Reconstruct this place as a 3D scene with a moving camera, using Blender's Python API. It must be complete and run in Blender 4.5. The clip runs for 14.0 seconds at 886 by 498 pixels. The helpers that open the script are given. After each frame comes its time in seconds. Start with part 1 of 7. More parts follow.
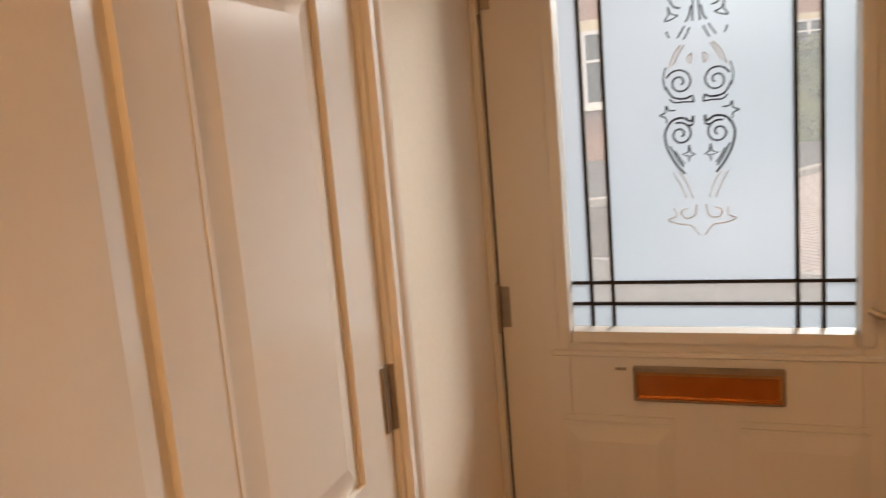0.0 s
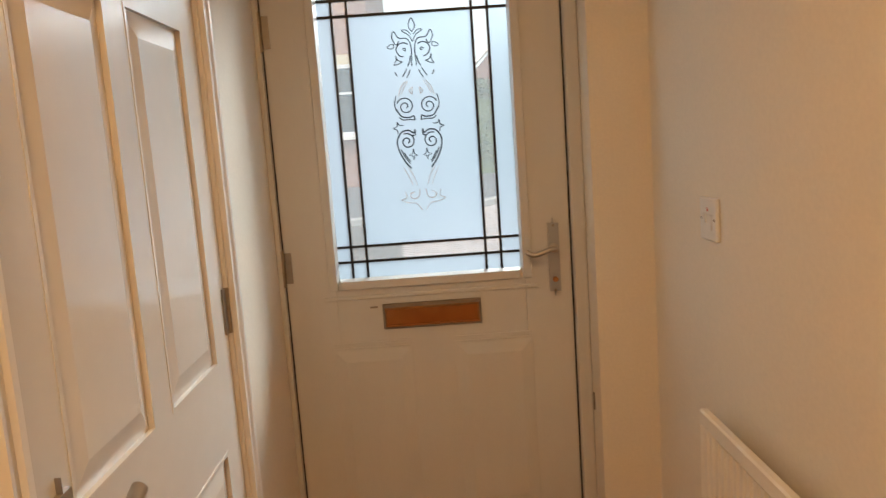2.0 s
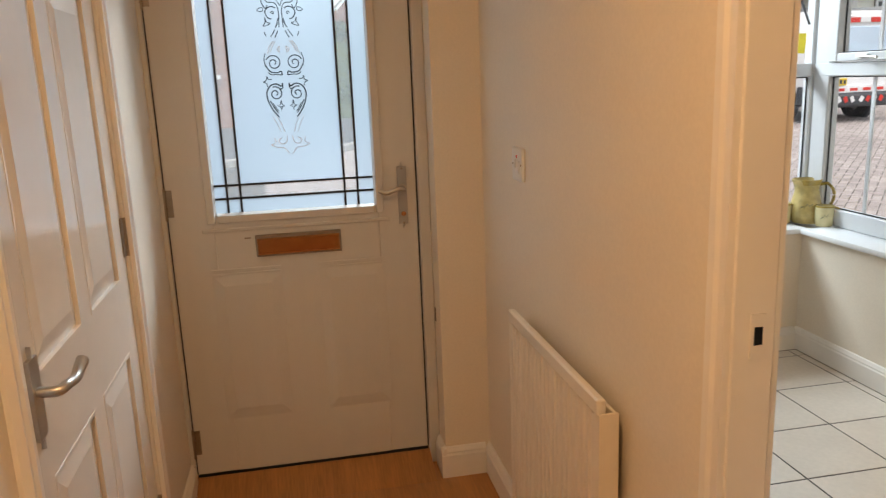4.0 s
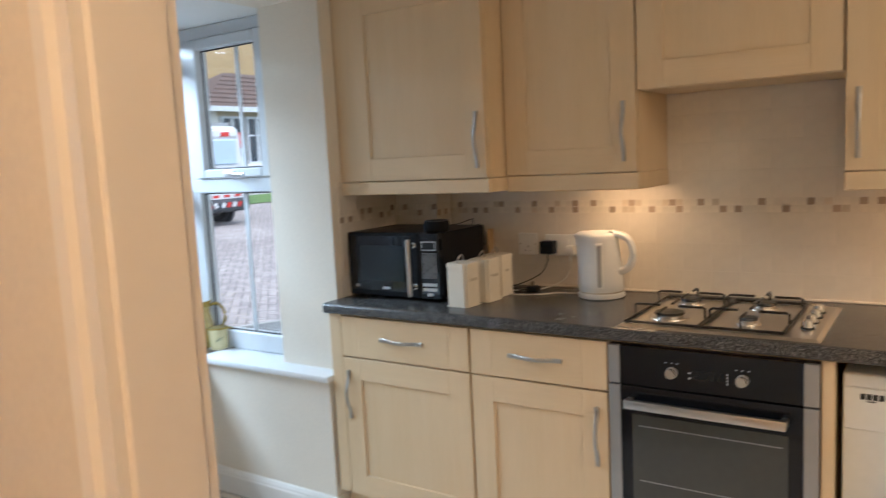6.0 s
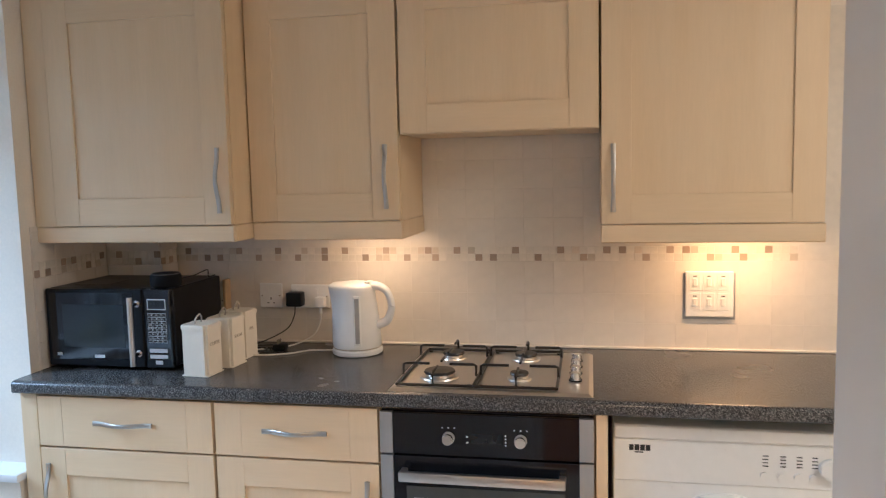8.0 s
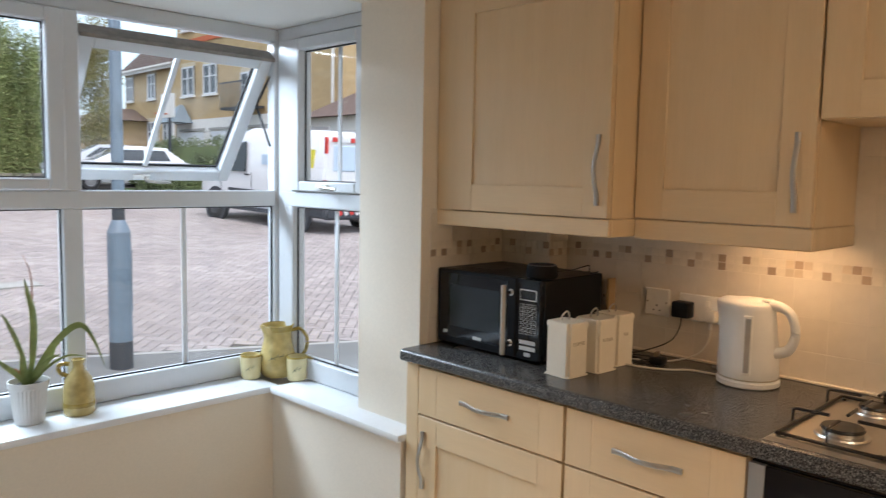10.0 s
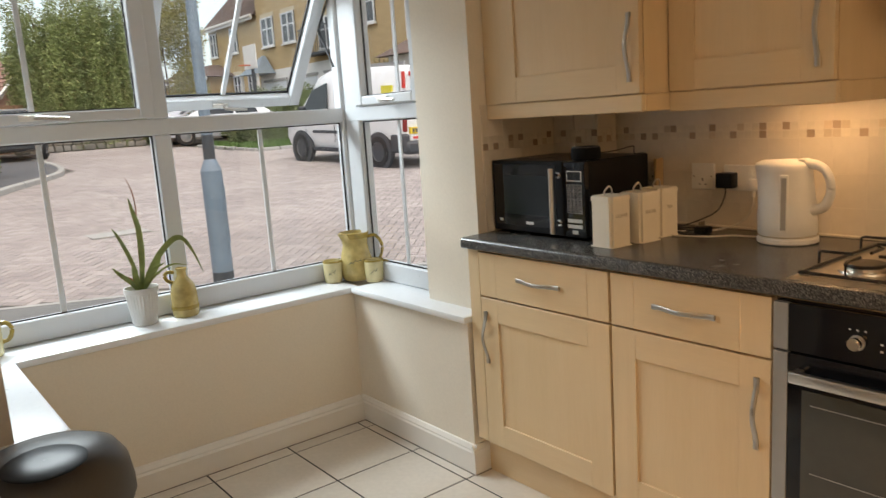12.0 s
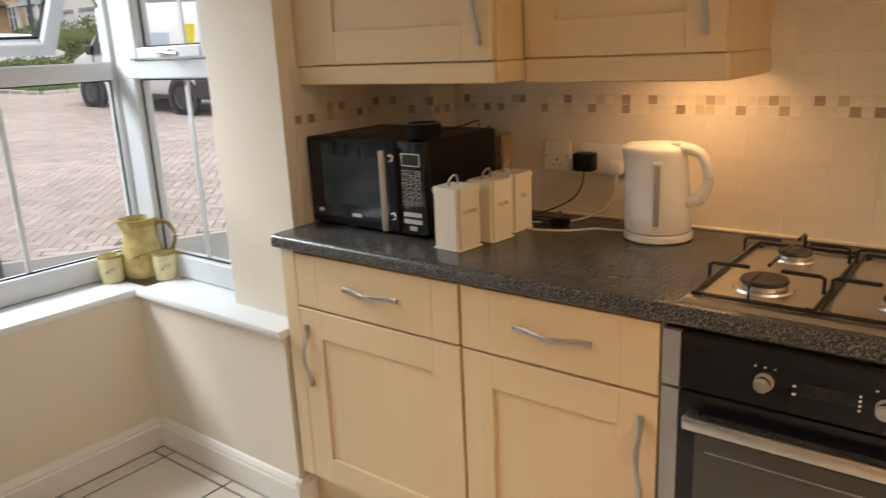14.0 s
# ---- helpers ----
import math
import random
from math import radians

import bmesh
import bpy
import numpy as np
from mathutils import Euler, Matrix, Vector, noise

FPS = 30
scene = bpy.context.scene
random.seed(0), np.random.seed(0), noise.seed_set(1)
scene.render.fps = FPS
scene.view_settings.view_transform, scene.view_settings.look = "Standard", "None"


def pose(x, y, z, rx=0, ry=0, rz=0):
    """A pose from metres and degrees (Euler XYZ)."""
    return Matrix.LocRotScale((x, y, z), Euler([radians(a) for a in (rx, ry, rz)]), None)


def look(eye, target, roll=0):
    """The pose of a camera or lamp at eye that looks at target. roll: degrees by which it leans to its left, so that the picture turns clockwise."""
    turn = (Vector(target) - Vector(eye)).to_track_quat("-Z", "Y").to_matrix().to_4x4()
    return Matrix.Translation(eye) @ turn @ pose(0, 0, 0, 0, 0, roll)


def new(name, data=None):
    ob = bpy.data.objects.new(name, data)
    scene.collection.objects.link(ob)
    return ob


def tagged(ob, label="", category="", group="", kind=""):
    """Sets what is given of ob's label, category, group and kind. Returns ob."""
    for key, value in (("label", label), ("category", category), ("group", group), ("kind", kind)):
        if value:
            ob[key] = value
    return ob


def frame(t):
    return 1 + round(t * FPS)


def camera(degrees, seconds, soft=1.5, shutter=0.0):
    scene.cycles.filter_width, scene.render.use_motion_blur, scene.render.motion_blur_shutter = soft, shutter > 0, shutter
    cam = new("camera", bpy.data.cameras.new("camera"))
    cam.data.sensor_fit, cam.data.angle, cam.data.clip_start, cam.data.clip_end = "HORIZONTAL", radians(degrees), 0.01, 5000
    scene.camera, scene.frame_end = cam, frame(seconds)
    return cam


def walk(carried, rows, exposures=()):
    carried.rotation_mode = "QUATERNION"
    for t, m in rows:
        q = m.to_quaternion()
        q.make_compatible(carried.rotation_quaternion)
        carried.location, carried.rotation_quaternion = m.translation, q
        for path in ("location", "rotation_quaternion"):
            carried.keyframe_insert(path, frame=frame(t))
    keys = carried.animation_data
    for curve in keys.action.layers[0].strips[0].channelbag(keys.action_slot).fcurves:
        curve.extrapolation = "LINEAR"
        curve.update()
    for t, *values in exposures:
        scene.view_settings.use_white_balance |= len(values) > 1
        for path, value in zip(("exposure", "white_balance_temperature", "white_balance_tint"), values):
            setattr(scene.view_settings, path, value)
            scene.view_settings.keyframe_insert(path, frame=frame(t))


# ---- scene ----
cam = camera(60.8, 14.0, soft=1.2, shutter=0.3)
PATH = [
    (0, (0.116, -0.017, 1.419), (-0.563, 1.838, 1.109), -4.8),
    (0.5, (0.146, -0.138, 1.446), (-0.236, 1.803, 1.151), -4.9),
    (1, (0.147, -0.349, 1.416), (-0.063, 1.622, 1.154), -4.6),
    (1.5, (0.133, -0.527, 1.401), (0.009, 1.453, 1.143), -4.3),
    (2, (0.122, -0.655, 1.363), (0.136, 1.325, 1.084), -4.0),
    (2.2, (0.109, -0.705, 1.358), (0.205, 1.27, 1.059), -3.9),
    (4.3, (0.105, -1.083, 1.404), (0.561, 0.811, 0.953), -1.8),
    (4.5, (0.152, -0.991, 1.376), (0.706, 0.878, 0.926), -1.5),
    (5, (0.163, -0.862, 1.393), (1.12, 0.841, 0.967), -1.2),
    (5.5, (0.287, -0.763, 1.428), (1.611, 0.696, 1.083), -2.3),
    (6, (0.386, -0.639, 1.443), (2.03, 0.475, 1.206), -2.9),
    (6.5, (0.422, -0.516, 1.458), (2.262, 0.242, 1.26), -2.7),
    (7, (0.424, -0.397, 1.47), (2.371, 0.023, 1.285), -2.4),
    (7.2, (0.426, -0.335, 1.49), (2.392, -0.022, 1.295), -2.3),
    (9.3, (0.84, -0.397, 1.511), (2.578, 0.575, 1.322), 1.2),
    (9.5, (0.848, -0.393, 1.508), (2.494, 0.728, 1.32), 1.2),
    (10, (0.881, -0.447, 1.477), (2.288, 0.962, 1.287), 1.1),
    (10.5, (0.882, -0.516, 1.421), (2.143, 1.023, 1.218), 1.2),
    (11, (0.83, -0.584, 1.406), (2.031, 0.997, 1.169), 0.6),
    (11.5, (0.807, -0.647, 1.395), (1.978, 0.949, 1.11), -0.6),
    (12, (0.828, -0.685, 1.351), (2.037, 0.869, 0.997), -3.8),
    (12.5, (0.852, -0.638, 1.345), (2.145, 0.816, 0.882), -6.0),
    (13, (0.918, -0.514, 1.389), (2.253, 0.879, 0.861), -5.7),
    (13.5, (1.011, -0.371, 1.422), (2.386, 0.975, 0.88), -4.3),
    (14, (1.187, -0.308, 1.413), (2.695, 0.896, 0.888), -2.7),
]
# seconds, stops, kelvin, tint
EXPOSURES = [(0, -0.16, 8600, 23), (1.0, -0.17, 8600, 22), (2.2, -0.04, 7100, 12), (4.3, -0.14, 6900, 14), (5.2, 0.02, 6600, 18), (6.5, 0.15, 5000, 6),
             (7.2, 0.38, 4850, 8), (9.3, 0.22, 5500, 14), (11.0, -0.2, 6800, 13), (11.6, -0.2, 6900, 13), (12.5, -0.09, 7200, 15), (14.0, 0.04, 7100, 16)]
walk(cam, [(t, look(eye, target, roll)) for t, eye, target, roll in PATH],
     exposures=EXPOSURES)

# ---- world, sun, lamps ----
world = bpy.data.worlds.new("sky")
scene.world = world
world.use_nodes = True
wn = world.node_tree.nodes
sky = wn.new("ShaderNodeTexSky")
sky.sky_type, sky.sun_disc = "NISHITA", False
sky.sun_elevation, sky.sun_rotation = radians(66), radians(200)
sky.air_density, sky.dust_density, sky.ozone_density = 1.0, 6.0, 1.0
veil = wn.new("ShaderNodeMix")  # thin white overcast before the blue
veil.data_type = "RGBA"
veil.inputs[0].default_value, veil.inputs[7].default_value = 0.62, (2.85, 3.4, 3.55, 1)
world.node_tree.links.new(sky.outputs[0], veil.inputs[6])
world.node_tree.links.new(veil.outputs[2], wn["Background"].inputs[0])
wn["Background"].inputs[1].default_value = 0.43
sun = new("sun", bpy.data.lights.new("sun", "SUN"))
sun.data.energy, sun.data.angle, sun.data.color = 1.2, radians(20), (0.91, 0.98, 1.0)
sun.matrix_basis = look((6, -17, 40), (0, 0, 0))


def area_lamp(name, at, target, sx, sy, watts, colour):
    d = bpy.data.lights.new(name, "AREA")
    d.shape, d.size, d.size_y, d.energy, d.color = "RECTANGLE", sx, sy, watts, colour
    ob = new(name, d)
    ob.matrix_basis = look(at, target)
    return ob


WARM = (1.0, 0.60, 0.28)
area_lamp("hall_ceiling_lamp", (-0.06, -0.80, 2.36), (-0.06, -0.80, 0), 0.35, 0.35, 18.0, (1.0, 0.62, 0.30))
area_lamp("kitchen_ceiling_lamp", (1.45, -1.9, 2.36), (1.45, -1.9, 0), 0.6, 0.6, 23, (1.0, 0.79, 0.54))
area_lamp("under_cabinet_lamp", (2.99, 0.36, 1.335), (2.99, 0.36, 0), 0.05, 0.22, 0.85, WARM)
area_lamp("under_cabinet_lamp", (2.99, -0.80, 1.325), (2.99, -0.80, 0), 0.05, 0.22, 2.1, (1.0, 0.52, 0.19))
# added lamps outside the bay and front door, standing in for sky light
area_lamp("window_daylight", (1.45, 3.7, 2.68), (1.9, 0.6, 0.5), 1.6, 0.9, 180, (0.76, 0.91, 1.0))
area_lamp("front_door_daylight", (0.095, 1.66, 1.41), (0.095, 0.0, 1.3), 0.62, 0.9, 0.65, (0.84, 0.92, 1.0))

# ---- materials ----


def mat(name, colour, rough=0.5, metal=0.0, var=0.06, scale=3.0, fine=40.0, bump=0.0, stretch=(1, 1, 1), island=0.0, rand=0.0,
        coat=0.0, tint=None, spec=0.5, rv=0.06):
    """A surface with variation at two scales; island and rand vary brightness by piece."""
    m = bpy.data.materials.new(name)
    m.use_nodes = True
    n, li = m.node_tree.nodes, m.node_tree.links
    b = n["Principled BSDF"]
    b.inputs["Roughness"].default_value, b.inputs["Metallic"].default_value = rough, metal
    b.inputs["Coat Weight"].default_value, b.inputs["Specular IOR Level"].default_value = coat, spec
    tc, mp = n.new("ShaderNodeTexCoord"), n.new("ShaderNodeMapping")
    mp.inputs["Scale"].default_value = stretch
    li.new(tc.outputs["Object"], mp.inputs[0])
    big, small = n.new("ShaderNodeTexNoise"), n.new("ShaderNodeTexNoise")
    big.inputs["Scale"].default_value, small.inputs["Scale"].default_value = scale, fine
    big.inputs["Detail"].default_value = small.inputs["Detail"].default_value = 4
    for t in (big, small):
        li.new(mp.outputs[0], t.inputs["Vector"])
    add = n.new("ShaderNodeMath")
    add.operation = "ADD"
    li.new(big.outputs[0], add.inputs[0]), li.new(small.outputs[0], add.inputs[1])
    rng = n.new("ShaderNodeMapRange")
    rng.inputs[1].default_value, rng.inputs[2].default_value = 0.6, 1.4
    rng.inputs[3].default_value, rng.inputs[4].default_value = 1 - var * 1.6, 1 + var * 1.6
    li.new(add.outputs[0], rng.inputs[0])
    value = rng.outputs[0]
    for amount, node, out in ((island, "ShaderNodeNewGeometry", "Random Per Island"), (rand, "ShaderNodeObjectInfo", "Random")):
        if amount:
            g, r2, mul = n.new(node), n.new("ShaderNodeMapRange"), n.new("ShaderNodeMath")
            r2.inputs[3].default_value, r2.inputs[4].default_value = 1 - amount, 1 + amount
            li.new(g.outputs[out], r2.inputs[0])
            mul.operation = "MULTIPLY"
            li.new(value, mul.inputs[0]), li.new(r2.outputs[0], mul.inputs[1])
            value = mul.outputs[0]
    mix = n.new("ShaderNodeMix")
    mix.data_type, mix.blend_type = "RGBA", "MULTIPLY"
    mix.inputs[0].default_value = 1
    if tint:
        t2 = n.new("ShaderNodeMix")
        t2.data_type = "RGBA"
        t2.inputs[6].default_value, t2.inputs[7].default_value = (*colour, 1), (*tint, 1)
        li.new(big.outputs[0], t2.inputs[0])
        li.new(t2.outputs[2], mix.inputs[6])
    else:
        mix.inputs[6].default_value = (*colour, 1)
    li.new(value, mix.inputs[7])
    li.new(mix.outputs[2], b.inputs["Base Color"])
    rr = n.new("ShaderNodeMapRange")
    rr.inputs[3].default_value, rr.inputs[4].default_value = max(0, rough - rv), min(1, rough + rv)
    li.new(small.outputs[0], rr.inputs[0]), li.new(rr.outputs[0], b.inputs["Roughness"])
    if bump:
        bp = n.new("ShaderNodeBump")
        bp.inputs["Strength"].default_value, bp.inputs["Distance"].default_value = bump, 0.002
        li.new(small.outputs[0], bp.inputs["Height"]), li.new(bp.outputs[0], b.inputs["Normal"])
    return m


def glass(name, rough=0.0, tint=(1, 1, 1)):
    m = bpy.data.materials.new(name)
    m.use_nodes = True
    n, li = m.node_tree.nodes, m.node_tree.links
    n.remove(n["Principled BSDF"])
    tr, gl, mx, fr = n.new("ShaderNodeBsdfTransparent"), n.new("ShaderNodeBsdfGlossy"), n.new("ShaderNodeMixShader"), n.new("ShaderNodeLayerWeight")
    tr.inputs[0].default_value = (*tint, 1)
    gl.inputs["Roughness"].default_value = rough
    fr.inputs[0].default_value = 0.5
    pw, sc = n.new("ShaderNodeMath"), n.new("ShaderNodeMath")
    pw.operation, sc.operation = "POWER", "MULTIPLY_ADD"
    pw.inputs[1].default_value, sc.inputs[1].default_value, sc.inputs[2].default_value = 4.0, 0.3, 0.025
    li.new(fr.outputs["Facing"], pw.inputs[0]), li.new(pw.outputs[0], sc.inputs[0])
    li.new(sc.outputs[0], mx.inputs[0]), li.new(tr.outputs[0], mx.inputs[1]), li.new(gl.outputs[0], mx.inputs[2])
    li.new(mx.outputs[0], n["Material Output"].inputs[0])
    return m


def frosted(name):
    m = bpy.data.materials.new(name)
    m.use_nodes = True
    n, li = m.node_tree.nodes, m.node_tree.links
    b = n["Principled BSDF"]
    b.inputs["Base Color"].default_value = (0.64, 0.71, 0.77, 1)
    b.inputs["Roughness"].default_value, b.inputs["IOR"].default_value = 0.5, 1.12
    b.inputs["Transmission Weight"].default_value = 1
    tl, mx = n.new("ShaderNodeBsdfTranslucent"), n.new("ShaderNodeMixShader")
    tl.inputs[0].default_value = (0.38, 0.45, 0.51, 1)
    mx.inputs[0].default_value = 0.42
    li.new(b.outputs[0], mx.inputs[1]), li.new(tl.outputs[0], mx.inputs[2])
    li.new(mx.outputs[0], n["Material Output"].inputs[0])
    return m


def hazy(name):
    """Clear bevelled glass with a faint milky veil."""
    m = glass(name)
    n, li = m.node_tree.nodes, m.node_tree.links
    tl, mx = n.new("ShaderNodeBsdfTranslucent"), n.new("ShaderNodeMixShader")
    tl.inputs[0].default_value = (0.62, 0.68, 0.72, 1)
    mx.inputs[0].default_value = 0.14
    out = n["Material Output"].inputs[0]
    li.new(out.links[0].from_socket, mx.inputs[1]), li.new(tl.outputs[0], mx.inputs[2])
    li.new(mx.outputs[0], out)
    return m


def speckle(name, dark, light, scale, rough):
    """Laminate with light flecks on a dark ground."""
    m = bpy.data.materials.new(name)
    m.use_nodes = True
    n, li = m.node_tree.nodes, m.node_tree.links
    b = n["Principled BSDF"]
    tc, no, n2, cr = n.new("ShaderNodeTexCoord"), n.new("ShaderNodeTexNoise"), n.new("ShaderNodeTexNoise"), n.new("ShaderNodeValToRGB")
    no.inputs["Scale"].default_value, no.inputs["Detail"].default_value = scale, 6
    n2.inputs["Scale"].default_value = 5
    li.new(tc.outputs["Object"], no.inputs["Vector"]), li.new(tc.outputs["Object"], n2.inputs["Vector"])
    e = cr.color_ramp.elements
    e[0].position, e[0].color, e[1].position, e[1].color = 0.40, (*dark, 1), 0.66, (*light, 1)
    mid = e.new(0.53)
    mid.color = (*[0.7 * a + 0.3 * c for a, c in zip(dark, light)], 1)
    li.new(no.outputs[0], cr.inputs[0]), li.new(cr.outputs[0], b.inputs["Base Color"])
    rr = n.new("ShaderNodeMapRange")
    rr.inputs[3].default_value, rr.inputs[4].default_value = rough - 0.06, rough + 0.08
    li.new(n2.outputs[0], rr.inputs[0]), li.new(rr.outputs[0], b.inputs["Roughness"])
    return m


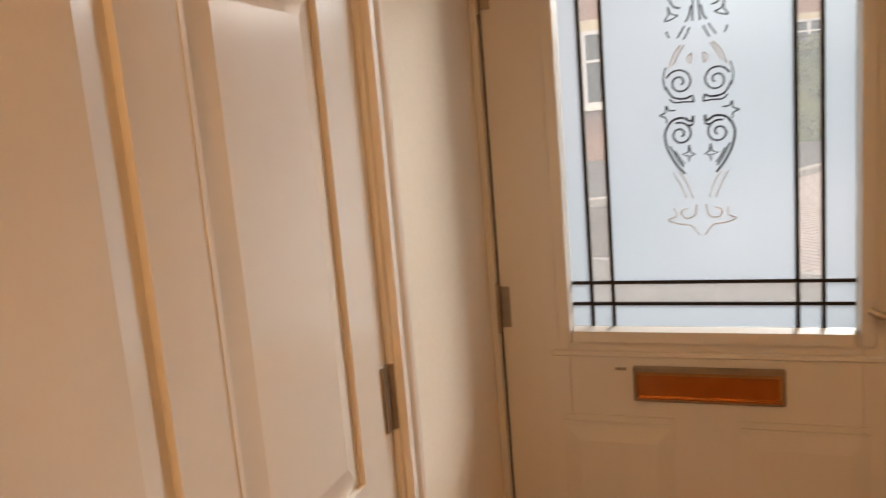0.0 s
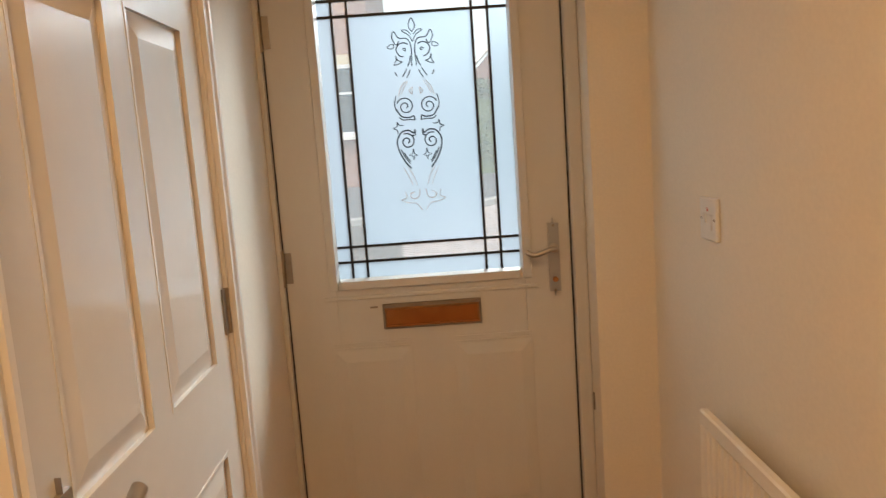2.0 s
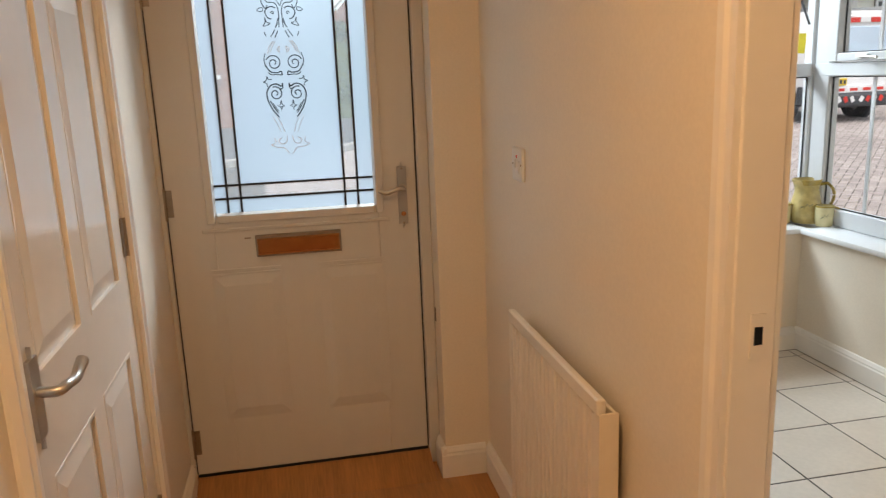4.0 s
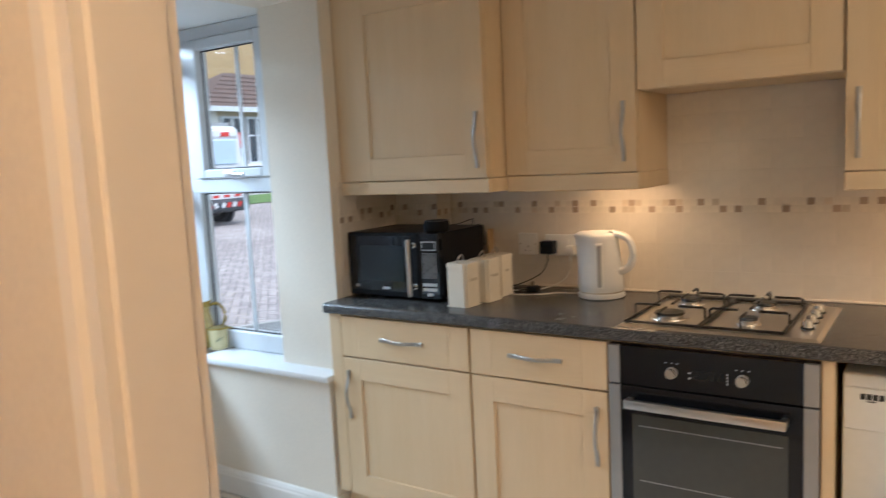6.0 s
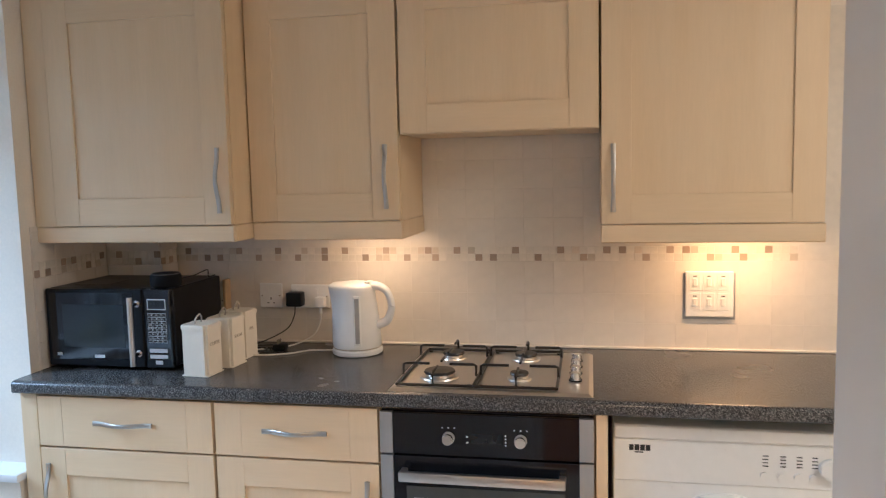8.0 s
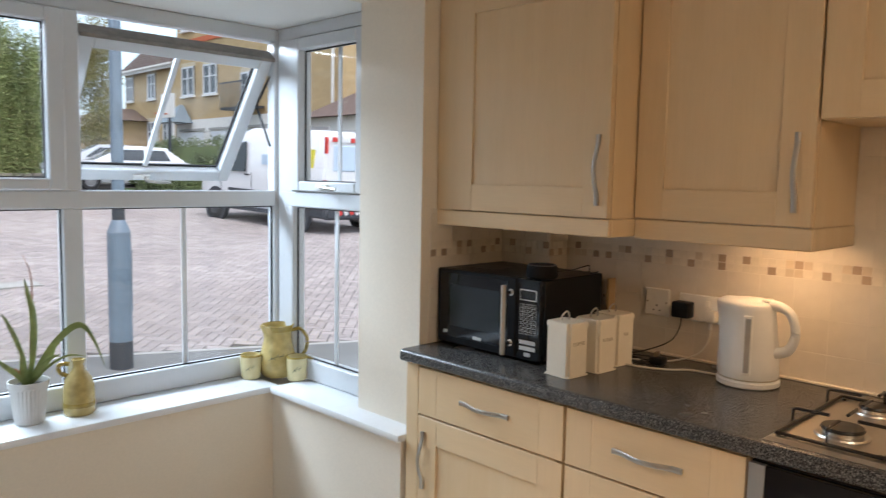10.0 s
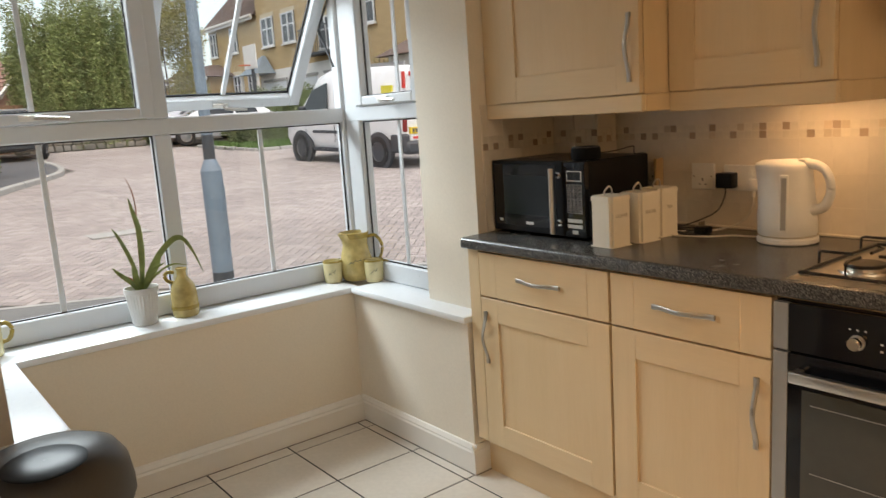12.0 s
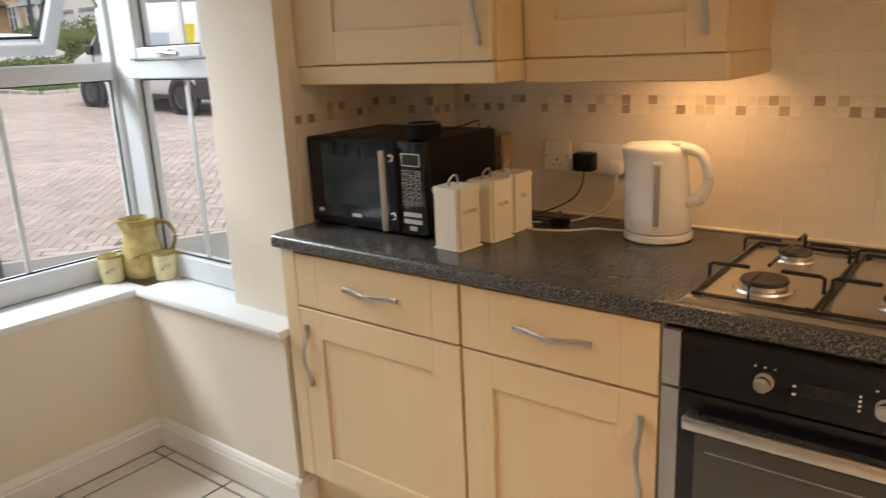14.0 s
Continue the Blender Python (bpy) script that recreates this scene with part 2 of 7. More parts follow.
M = {
    "wall": mat("magnolia_paint", (0.82, 0.745, 0.63), 0.75, var=0.03, scale=1.5, fine=120, bump=0.12),
    "ceil": mat("ceiling_paint", (0.84, 0.82, 0.78), 0.85, var=0.02, bump=0.1, fine=150),
    "gloss": mat("white_gloss_paint", (0.85, 0.82, 0.77), 0.34, var=0.012, scale=1.2, fine=25, rv=0.012),
    "doorgloss": mat("white_gloss_door", (0.80, 0.76, 0.70), 0.17, spec=0.7, var=0.012, scale=1.2, fine=25, rv=0.02),
    "doorwhite": mat("white_composite_door", (0.66, 0.64, 0.60), 0.38, var=0.02, fine=90, stretch=(6, 6, 0.6), bump=0.05),
    "upvc": mat("white_upvc", (0.63, 0.65, 0.67), 0.3, var=0.015),
    "sillw": mat("white_sill_paint", (0.84, 0.86, 0.88), 0.3, var=0.02),
    "maple": mat("maple_laminate", (0.73, 0.54, 0.31), 0.42, var=0.022, scale=2.5, fine=22, stretch=(9, 9, 0.7), bump=0.03, tint=(0.73, 0.57, 0.37)),
    "maple_h": mat("maple_laminate_across", (0.73, 0.54, 0.31), 0.42, var=0.022, scale=2.5, fine=22, stretch=(9, 0.7, 9), bump=0.03, tint=(0.73, 0.57, 0.37)),
    "worktop": speckle("speckled_worktop", (0.022, 0.022, 0.024), (0.20, 0.195, 0.185), 270, 0.24),
    "wtile": mat("cream_wall_tile", (0.76, 0.69, 0.59), 0.22, var=0.03, fine=30, rand=0.02),
    "grout": mat("wall_grout", (0.74, 0.67, 0.57), 0.8, var=0.05),
    "mos_a": mat("mosaic_brown", (0.43, 0.32, 0.23), 0.35, rand=0.22, island=0.25),
    "mos_b": mat("mosaic_cream", (0.74, 0.67, 0.56), 0.3, rand=0.06, island=0.06),
    "mos_c": mat("mosaic_tan", (0.64, 0.54, 0.42), 0.3, rand=0.12, island=0.12),
    "ftile": mat("floor_tile", (0.72, 0.66, 0.58), 0.24, var=0.04, scale=4, fine=50, rand=0.03),
    "fgrout": mat("dark_floor_grout", (0.06, 0.05, 0.045), 0.8, var=0.2),
    "laminate": mat("oak_floor", (0.42, 0.19, 0.06), 0.35, var=0.18, scale=3, fine=20, stretch=(8, 0.6, 1)),
    "black": mat("black_plastic", (0.006, 0.007, 0.009), 0.36, var=0.05, spec=0.2),
    "mesh_black": mat("black_speaker_cloth", (0.010, 0.010, 0.011), 0.85, var=0.2, fine=300, bump=0.3, spec=0.1),
    "blackglass": mat("black_glass", (0.006, 0.007, 0.010), 0.06, var=0.02),
    "ovenglass": mat("smoked_oven_glass", (0.070, 0.072, 0.066), 0.14, var=0.05),
    "mwglass": mat("microwave_window", (0.015, 0.022, 0.028), 0.10, var=0.05),
    "steel": mat("brushed_steel", (0.60, 0.57, 0.53), 0.33, 1.0, var=0.05, stretch=(1, 12, 12)),
    "grey_trim": mat("grey_oven_trim", (0.42, 0.42, 0.42), 0.4, 0.6, var=0.03),
    "nickel": mat("satin_nickel", (0.50, 0.47, 0.43), 0.40, 1.0, var=0.05),
    "chrome": mat("chrome", (0.75, 0.74, 0.72), 0.12, 1.0, var=0.03),
    "oldsteel": mat("worn_steel_hinge", (0.36, 0.31, 0.25), 0.42, 1.0, var=0.12),
    "copper": mat("gold_letterbox", (0.50, 0.25, 0.11), 0.24, 1.0, var=0.08),
    "iron": mat("black_enamel", (0.012, 0.011, 0.010), 0.32, var=0.1),
    "whitep": mat("white_plastic", (0.80, 0.79, 0.76), 0.3, var=0.02),
    "creamtin": mat("cream_enamel_tin", (0.78, 0.73, 0.62), 0.33, var=0.02),
    "stonew": mat("olive_cream_glaze", (0.46, 0.34, 0.10), 0.22, var=0.16, scale=14, fine=40, tint=(0.60, 0.49, 0.22)),
    "stonedk": mat("olive_green_glaze", (0.36, 0.26, 0.06), 0.25, var=0.2, scale=20),
    "mugcream": mat("pale_cream_glaze", (0.66, 0.58, 0.33), 0.22, var=0.08, scale=14),
    "brush": mat("painted_sprig", (0.06, 0.10, 0.05), 0.4, var=0.2),
    "pot": mat("pale_grey_plastic_pot", (0.62, 0.61, 0.59), 0.45, var=0.03),
    "soil": mat("soil", (0.03, 0.022, 0.016), 0.95, var=0.3, fine=90, bump=0.6),
    "leafpot": mat("strap_leaf", (0.16, 0.23, 0.065), 0.42, var=0.2, scale=10, tint=(0.26, 0.31, 0.10)),
    "leafdry": mat("dry_leaf", (0.34, 0.15, 0.08), 0.6, var=0.15),
    "cable_b": mat("black_cable", (0.01, 0.01, 0.011), 0.45),
    "cable_w": mat("white_cable", (0.70, 0.66, 0.58), 0.45),
    "bin": mat("grey_black_bin_plastic", (0.075, 0.070, 0.068), 0.42, var=0.05, bump=0.05, fine=200),
    "lead": mat("black_lead_strip", (0.010, 0.010, 0.012), 0.5),
    "etchpale": mat("pale_etched_line", (0.85, 0.85, 0.86), 0.5, var=0.1),
    "etch": mat("etched_line", (0.05, 0.07, 0.09), 0.4, var=0.2),
    "glass": glass("window_glass"),
    "frost": frosted("frosted_glass"),
    "strip": hazy("hazy_strip_glass"),
    "gasket": mat("black_gasket", (0.008, 0.008, 0.009), 0.6),
    "dirtyrail": mat("weathered_rail", (0.22, 0.19, 0.16), 0.6, var=0.2),
    "text": mat("dark_print", (0.03, 0.03, 0.03), 0.5),
    "textgrey": mat("tan_print", (0.42, 0.37, 0.28), 0.5),
    "textwhite": mat("white_print", (0.66, 0.68, 0.70), 0.5),
    "led": mat("display_glass", (0.012, 0.014, 0.016), 0.2),
    "rad": mat("white_radiator_enamel", (0.80, 0.74, 0.64), 0.33, var=0.02),
    "paver": mat("red_block_paver", (0.272, 0.228, 0.212), 0.85, var=0.10, scale=0.5, fine=60, island=0.15, rand=0.15, bump=0.4, tint=(0.335, 0.298, 0.285)),
    "tarmac": mat("tarmac", (0.085, 0.085, 0.09), 0.9, var=0.12, fine=150, bump=0.5),
    "asphalt": mat("old_grey_asphalt", (0.15, 0.15, 0.145), 0.9, var=0.15, fine=120, bump=0.5),
    "joint": mat("sandy_joint", (0.085, 0.074, 0.066), 0.95, var=0.2),
    "concrete": mat("concrete", (0.34, 0.33, 0.31), 0.85, var=0.12, fine=60, bump=0.3),
    "rubble": mat("rubble_stone", (0.20, 0.185, 0.16), 0.9, var=0.25, scale=3, fine=25, rand=0.25, bump=0.5),
    "galv": mat("painted_grey_post", (0.18, 0.23, 0.28), 0.5, 0.2, var=0.12, scale=6),
    "ybrick": mat("yellow_brick", (0.46, 0.33, 0.17), 0.9, var=0.10, scale=1.5, fine=14, stretch=(1, 1, 3), bump=0.3),
    "ylintel": mat("pale_brick_lintel", (0.55, 0.47, 0.33), 0.85, var=0.08),
    "slate": mat("blue_grey_slate", (0.20, 0.25, 0.29), 0.6, var=0.1),
    "rbrick": mat("red_brick", (0.33, 0.19, 0.145), 0.9, var=0.12, scale=1.5, fine=14, stretch=(1, 1, 3)),
    "render": mat("white_render", (0.74, 0.72, 0.68), 0.8, var=0.04),
    "roof": mat("brown_roof_tile", (0.13, 0.09, 0.075), 0.85, var=0.12, fine=20, island=0.12),
    "roofred": mat("red_roof_tile", (0.24, 0.14, 0.11), 0.85, var=0.12, fine=20),
    "hwin": mat("house_window_pane", (0.05, 0.06, 0.07), 0.12),
    "leaf": mat("bamboo_leaf", (0.115, 0.175, 0.06), 0.55, var=0.25, scale=0.9, island=0.4, tint=(0.28, 0.31, 0.11), stretch=(1.4, 1.4, 0.5)),
    "hedge": mat("hedge_leaf", (0.10, 0.135, 0.05), 0.5, var=0.2, scale=1.2, island=0.45, tint=(0.13, 0.15, 0.06)),
    "autumn": mat("autumn_leaf", (0.36, 0.28, 0.10), 0.6, var=0.2, scale=1.2, island=0.35, tint=(0.22, 0.24, 0.08)),
    "bark": mat("bark", (0.10, 0.075, 0.055), 0.9, var=0.2, bump=0.5),
    "grass": mat("grass", (0.10, 0.17, 0.045), 0.9, var=0.25, scale=2, fine=60, bump=0.6),
    "vanw": mat("white_van_paint", (0.76, 0.77, 0.78), 0.25, var=0.03, coat=0.4),
    "carp": mat("silver_car_paint", (0.42, 0.44, 0.47), 0.25, 0.4, var=0.03, coat=0.4),
    "carw": mat("white_car_paint", (0.70, 0.71, 0.73), 0.25, var=0.03, coat=0.4),
    "carglass": mat("car_glass", (0.02, 0.024, 0.028), 0.06),
    "tyre": mat("tyre", (0.015, 0.015, 0.016), 0.8),
    "rim": mat("wheel_rim", (0.35, 0.35, 0.36), 0.35, 0.8),
    "bumper": mat("dark_bumper", (0.045, 0.050, 0.058), 0.6),
    "taillamp": mat("dark_red_lens", (0.22, 0.02, 0.02), 0.2),
    "redtape": mat("red_reflective", (0.60, 0.04, 0.03), 0.4),
    "yeltape": mat("yellow_reflective", (0.70, 0.62, 0.05), 0.4),
    "decal": mat("pale_blue_decal", (0.50, 0.62, 0.74), 0.4),
    "plate": mat("yellow_number_plate", (0.75, 0.52, 0.03), 0.4),
    "fence": mat("brown_fence", (0.20, 0.11, 0.06), 0.85, var=0.15, stretch=(8, 8, 1)),
    "orange": mat("orange_band", (0.52, 0.13, 0.05), 0.8, var=0.08),
    "wood_edge": mat("wooden_offcut", (0.46, 0.32, 0.17), 0.6, var=0.1, stretch=(8, 8, 1)),
}

# ---- mesh helpers ----


def box(x0, x1, y0, y1, z0, z1, b=0.0, bm=None, seg=1):
    """A box with its edges eased by b, added to bm or new."""
    bm = bm or bmesh.new()
    r = bmesh.ops.create_cube(bm, size=1, matrix=Matrix.Translation(((x0 + x1) / 2, (y0 + y1) / 2, (z0 + z1) / 2)) @ Matrix.Diagonal((x1 - x0, y1 - y0, z1 - z0, 1)))
    if b:
        es = list({e for v in r["verts"] for e in v.link_edges})
        bmesh.ops.bevel(bm, geom=es, offset=b, segments=seg, affect="EDGES", profile=0.5)
    return bm


def frustum(r0, r1, d0, d1, axis="x", bm=None):
    """A closed pyramid stump between two rectangles (u0, u1, v0, v1) at depths d0 and d1 along axis."""
    bm = bm or bmesh.new()
    vs = []
    for (u0, u1, v0, v1), d in ((r0, d0), (r1, d1)):
        for u, v in ((u0, v0), (u1, v0), (u1, v1), (u0, v1)):
            vs.append(bm.verts.new((d, u, v) if axis == "x" else (u, d, v) if axis == "y" else (u, v, d)))
    for f in ((0, 1, 2, 3), (7, 6, 5, 4), (0, 4, 5, 1), (1, 5, 6, 2), (2, 6, 7, 3), (3, 7, 4, 0)):
        bm.faces.new([vs[i] for i in f])
    bmesh.ops.recalc_face_normals(bm, faces=bm.faces)
    return bm


def cyl(c, r, h, axis="z", seg=24, r2=None, bm=None, b=0.0):
    bm = bm or bmesh.new()
    rot = {"z": Matrix(), "x": Matrix.Rotation(radians(90), 4, "Y"), "y": Matrix.Rotation(radians(-90), 4, "X")}[axis]
    q = bmesh.ops.create_cone(bm, cap_ends=True, segments=seg, radius1=r, radius2=r if r2 is None else r2, depth=h,
                              matrix=Matrix.Translation(c) @ rot @ Matrix.Translation((0, 0, h / 2)))
    if b:
        es = [e for e in {e for v in q["verts"] for e in v.link_edges} if len(e.link_faces) == 2 and e.calc_face_angle(0) > 0.8]
        bmesh.ops.bevel(bm, geom=es, offset=b, segments=2, affect="EDGES")
    return bm


def lathe(profile, c=(0, 0, 0), seg=28, bm=None, close=True):
    bm = bm or bmesh.new()
    rings = []
    for r, z in profile:
        rings.append([bm.verts.new((c[0] + r * math.cos(2 * math.pi * i / seg), c[1] + r * math.sin(2 * math.pi * i / seg), c[2] + z)) for i in range(seg)])
    for a, b2 in zip(rings, rings[1:]):
        for i in range(seg):
            bm.faces.new((a[i], a[(i + 1) % seg], b2[(i + 1) % seg], b2[i]))
    if close:
        bm.faces.new(list(reversed(rings[0])))
        bm.faces.new(rings[-1])
    bmesh.ops.recalc_face_normals(bm, faces=bm.faces)
    return bm


def smooth_path(pts, n=6):
    """Catmull-Rom points through pts."""
    p = [Vector(q) for q in pts]
    p = [2 * p[0] - p[1]] + p + [2 * p[-1] - p[-2]]
    out = []
    for i in range(1, len(p) - 2):
        for k in range(n):
            t = k / n
            out.append(0.5 * (2 * p[i] + (p[i + 1] - p[i - 1]) * t + (2 * p[i - 1] - 5 * p[i] + 4 * p[i + 1] - p[i + 2]) * t * t
                              + (3 * p[i] - p[i - 1] - 3 * p[i + 1] + p[i + 2]) * t ** 3))
    return out + [p[-2]]


def tube(pts, r, seg=8, bm=None, flat=1.0, up=(0, 0, 1), taper=None):
    """A sweep along pts; flat squeezes the section along up; taper scales the radius point by point."""
    bm = bm or bmesh.new()
    pts = [Vector(p) for p in pts]
    rings = []
    for i, p in enumerate(pts):
        d = (pts[min(i + 1, len(pts) - 1)] - pts[max(i - 1, 0)]).normalized()
        u = Vector(up) - d * d.dot(Vector(up))
        if u.length < 1e-3:
            u = Vector((1, 0, 0)) - d * d.x
        u.normalize()
        w = d.cross(u)
        k = r * (taper[i] if taper else 1)
        rings.append([bm.verts.new(p + w * (k * math.cos(2 * math.pi * j / seg)) + u * (k * flat * math.sin(2 * math.pi * j / seg))) for j in range(seg)])
    for a, b2 in zip(rings, rings[1:]):
        for j in range(seg):
            bm.faces.new((a[j], a[(j + 1) % seg], b2[(j + 1) % seg], b2[j]))
    bm.faces.new(list(reversed(rings[0]))), bm.faces.new(rings[-1])
    bmesh.ops.recalc_face_normals(bm, faces=bm.faces)
    return bm


def mesh_of(name, bm, material, smooth=False):
    me = bpy.data.meshes.new(name)
    if smooth:
        for f in bm.faces:
            f.smooth = True
        for e in bm.edges:
            if len(e.link_faces) == 2 and e.calc_face_angle(0) > 0.7:
                e.smooth = False
    bm.to_mesh(me)
    bm.free()
    me.materials.append(M[material])
    return me


def thing(name, at, label, category, group="", rz=0):
    """An Empty at the base of a thing; its parts are built round that point."""
    ob = new(name)
    ob.empty_display_size = 0.05
    ob.matrix_basis = pose(*at, 0, 0, rz)
    return tagged(ob, label, category, group)


def part(name, bm, material, parent, label="", smooth=False, world_at=True):
    """One mesh under a thing or part. The bmesh is in world metres unless world_at is False."""
    if world_at:
        root = parent
        m = root.matrix_basis.copy()
        while root.parent:
            root = root.parent
            m = root.matrix_basis @ m
        bm.transform(m.inverted())
    ob = new(name, mesh_of(name, bm, material, smooth))
    ob.parent = parent
    return tagged(ob, label)


def solo(name, bm, material, label, category, group="", kind="", at=None, smooth=False):
    """A thing that is one mesh."""
    if at:
        bm.transform(Matrix.Translation(Vector(at)).inverted())
    ob = new(name, mesh_of(name, bm, material, smooth))
    if at:
        ob.location = at
    return tagged(ob, label, category, group, kind)


def structure(name, bm, material, label, category, smooth=False):
    return solo(name, bm, material, label, category, kind="structure", smooth=smooth)


def writing(name, text, size, material, parent, m, label="", depth=0.0004):
    cu = bpy.data.curves.new(name, "FONT")
    cu.body, cu.size, cu.extrude, cu.align_x, cu.align_y = text, size, depth, "CENTER", "CENTER"
    tmp = bpy.data.objects.new(name, cu)
    me = bpy.data.meshes.new_from_object(tmp)
    bpy.data.objects.remove(tmp)
    me.materials.clear()
    me.materials.append(M[material])
    ob = new(name, me)
    ob.parent = parent
    root_m = parent.matrix_basis.copy()
    if parent.parent:
        root_m = parent.parent.matrix_basis @ root_m
    ob.matrix_basis = root_m.inverted() @ m
    return tagged(ob, label)


FACE_WEST = Matrix(((0, 0, -1, 0), (-1, 0, 0, 0), (0, 1, 0, 0), (0, 0, 0, 1)))  # text read from the west
FZ = -0.015  # floor level

# ---- the house: floors, walls, ceilings ----
XW, XH, XP, XK, YB = -0.345, 0.72, 0.782, 3.15, -3.2  # hall's west wall, partition's two faces, kitchen's east wall, back wall
structure("floor_hall", box(XW - 0.1, 0.775, YB, 1.62, FZ - 0.15, FZ), "laminate", "orange-brown oak laminate hall floor", "floor")
structure("wall_back", box(XW - 0.1, XK + 0.1, YB - 0.1, YB, FZ - 0.1, 2.4), "wall", "plain magnolia back wall", "wall")
structure("ceiling", box(XW - 0.1, XK + 0.3, YB - 0.1, 1.85, 2.4, 2.5), "ceil", "plain white painted ceiling", "ceiling")
# hall's west wall with a doorway
LD0, LD1, LDH = 0.135, 0.97, 2.02
w = box(XW - 0.1, XW, YB, LD0 - 0.03, FZ, 2.4)
box(XW - 0.1, XW, LD1 + 0.03, 1.66, FZ, 2.4, bm=w)
box(XW - 0.1, XW, LD0 - 0.03, LD1 + 0.03, LDH + 0.03, 2.4, bm=w)
structure("wall_west", w, "wall", "magnolia painted hall wall with a doorway", "wall")
structure("wall_beyond_hall_door", box(XW - 0.5, XW - 0.4, -0.3, 1.4, FZ, 2.4), "wall", "plain wall behind the closed hall door", "wall")
# front wall of the hall: return beside the door, over the door
w = box(0.555, XH, 1.40, 1.66, FZ, 2.4)
box(XW, 0.555, 1.40, 1.66, 2.09, 2.4, bm=w)
structure("wall_north_hall", w, "wall", "magnolia wall round the front door", "wall")
# partition between hall and kitchen with the kitchen doorway
KD0, KD1, KDH = -0.895, -0.113, 2.01
w = box(XH, XP, KD1 + 0.03, 1.66, FZ, 2.4)
box(XH, XP, YB, KD0 - 0.03, FZ, 2.4, bm=w)
box(XH, XP, KD0 - 0.03, KD1 + 0.03, KDH + 0.03, 2.4, bm=w)
structure("wall_partition", w, "wall", "magnolia partition wall with the kitchen doorway", "wall")
# kitchen's east wall and front wall with the bay
structure("wall_east", box(XK, XK + 0.12, YB, 1.7, FZ, 2.4), "wall", "kitchen wall behind the units", "wall")
BX0, BX1, SOF, SILL = 1.055, 2.62, 2.09, 0.61
w = box(XP, BX0, 1.40, 1.73, FZ, 2.4)
box(BX1, XK, 1.40, 1.73, FZ, 2.4, bm=w)
box(BX0, BX1, 1.40, 1.73, SOF, 2.4, bm=w)
structure("wall_north", w, "wall", "magnolia kitchen wall with an opening to the bay", "wall")
# the bay: low walls, soffit, outer roof
WY, WXR, WXL = 2.198, 2.545, 1.16
structure("wall_bay_front", box(0.90, 2.82, WY, 2.52, FZ - 0.4, SILL - 0.03), "wall", "low magnolia wall under the bay window", "wall")
structure("wall_bay_side", box(WXR, 2.82, 1.405, WY, FZ - 0.4, SILL - 0.03), "wall", "low magnolia wall at the bay's flank", "wall")
structure("wall_bay_far_side", box(0.90, WXL, 1.405, WY, FZ - 0.4, SILL - 0.03), "wall", "low magnolia wall at the bay's flank", "wall")
structure("ceiling_bay", box(0.86, 2.86, 1.73, 2.56, SOF, SOF + 0.3), "ceil", "white bay soffit", "ceiling")
# unseen slab added above the bay to keep the sun off its sashes
structure("wall_sun_block", box(XW - 0.1, XK + 0.12, 1.42, 1.72, 2.51, 5.2), "rbrick", "unseen brick slab added to shade the bay from the sun", "wall")
# window board round the bay
w = box(WXL - 0.02, WXR + 0.02, WY - 0.013, 2.44, SILL - 0.028, SILL, 0.008, seg=2)
structure("window_sill_front", w, "sillw", "glossy white window board under the front panes", "window sill", smooth=True)
w = box(WXR - 0.025, 2.75, 1.392, WY - 0.013, SILL - 0.028, SILL - 0.0005, 0.008, seg=2)
structure("window_sill_side", w, "sillw", "glossy white window board with a rounded end", "window sill", smooth=True)
w = box(0.96, WXL + 0.025, 1.392, WY - 0.013, SILL - 0.028, SILL - 0.0005, 0.008, seg=2)
structure("window_sill_far_side", w, "sillw", "glossy white window board with a rounded end", "window sill", smooth=True)


def skirting(name, p0, p1, nrm, label="white moulded skirting board", thick=1.0):
    """A skirting with a moulded top along p0-p1; nrm points into the room."""
    prof = [(thick * d, h) for d, h in [(0, 0), (0.018, 0), (0.018, 0.085), (0.014, 0.092), (0.014, 0.098), (0.006, 0.113), (0, 0.115)]]
    bm = bmesh.new()
    ends = []
    for p in (p0, p1):
        ends.append([bm.verts.new((p[0] + nrm[0] * d, p[1] + nrm[1] * d, FZ + h)) for d, h in prof])
    for i in range(len(prof)):
        j = (i + 1) % len(prof)
        bm.faces.new((ends[0][i], ends[0][j], ends[1][j], ends[1][i]))
    bm.faces.new(ends[0]), bm.faces.new(list(reversed(ends[1])))
    bmesh.ops.recalc_face_normals(bm, faces=bm.faces)
    if name.startswith("baseboard_bay") or name.startswith("baseboard_pier"):  # grubby joint at the tiles
        q0, q1, nn = Vector((*p0, 0)), Vector((*p1, 0)), Vector((*nrm, 0))
        structure(name.replace("baseboard", "floor_joint"), tube([q0 + nn * (0.018 * thick + 0.0015) + Vector((0, 0, FZ + 0.001)), q1 + nn * (0.018 * thick + 0.0015) + Vector((0, 0, FZ + 0.001))], 0.0028, 5), "dirtyrail", "thin grubby joint along the skirting", "trim")
    return structure(name, bm, "gloss", label, "skirting board")


skirting("baseboard_bay_front", (WXL + 0.018, WY), (WXR - 0.018, WY), (0, -1), thick=1.9)
skirting("baseboard_bay_side", (WXR, 1.3885), (WXR, WY), (-1, 0))
skirting("baseboard_bay_far_side", (WXL, 1.3835), (WXL, WY), (1, 0))
skirting("baseboard_pier", (WXR - 0.0178, 1.405), (2.62, 1.405), (0, -1))
skirting("baseboard_hall_front", (0.5372, 1.40), (XH - 0.018, 1.40), (0, -1))
skirting("baseboard_hall_reveal", (0.555, 1.3835), (0.555, 1.505), (-1, 0))
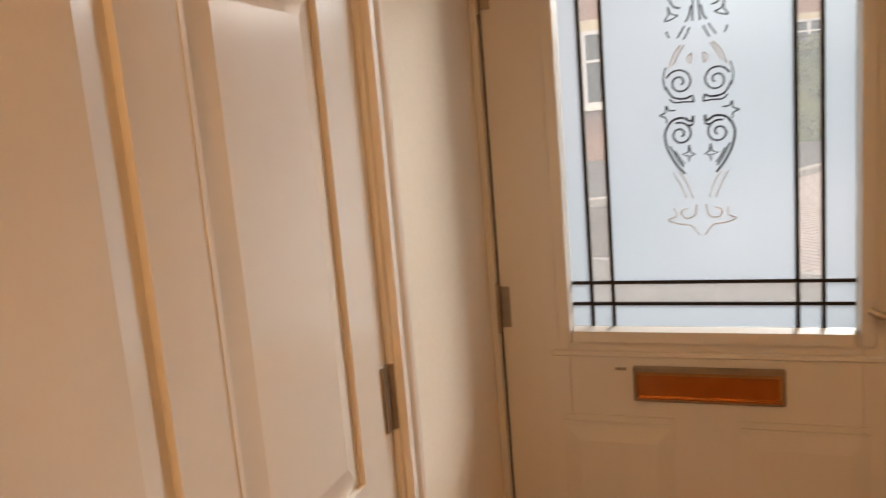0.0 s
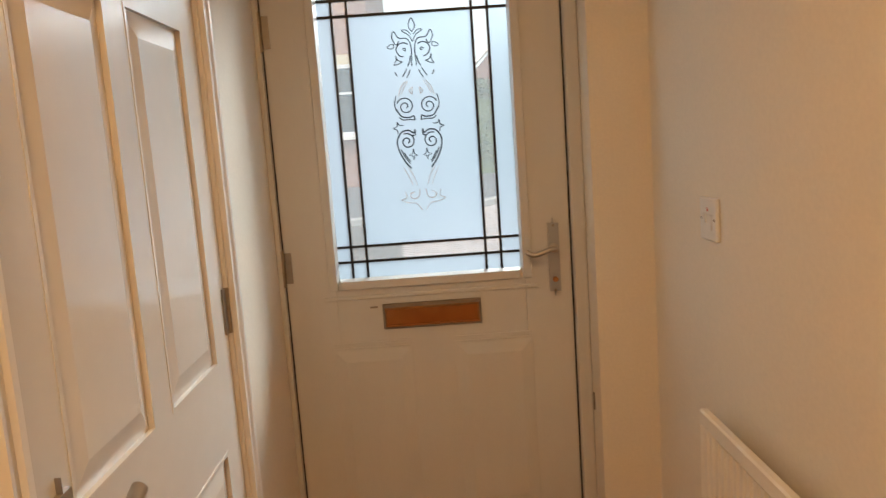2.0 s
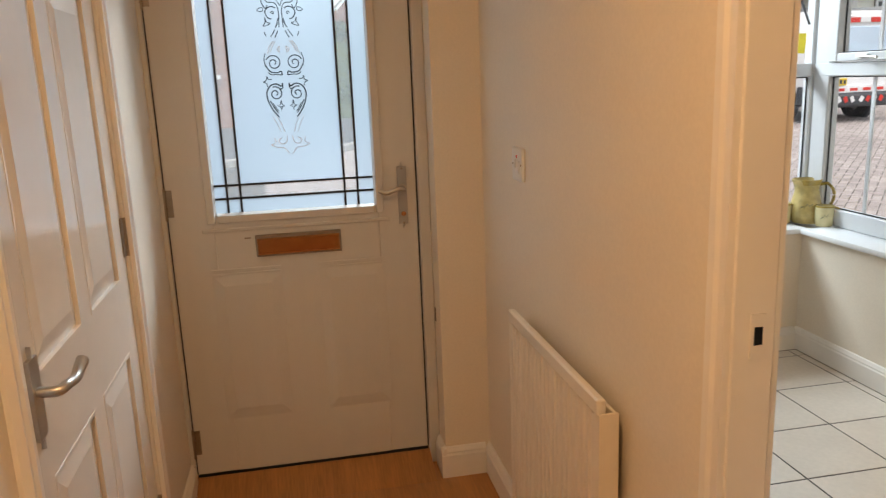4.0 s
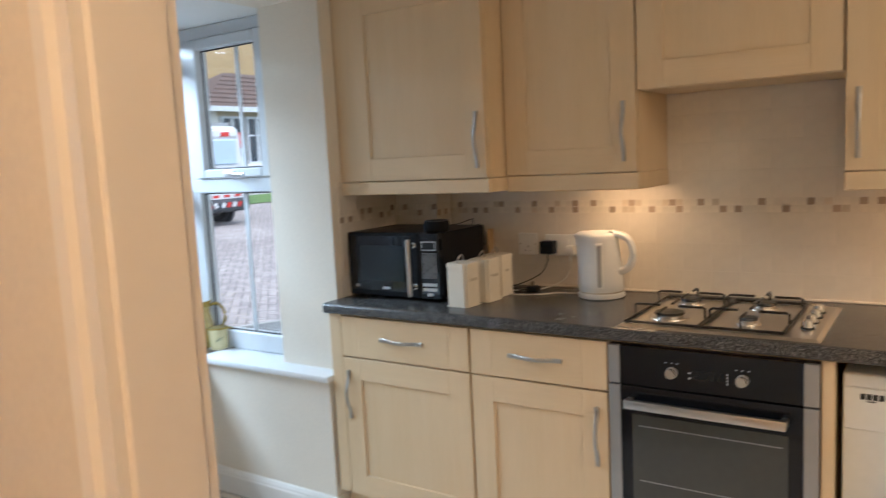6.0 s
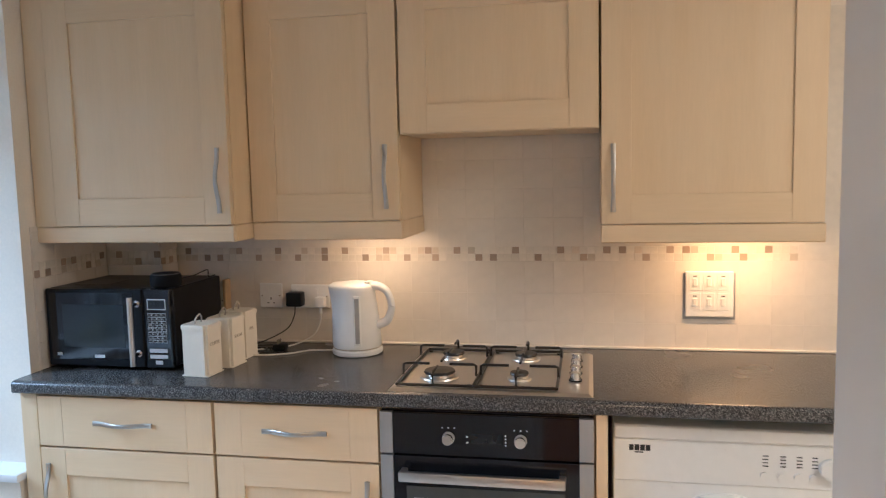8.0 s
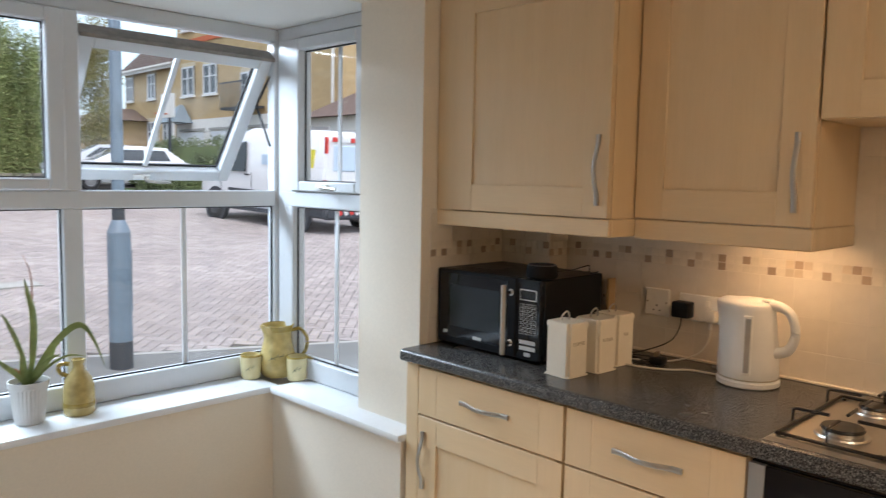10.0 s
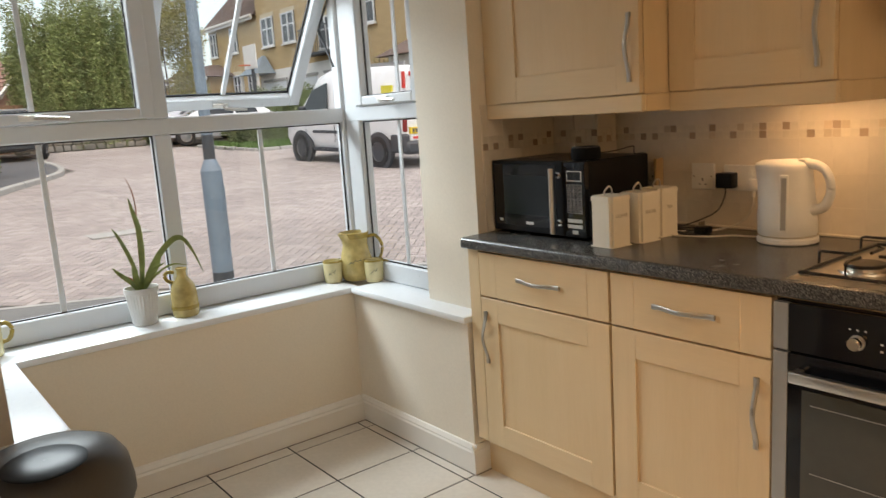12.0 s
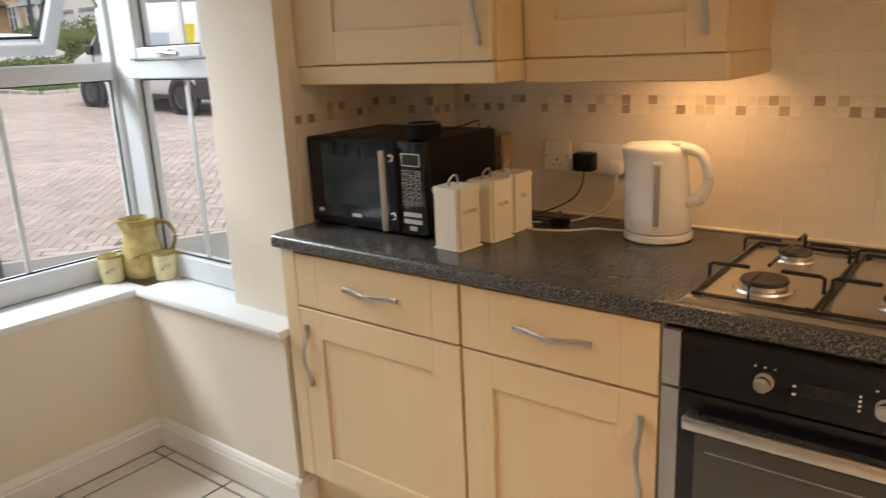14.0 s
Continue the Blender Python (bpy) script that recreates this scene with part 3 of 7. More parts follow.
skirting("baseboard_hall_east", (XH, KD1 + 0.09), (XH, 1.40), (-1, 0))
skirting("baseboard_hall_west", (XW, LD1 + 0.095), (XW, 1.505), (1, 0))
skirting("baseboard_kitchen_north", (XP, 1.40), (WXL, 1.40), (0, -1))
skirting("baseboard_kitchen_west", (XP, KD1 + 0.09), (XP, 1.382), (1, 0))


def shut_lining(name, xa, xb, y0, y1, h, label):
    """Door lining: two jambs, a head and the stops."""
    bm = box(xa, xb, y0 - 0.03, y0, FZ, h + 0.03, 0.002)
    box(xa, xb, y1, y1 + 0.03, FZ, h + 0.03, 0.002, bm=bm)
    box(xa, xb, y0, y1, h, h + 0.03, 0.002, bm=bm)
    return structure(name, bm, "gloss", label, "door lining")


def architrave(name, x, nx, y0, y1, h, w=0.06):
    """A moulded casing round an opening in a wall at x, standing out along nx."""
    prof = [(0, 0), (0, 0.016), (0.012, 0.016), (0.018, 0.011), (0.026, 0.011), (0.034, 0.016), (w - 0.012, 0.018), (w, 0.008), (w, 0)]
    bm = bmesh.new()
    rows = []
    for (sy, sz, base) in ((1, 0, (y1, FZ)), (1, 1, (y1, h)), (-1, 1, (y0, h)), (-1, 0, (y0, FZ))):
        rows.append([bm.verts.new((x + nx * d, base[0] + sy * u, base[1] + sz * u)) for u, d in prof])
    for a, b2 in zip(rows, rows[1:]):
        for i in range(len(prof) - 1):
            bm.faces.new((a[i], a[i + 1], b2[i + 1], b2[i]))
    bmesh.ops.recalc_face_normals(bm, faces=bm.faces)
    return structure(name, bm, "gloss", "white moulded architrave round the doorway", "architrave")


shut_lining("door_lining_kitchen", XH - 0.004, XP + 0.004, KD0, KD1, KDH, "white gloss kitchen door lining")
shut_lining("door_lining_hall", XW - 0.1, XW + 0.004, LD0, LD1, LDH, "white gloss hall door lining")
architrave("trim_kitchen_hall_side", XH, -1, KD0 - 0.005, KD1 + 0.005, KDH + 0.005)
architrave("trim_kitchen_room_side", XP, 1, KD0 - 0.005, KD1 + 0.005, KDH + 0.005)
architrave("trim_hall_door", XW, 1, LD0 - 0.012, LD1 + 0.012, LDH + 0.012, 0.055)

# ---- panelled inner doors ----


def panel_door(name, wd, ht, m, label, handle_far, st, tops):
    """A six-panel moulded door: local x across from the hinge, y its thickness, z up. Both faces are alike."""
    ob = new(name)
    ob.empty_display_size = 0.05
    ob.matrix_basis = m
    tagged(ob, label, "door", kind="structure")
    th, dp = 0.036, 0.009
    mid = 0.09
    lock, mid_top, top_low = tops
    cols = [(st, (wd - mid) / 2), ((wd + mid) / 2, wd - st)]
    rows = [(0.21, lock), (0.95, mid_top), (top_low, ht - 0.11)]
    part("core", box(0.001, wd - 0.001, dp, th - dp, 0.001, ht - 0.001), "doorgloss", ob, world_at=False)
    for a, b2 in ((0, st), (cols[0][1], cols[1][0]), (wd - st, wd)):
        part("stile", box(a, b2, 0, th, 0, ht), "doorgloss", ob, world_at=False)
    for c0, c1 in cols:
        for z0, z1 in ((0, 0.21), (lock, 0.95), (mid_top, top_low), (ht - 0.11, ht)):
            part("rail", box(c0, c1, 0.0, th, z0, z1), "doorgloss", ob, world_at=False)
    for c0, c1 in cols:
        for r0, r1 in rows:
            bm = bmesh.new()
            for ya, yb in ((dp, -0.0005), (th - dp, th + 0.0005)):
                frustum((c0 + 0.001, c1 - 0.001, r0 + 0.001, r1 - 0.001), (c0 + 0.044, c1 - 0.044, r0 + 0.044, r1 - 0.044), ya, ya + (yb - ya) * 0.9, "y", bm)
            part("panel", bm, "doorgloss", ob, world_at=False)
            bm = bmesh.new()  # thin bead round each panel
            for y in (-0.0012, th - 0.0018):
                for (a0, a1, b0, b1) in ((c0 - 0.007, c0 + 0.001, r0 - 0.007, r1 + 0.007), (c1 - 0.001, c1 + 0.007, r0 - 0.007, r1 + 0.007), (c0 + 0.001, c1 - 0.001, r0 - 0.007, r0 + 0.001), (c0 + 0.001, c1 - 0.001, r1 - 0.001, r1 + 0.007)):
                    box(a0, a1, y, y + 0.003, b0, b1, bm=bm)
            part("bead", bm, "doorgloss", ob, world_at=False)
    hx, dz = wd - (0.06 if handle_far else 0.046), (-0.055 if handle_far else 0.03)
    for side, y in ((-1, 0.0), (1, th)):
        hp = box(hx - 0.021, hx + 0.021, min(y, y + side * 0.008), max(y, y + side * 0.008), 0.885 + dz, 1.065 + dz, 0.0)
        es = [e for e in hp.edges if abs(e.verts[0].co.x - e.verts[1].co.x) + abs(e.verts[0].co.z - e.verts[1].co.z) < 1e-6]
        bmesh.ops.bevel(hp, geom=es, offset=0.0205, segments=6, affect="EDGES")
        plate = part("handle_plate", hp, "nickel", ob, "satin nickel lever handle on a back plate", True, False)
        pts = smooth_path([(hx, y + side * 0.006, 0.985 + dz), (hx, y + side * 0.04, 0.985 + dz), (hx - 0.02, y + side * 0.05, 0.988 + dz),
                           (hx - 0.06, y + side * 0.05, 0.982 + dz), (hx - 0.085, y + side * 0.05, 0.988 + dz), (hx - 0.108, y + side * 0.052, 0.998 + dz)])
        part("lever", tube(pts, 0.0085, 10, taper=[1.1] * 12 + [1.0 + 0.02 * i for i in range(len(pts) - 12)]), "nickel", plate, "", True, False)
    for z in (0.25, 1.04, 1.75):
        for y in ((-0.004,) if handle_far else (th + 0.004,)):
            bm = cyl((-0.003, y, z - 0.05), 0.006, 0.1, "z", 10)
            box(0.0, 0.022, min(y, 0.0) if handle_far else th, 0.0 if handle_far else y, z - 0.05, z + 0.05, bm=bm)
            part("hinge", bm, "oldsteel", ob, "worn steel butt hinge", True, False)
    return ob


# closed hall door: hinge at the far end, its face in the wall's plane
m = Matrix.Translation((XW - 0.004, LD1 - 0.003, FZ + 0.008)) @ Matrix(((0, -1, 0, 0), (-1, 0, 0, 0), (0, 0, 1, 0), (0, 0, 0, 1)))
panel_door("door_hall", LD1 - LD0 - 0.006, 2.0, m, "closed white six-panel moulded hall door", True, 0.104, (0.753, 1.62, 1.70))
# kitchen door, standing open into the room
ang = math.atan2(0.215, 0.75)
m = Matrix.Translation((XP + 0.01, KD0 + 0.012, FZ + 0.008)) @ Matrix.Rotation(ang, 4, "Z")
panel_door("door_kitchen", 0.757, 1.98, m, "white six-panel kitchen door standing open", False, 0.094, (0.753, 1.575, 1.648))

st = solo("strike_plate", box(0.744, 0.768, KD1 - 0.0025, KD1 - 0.0003, 0.975, 1.045), "gloss", "small painted strike plate in the door lining", "strike plate", kind="structure")
part("slot", box(0.750, 0.763, KD1 - 0.004, KD1 - 0.0025, 0.997, 1.025), "black", st)

# ---- front door ----
FDY = 1.53
fd = thing("door_front", (0.09, FDY, FZ), "white composite front door with a leaded frosted pane", "front door")
tagged(fd, kind="structure")
GX0, GX1, GZ0, GZ1 = -0.172, 0.362, 0.985, 1.825
DX0, DX1, DZ0, DZ1 = -0.327, 0.510, 0.045, 2.02
bm = box(DX0, GX0 - 0.01, FDY, FDY + 0.045, DZ0, DZ1, 0.002)
box(GX1 + 0.01, DX1, FDY, FDY + 0.045, DZ0, DZ1, 0.002, bm=bm)
box(GX0 - 0.01, GX1 + 0.01, FDY, FDY + 0.045, DZ0, GZ0 - 0.01, 0, bm=bm)
box(GX0 - 0.01, GX1 + 0.01, FDY, FDY + 0.045, GZ1 + 0.01, DZ1, 0, bm=bm)
leaf = part("leaf", bm, "doorwhite", fd)
for (a0, a1, b0, b1) in ((GX0 - 0.035, GX0, GZ0 - 0.035, GZ1 + 0.035), (GX1, GX1 + 0.035, GZ0 - 0.035, GZ1 + 0.035), (GX0, GX1, GZ0 - 0.035, GZ0), (GX0, GX1, GZ1, GZ1 + 0.035)):
    part("glazing_bead", frustum((a0, a1, b0, b1), (a0 + 0.006, a1 - 0.006, b0 + 0.006, b1 - 0.006), FDY + 0.012, FDY - 0.012, "y"), "doorwhite", fd)
part("drip_moulding", box(GX0 - 0.05, GX1 + 0.05, FDY - 0.006, FDY, GZ0 - 0.062, GZ0 - 0.05, 0.002), "doorwhite", fd)
for c0, c1 in ((-0.205, 0.025), (0.155, 0.385)):
    bm = bmesh.new()
    for z0, z1 in ((0.785, 0.793), (0.772, 0.778)):
        box(c0, c1, FDY - 0.004, FDY + 0.001, z0, z1, bm=bm)
    frustum((c0, c1, 0.245, 0.772), (c0 + 0.035, c1 - 0.035, 0.285, 0.735), FDY - 0.0005, FDY - 0.007, "y", bm)
    part("panel", bm, "doorwhite", fd, "raised moulded lower panel")
# leaded glass
LX, LZ = (-0.131, -0.087, 0.263, 0.308), (1.033, 1.078, 1.732, 1.776)
GY = FDY + 0.014


def pane(x0, x1, z0, z1, material, label):
    p = part("pane", box(x0, x1, GY, GY + 0.004, z0, z1), material, fd, label)
    p.visible_shadow = False
    return p


pane(LX[1], LX[2], LZ[1], LZ[2], "frost", "frosted centre pane")
for a, b2 in ((LX[0], LX[1]), (LX[2], LX[3])):
    pane(a, b2, LZ[0], LZ[3], "strip", "clear border strip")
for a, b2 in ((LZ[0], LZ[1]), (LZ[2], LZ[3])):
    pane(LX[1], LX[2], a, b2, "strip", "clear border strip")
pane(GX0, LX[0], GZ0, GZ1, "frost", "frosted edge strip")
pane(LX[3], GX1, GZ0, GZ1, "frost", "frosted edge strip")
pane(LX[0], LX[3], GZ0, LZ[0], "frost", "frosted edge strip")
pane(LX[0], LX[3], LZ[3], GZ1, "frost", "frosted edge strip")
for x in LX:
    part("lead_strip", box(x - 0.0035, x + 0.0035, GY - 0.003, GY + 0.007, GZ0, GZ1), "lead", fd, "black lead strip")
for z in LZ:
    part("lead_strip", box(GX0, GX1, GY - 0.0025, GY + 0.0065, z - 0.0035, z + 0.0035), "lead", fd, "black lead strip")
# etched ornament, mirrored about its middle line
OX = 0.092


def spiral(cx, cz, r, turns, a0, sgn=1, n=36):
    return [(cx + sgn * r * (1 - 0.82 * i / n) * math.cos(a0 + 2 * math.pi * turns * i / n), GY - 0.001, cz + r * (1 - 0.82 * i / n) * math.sin(a0 + 2 * math.pi * turns * i / n)) for i in range(n + 1)]


def curl(*pts):
    return smooth_path([(x, GY - 0.001, z) for x, z in pts], 5)


# dark line colour stands in for the darker outside showing through clear glass
half = [
    # crest: fleur, scroll leaf, ring, side leaf
    (curl((0, 1.645), (0.012, 1.666), (0.034, 1.681), (0.018, 1.682), (0.004, 1.668)), 0.0013, 0),
    (curl((0.008, 1.568), (0.006, 1.628), (0.018, 1.655), (0.045, 1.659), (0.060, 1.680), (0.067, 1.661), (0.054, 1.637), (0.045, 1.650)), 0.0015, 0),
    (spiral(0.028, 1.620, 0.007, 1.0, 0.0), 0.0013, 0),
    (curl((0.016, 1.637), (0.030, 1.643), (0.046, 1.638), (0.056, 1.622), (0.046, 1.603), (0.033, 1.598)), 0.0017, 0),
    (curl((0.063, 1.640), (0.074, 1.639), (0.085, 1.631), (0.074, 1.626), (0.064, 1.629), (0.063, 1.640)), 0.0012, 0),
    (curl((0.038, 1.583), (0.053, 1.589), (0.059, 1.604), (0.058, 1.588), (0.066, 1.574), (0.050, 1.577), (0.038, 1.583)), 0.0013, 0),
    (curl((0.010, 1.601), (0.015, 1.580), (0.022, 1.568)), 0.0017, 0), (curl((0.025, 1.560), (0.032, 1.548), (0.041, 1.535)), 0.0015, 0),
    (curl((0.014, 1.556), (0.020, 1.543), (0.027, 1.531)), 0.0015, 0), (curl((0.064, 1.552), (0.062, 1.545), (0.058, 1.537)), 0.0015, 0),
    # pale middle
    (curl((0.034, 1.520), (0.050, 1.500), (0.060, 1.472)), 0.0016, 1), (curl((0.026, 1.520), (0.040, 1.500), (0.050, 1.478)), 0.0014, 1),
    (curl((0.012, 1.500), (0.022, 1.490), (0.014, 1.478), (0.012, 1.500)), 0.0014, 1),
    # upper and lower scrolls
    (spiral(0.039, 1.439, 0.030, 1.6, 0.4), 0.0017, 0), (curl((0.068, 1.475), (0.074, 1.450), (0.070, 1.425)), 0.0014, 0),
    (curl((0.010, 1.394), (0.014, 1.408), (0.027, 1.403), (0.054, 1.408), (0.071, 1.433)), 0.0019, 0),
    (curl((0.010, 1.394), (0.030, 1.396), (0.050, 1.396), (0.062, 1.405)), 0.0015, 0),
    (curl((0.050, 1.379), (0.064, 1.380), (0.070, 1.390), (0.072, 1.376), (0.084, 1.370), (0.072, 1.364), (0.070, 1.352)), 0.0014, 0),
    (spiral(0.041, 1.325, 0.027, 1.5, 1.2), 0.0019, 0),
    (curl((0.012, 1.364), (0.018, 1.352), (0.034, 1.361), (0.058, 1.356), (0.074, 1.330), (0.070, 1.296), (0.054, 1.262), (0.034, 1.236)), 0.0022, 0),
    (curl((0.012, 1.364), (0.014, 1.345), (0.026, 1.344)), 0.0018, 0),
    (curl((0.064, 1.300), (0.050, 1.272), (0.036, 1.252)), 0.0017, 0), (curl((0.054, 1.290), (0.044, 1.272), (0.034, 1.258)), 0.0015, 0),
    ([(0.023, GY - 0.001, 1.300), (0.026, GY - 0.001, 1.284), (0.039, GY - 0.001, 1.280), (0.026, GY - 0.001, 1.276), (0.024, GY - 0.001, 1.262), (0.020, GY - 0.001, 1.276), (0.010, GY - 0.001, 1.278), (0.020, GY - 0.001, 1.284), (0.023, GY - 0.001, 1.300)], 0.0015, 0),
    # pale tail
    (curl((0.046, 1.240), (0.030, 1.215), (0.018, 1.180)), 0.0013, 1), (curl((0.060, 1.240), (0.044, 1.210), (0.032, 1.180)), 0.0012, 1),
    (curl((0.010, 1.165), (0.016, 1.140), (0.036, 1.135), (0.044, 1.150), (0.030, 1.158)), 0.0016, 1),
    (curl((0.060, 1.160), (0.056, 1.140), (0.074, 1.132), (0.050, 1.122), (0.024, 1.118), (0.006, 1.095)), 0.0014, 1),
]
for pts, r, pale in half:
    for sgn in (-1, 1):
        part("etched_scroll", tube([(OX + sgn * 0.86 * p[0], p[1], 1.716 - 0.87 * (1.72 - p[2])) for p in pts], r, 4, flat=1.0, up=(0, 1, 0)), "etchpale" if pale else "etch", fd, "pale etched scroll line" if pale else "dark etched scroll line")
part("etched_bud", tube([(OX + 0.86 * p[0], p[1], 1.716 - 0.87 * (1.72 - p[2])) for p in curl((0, 1.676), (-0.010, 1.692), (-0.008, 1.706), (0, 1.720), (0.008, 1.706), (0.010, 1.692), (0, 1.676))], 0.0014, 4, up=(0, 1, 0)), "etch", fd, "dark etched bud")
# letter plate, handle, hinges
lb = part("letter_plate", box(-0.052, 0.238, FDY - 0.010, FDY, 0.829, 0.905, 0.003), "oldsteel", fd, "gold letter plate")
part("flap", frustum((-0.046, 0.232, 0.835, 0.893), (-0.040, 0.226, 0.841, 0.888), FDY - 0.010, FDY - 0.015, "y"), "copper", lb, "copper-gold flap")
part("flap_lip", box(-0.044, 0.230, FDY - 0.020, FDY - 0.012, 0.838, 0.843, 0.001), "copper", lb)
part("wire_tab", box(-0.088, -0.066, FDY - 0.004, FDY, 0.894, 0.899), "oldsteel", fd)
bm = box(0.444, 0.476, FDY - 0.011, FDY, 0.893, 1.125)
es = [e for e in bm.edges if abs(e.verts[0].co.x - e.verts[1].co.x) + abs(e.verts[0].co.z - e.verts[1].co.z) < 1e-6]
bmesh.ops.bevel(bm, geom=es, offset=0.0155, segments=5, affect="EDGES")
hp = part("handle_plate", bm, "grey_trim", fd, "long satin silver handle plate", True)
part("lever", tube(smooth_path([(0.460, FDY - 0.01, 1.037), (0.460, FDY - 0.052, 1.037), (0.445, FDY - 0.058, 1.040), (0.425, FDY - 0.058, 1.034), (0.40, FDY - 0.056, 1.026), (0.385, FDY - 0.055, 1.030), (0.375, FDY - 0.05, 1.036)]), 0.0075, 10), "nickel", hp, "curved lever", True)
part("rosette", cyl((0.460, FDY - 0.016, 1.037), 0.014, 0.006, "y", 20), "nickel", hp, "", True)
part("lock_cylinder", cyl((0.460, FDY - 0.018, 0.945), 0.008, 0.008, "y", 16), "copper", hp, "brass lock cylinder", True)
part("screw", cyl((0.460, FDY - 0.0125, 1.103), 0.004, 0.002, "y", 12), "oldsteel", hp)
part("screw", cyl((0.460, FDY - 0.0125, 0.912), 0.004, 0.002, "y", 12), "oldsteel", hp)
part("latch_pin", cyl((0.372, FDY - 0.004, 1.005), 0.004, 0.004, "y", 10), "text", fd)
for z in (0.17, 1.03, 1.70):
    bm = cyl((-0.333, FDY - 0.010, z - 0.055), 0.009, 0.11, "z", 12)
    for k in range(4):
        cyl((-0.333, FDY - 0.010, z - 0.033 + 0.022 * k - 0.001), 0.0098, 0.003, "z", 12, bm=bm)
    box(-0.329, -0.306, FDY - 0.004, FDY, z - 0.045, z + 0.045, bm=bm)
    part("hinge", bm, "oldsteel", fd, "worn brass-steel barrel hinge", True)
# frame of the front door
bm = box(XW, DX0 - 0.004, FDY - 0.02, FDY + 0.08, FZ, 2.09, 0.002)
box(DX1 + 0.005, 0.555, FDY - 0.02, FDY + 0.08, FZ, 2.09, 0.004, bm=bm)
box(DX0 - 0.004, DX1 + 0.005, FDY - 0.02, FDY + 0.08, DZ1 + 0.005, 2.09, 0.002, bm=bm)
structure("door_frame_front", bm, "doorwhite", "white front door frame", "door frame")
bm = box(DX1 + 0.0008, DX1 + 0.0048, FDY + 0.004, FDY + 0.03, DZ0, DZ1)
box(DX0 - 0.0038, DX0 - 0.0008, FDY + 0.004, FDY + 0.03, DZ0, DZ1, bm=bm)
structure("door_seal", bm, "gasket", "black rubber seal round the front door", "door seal")
structure("threshold", frustum((DX0 - 0.004, DX1 + 0.005, FDY - 0.16, FDY + 0.10), (DX0 - 0.004, DX1 + 0.005, FDY - 0.01, FDY + 0.09), FZ, 0.036, "z"), "laminate", "sloping oak threshold at the front door", "threshold")
structure("door_sweep", box(DX0, DX1, FDY - 0.004, FDY + 0.02, 0.034, 0.0445), "gasket", "black draught strip under the front door", "door seal")
part_k = solo("frame_keep", box(0.551, 0.5555, 1.485, 1.497, 0.55, 0.60, 0.001), "oldsteel", "small brass keep on the door frame", "door keep", kind="structure")

# ---- hall: radiator and switch ----
rad = thing("radiator", (0.70, 0.56, FZ), "white panel radiator with vertical flutes on the hall wall", "radiator")
RX, RY0, RY1, RZ0, RZ1 = 0.655, 0.245, 0.885, 0.155, 0.765
bm = bmesh.new()
n = 20
prof = []
for i in range(n):
    y = RY0 + 0.014 + (RY1 - RY0 - 0.028) * i / n
    p = (RY1 - RY0 - 0.028) / n
    prof += [(RX, y + p * 0.08), (RX, y + p * 0.62), (RX + 0.008, y + p * 0.72), (RX + 0.008, y + p * 0.98)]
prof = [(RX + 0.002, RY0)] + prof + [(RX + 0.002, RY1)]
lo = [bm.verts.new((x, y, RZ0 + 0.03)) for x, y in prof]
hi = [bm.verts.new((x, y, RZ1 - 0.035)) for x, y in prof]
for i in range(len(prof) - 1):
    bm.faces.new((lo[i], lo[i + 1], hi[i + 1], hi[i]))
part("water_panel", box(RX + 0.009, RX + 0.018, RY0, RY1, RZ0, RZ1 - 0.001, 0.002), "rad", rad)
part("front_panel", bm, "rad", rad)
part("top_rail", box(RX - 0.001, RX + 0.014, RY0, RY1, RZ1 - 0.036, RZ1, 0.004), "rad", rad)
part("bottom_rail", box(RX - 0.001, RX + 0.014, RY0, RY1, RZ0, RZ0 + 0.032, 0.004), "rad", rad)
part("side_cover", box(RX + 0.002, XH - 0.02, RY0 - 0.004, RY0, RZ0 + 0.02, RZ1 - 0.03, 0.001), "rad", rad)
part("side_cover", box(RX + 0.002, XH - 0.02, RY1, RY1 + 0.004, RZ0 + 0.02, RZ1 - 0.03, 0.001), "rad", rad)
part("back_panel", box(XH - 0.022, XH - 0.014, RY0 + 0.01, RY1 - 0.01, RZ0, RZ1 - 0.04, 0.002), "rad", rad)
for y in (0.34, 0.79):
    part("bracket", box(XH - 0.014, XH - 0.001, y - 0.02, y + 0.02, 0.3, 0.65), "rad", rad)
for y in (RY0 - 0.03, RY1 + 0.03):
    part("pipe", tube(smooth_path([(0.69, y, FZ), (0.69, y, 0.15), (0.685, y, 0.185), (0.68, y + (0.03 if y < 0.5 else -0.03), 0.19)]), 0.0075, 10), "nickel", rad, "", True)
    part("valve", cyl((0.69, y, 0.17), 0.013, 0.05, "z", 14), "nickel", rad, "", True)

sw = thing("spur_switch", (XH, 0.965, 1.16), "white switched spur plate on the hall wall", "wall switch")
pl = part("plate", box(XH - 0.010, XH - 0.0005, 0.916, 1.012, 1.112, 1.206, 0.003), "whitep", sw)
part("rocker", box(XH - 0.014, XH - 0.010, 0.970, 0.984, 1.150, 1.172, 0.001), "whitep", pl)
part("fuse_holder", box(XH - 0.013, XH - 0.010, 0.938, 0.958, 1.135, 1.170, 0.001), "whitep", pl)
part("mark", box(XH - 0.0115, XH - 0.010, 0.962, 0.966, 1.176, 1.184), "redtape", pl)
for y in (0.926, 1.002):
    part("screw", cyl((XH - 0.011, y, 1.159), 0.003, 0.002, "x", 10), "oldsteel", pl)

# ---- fitted kitchen ----


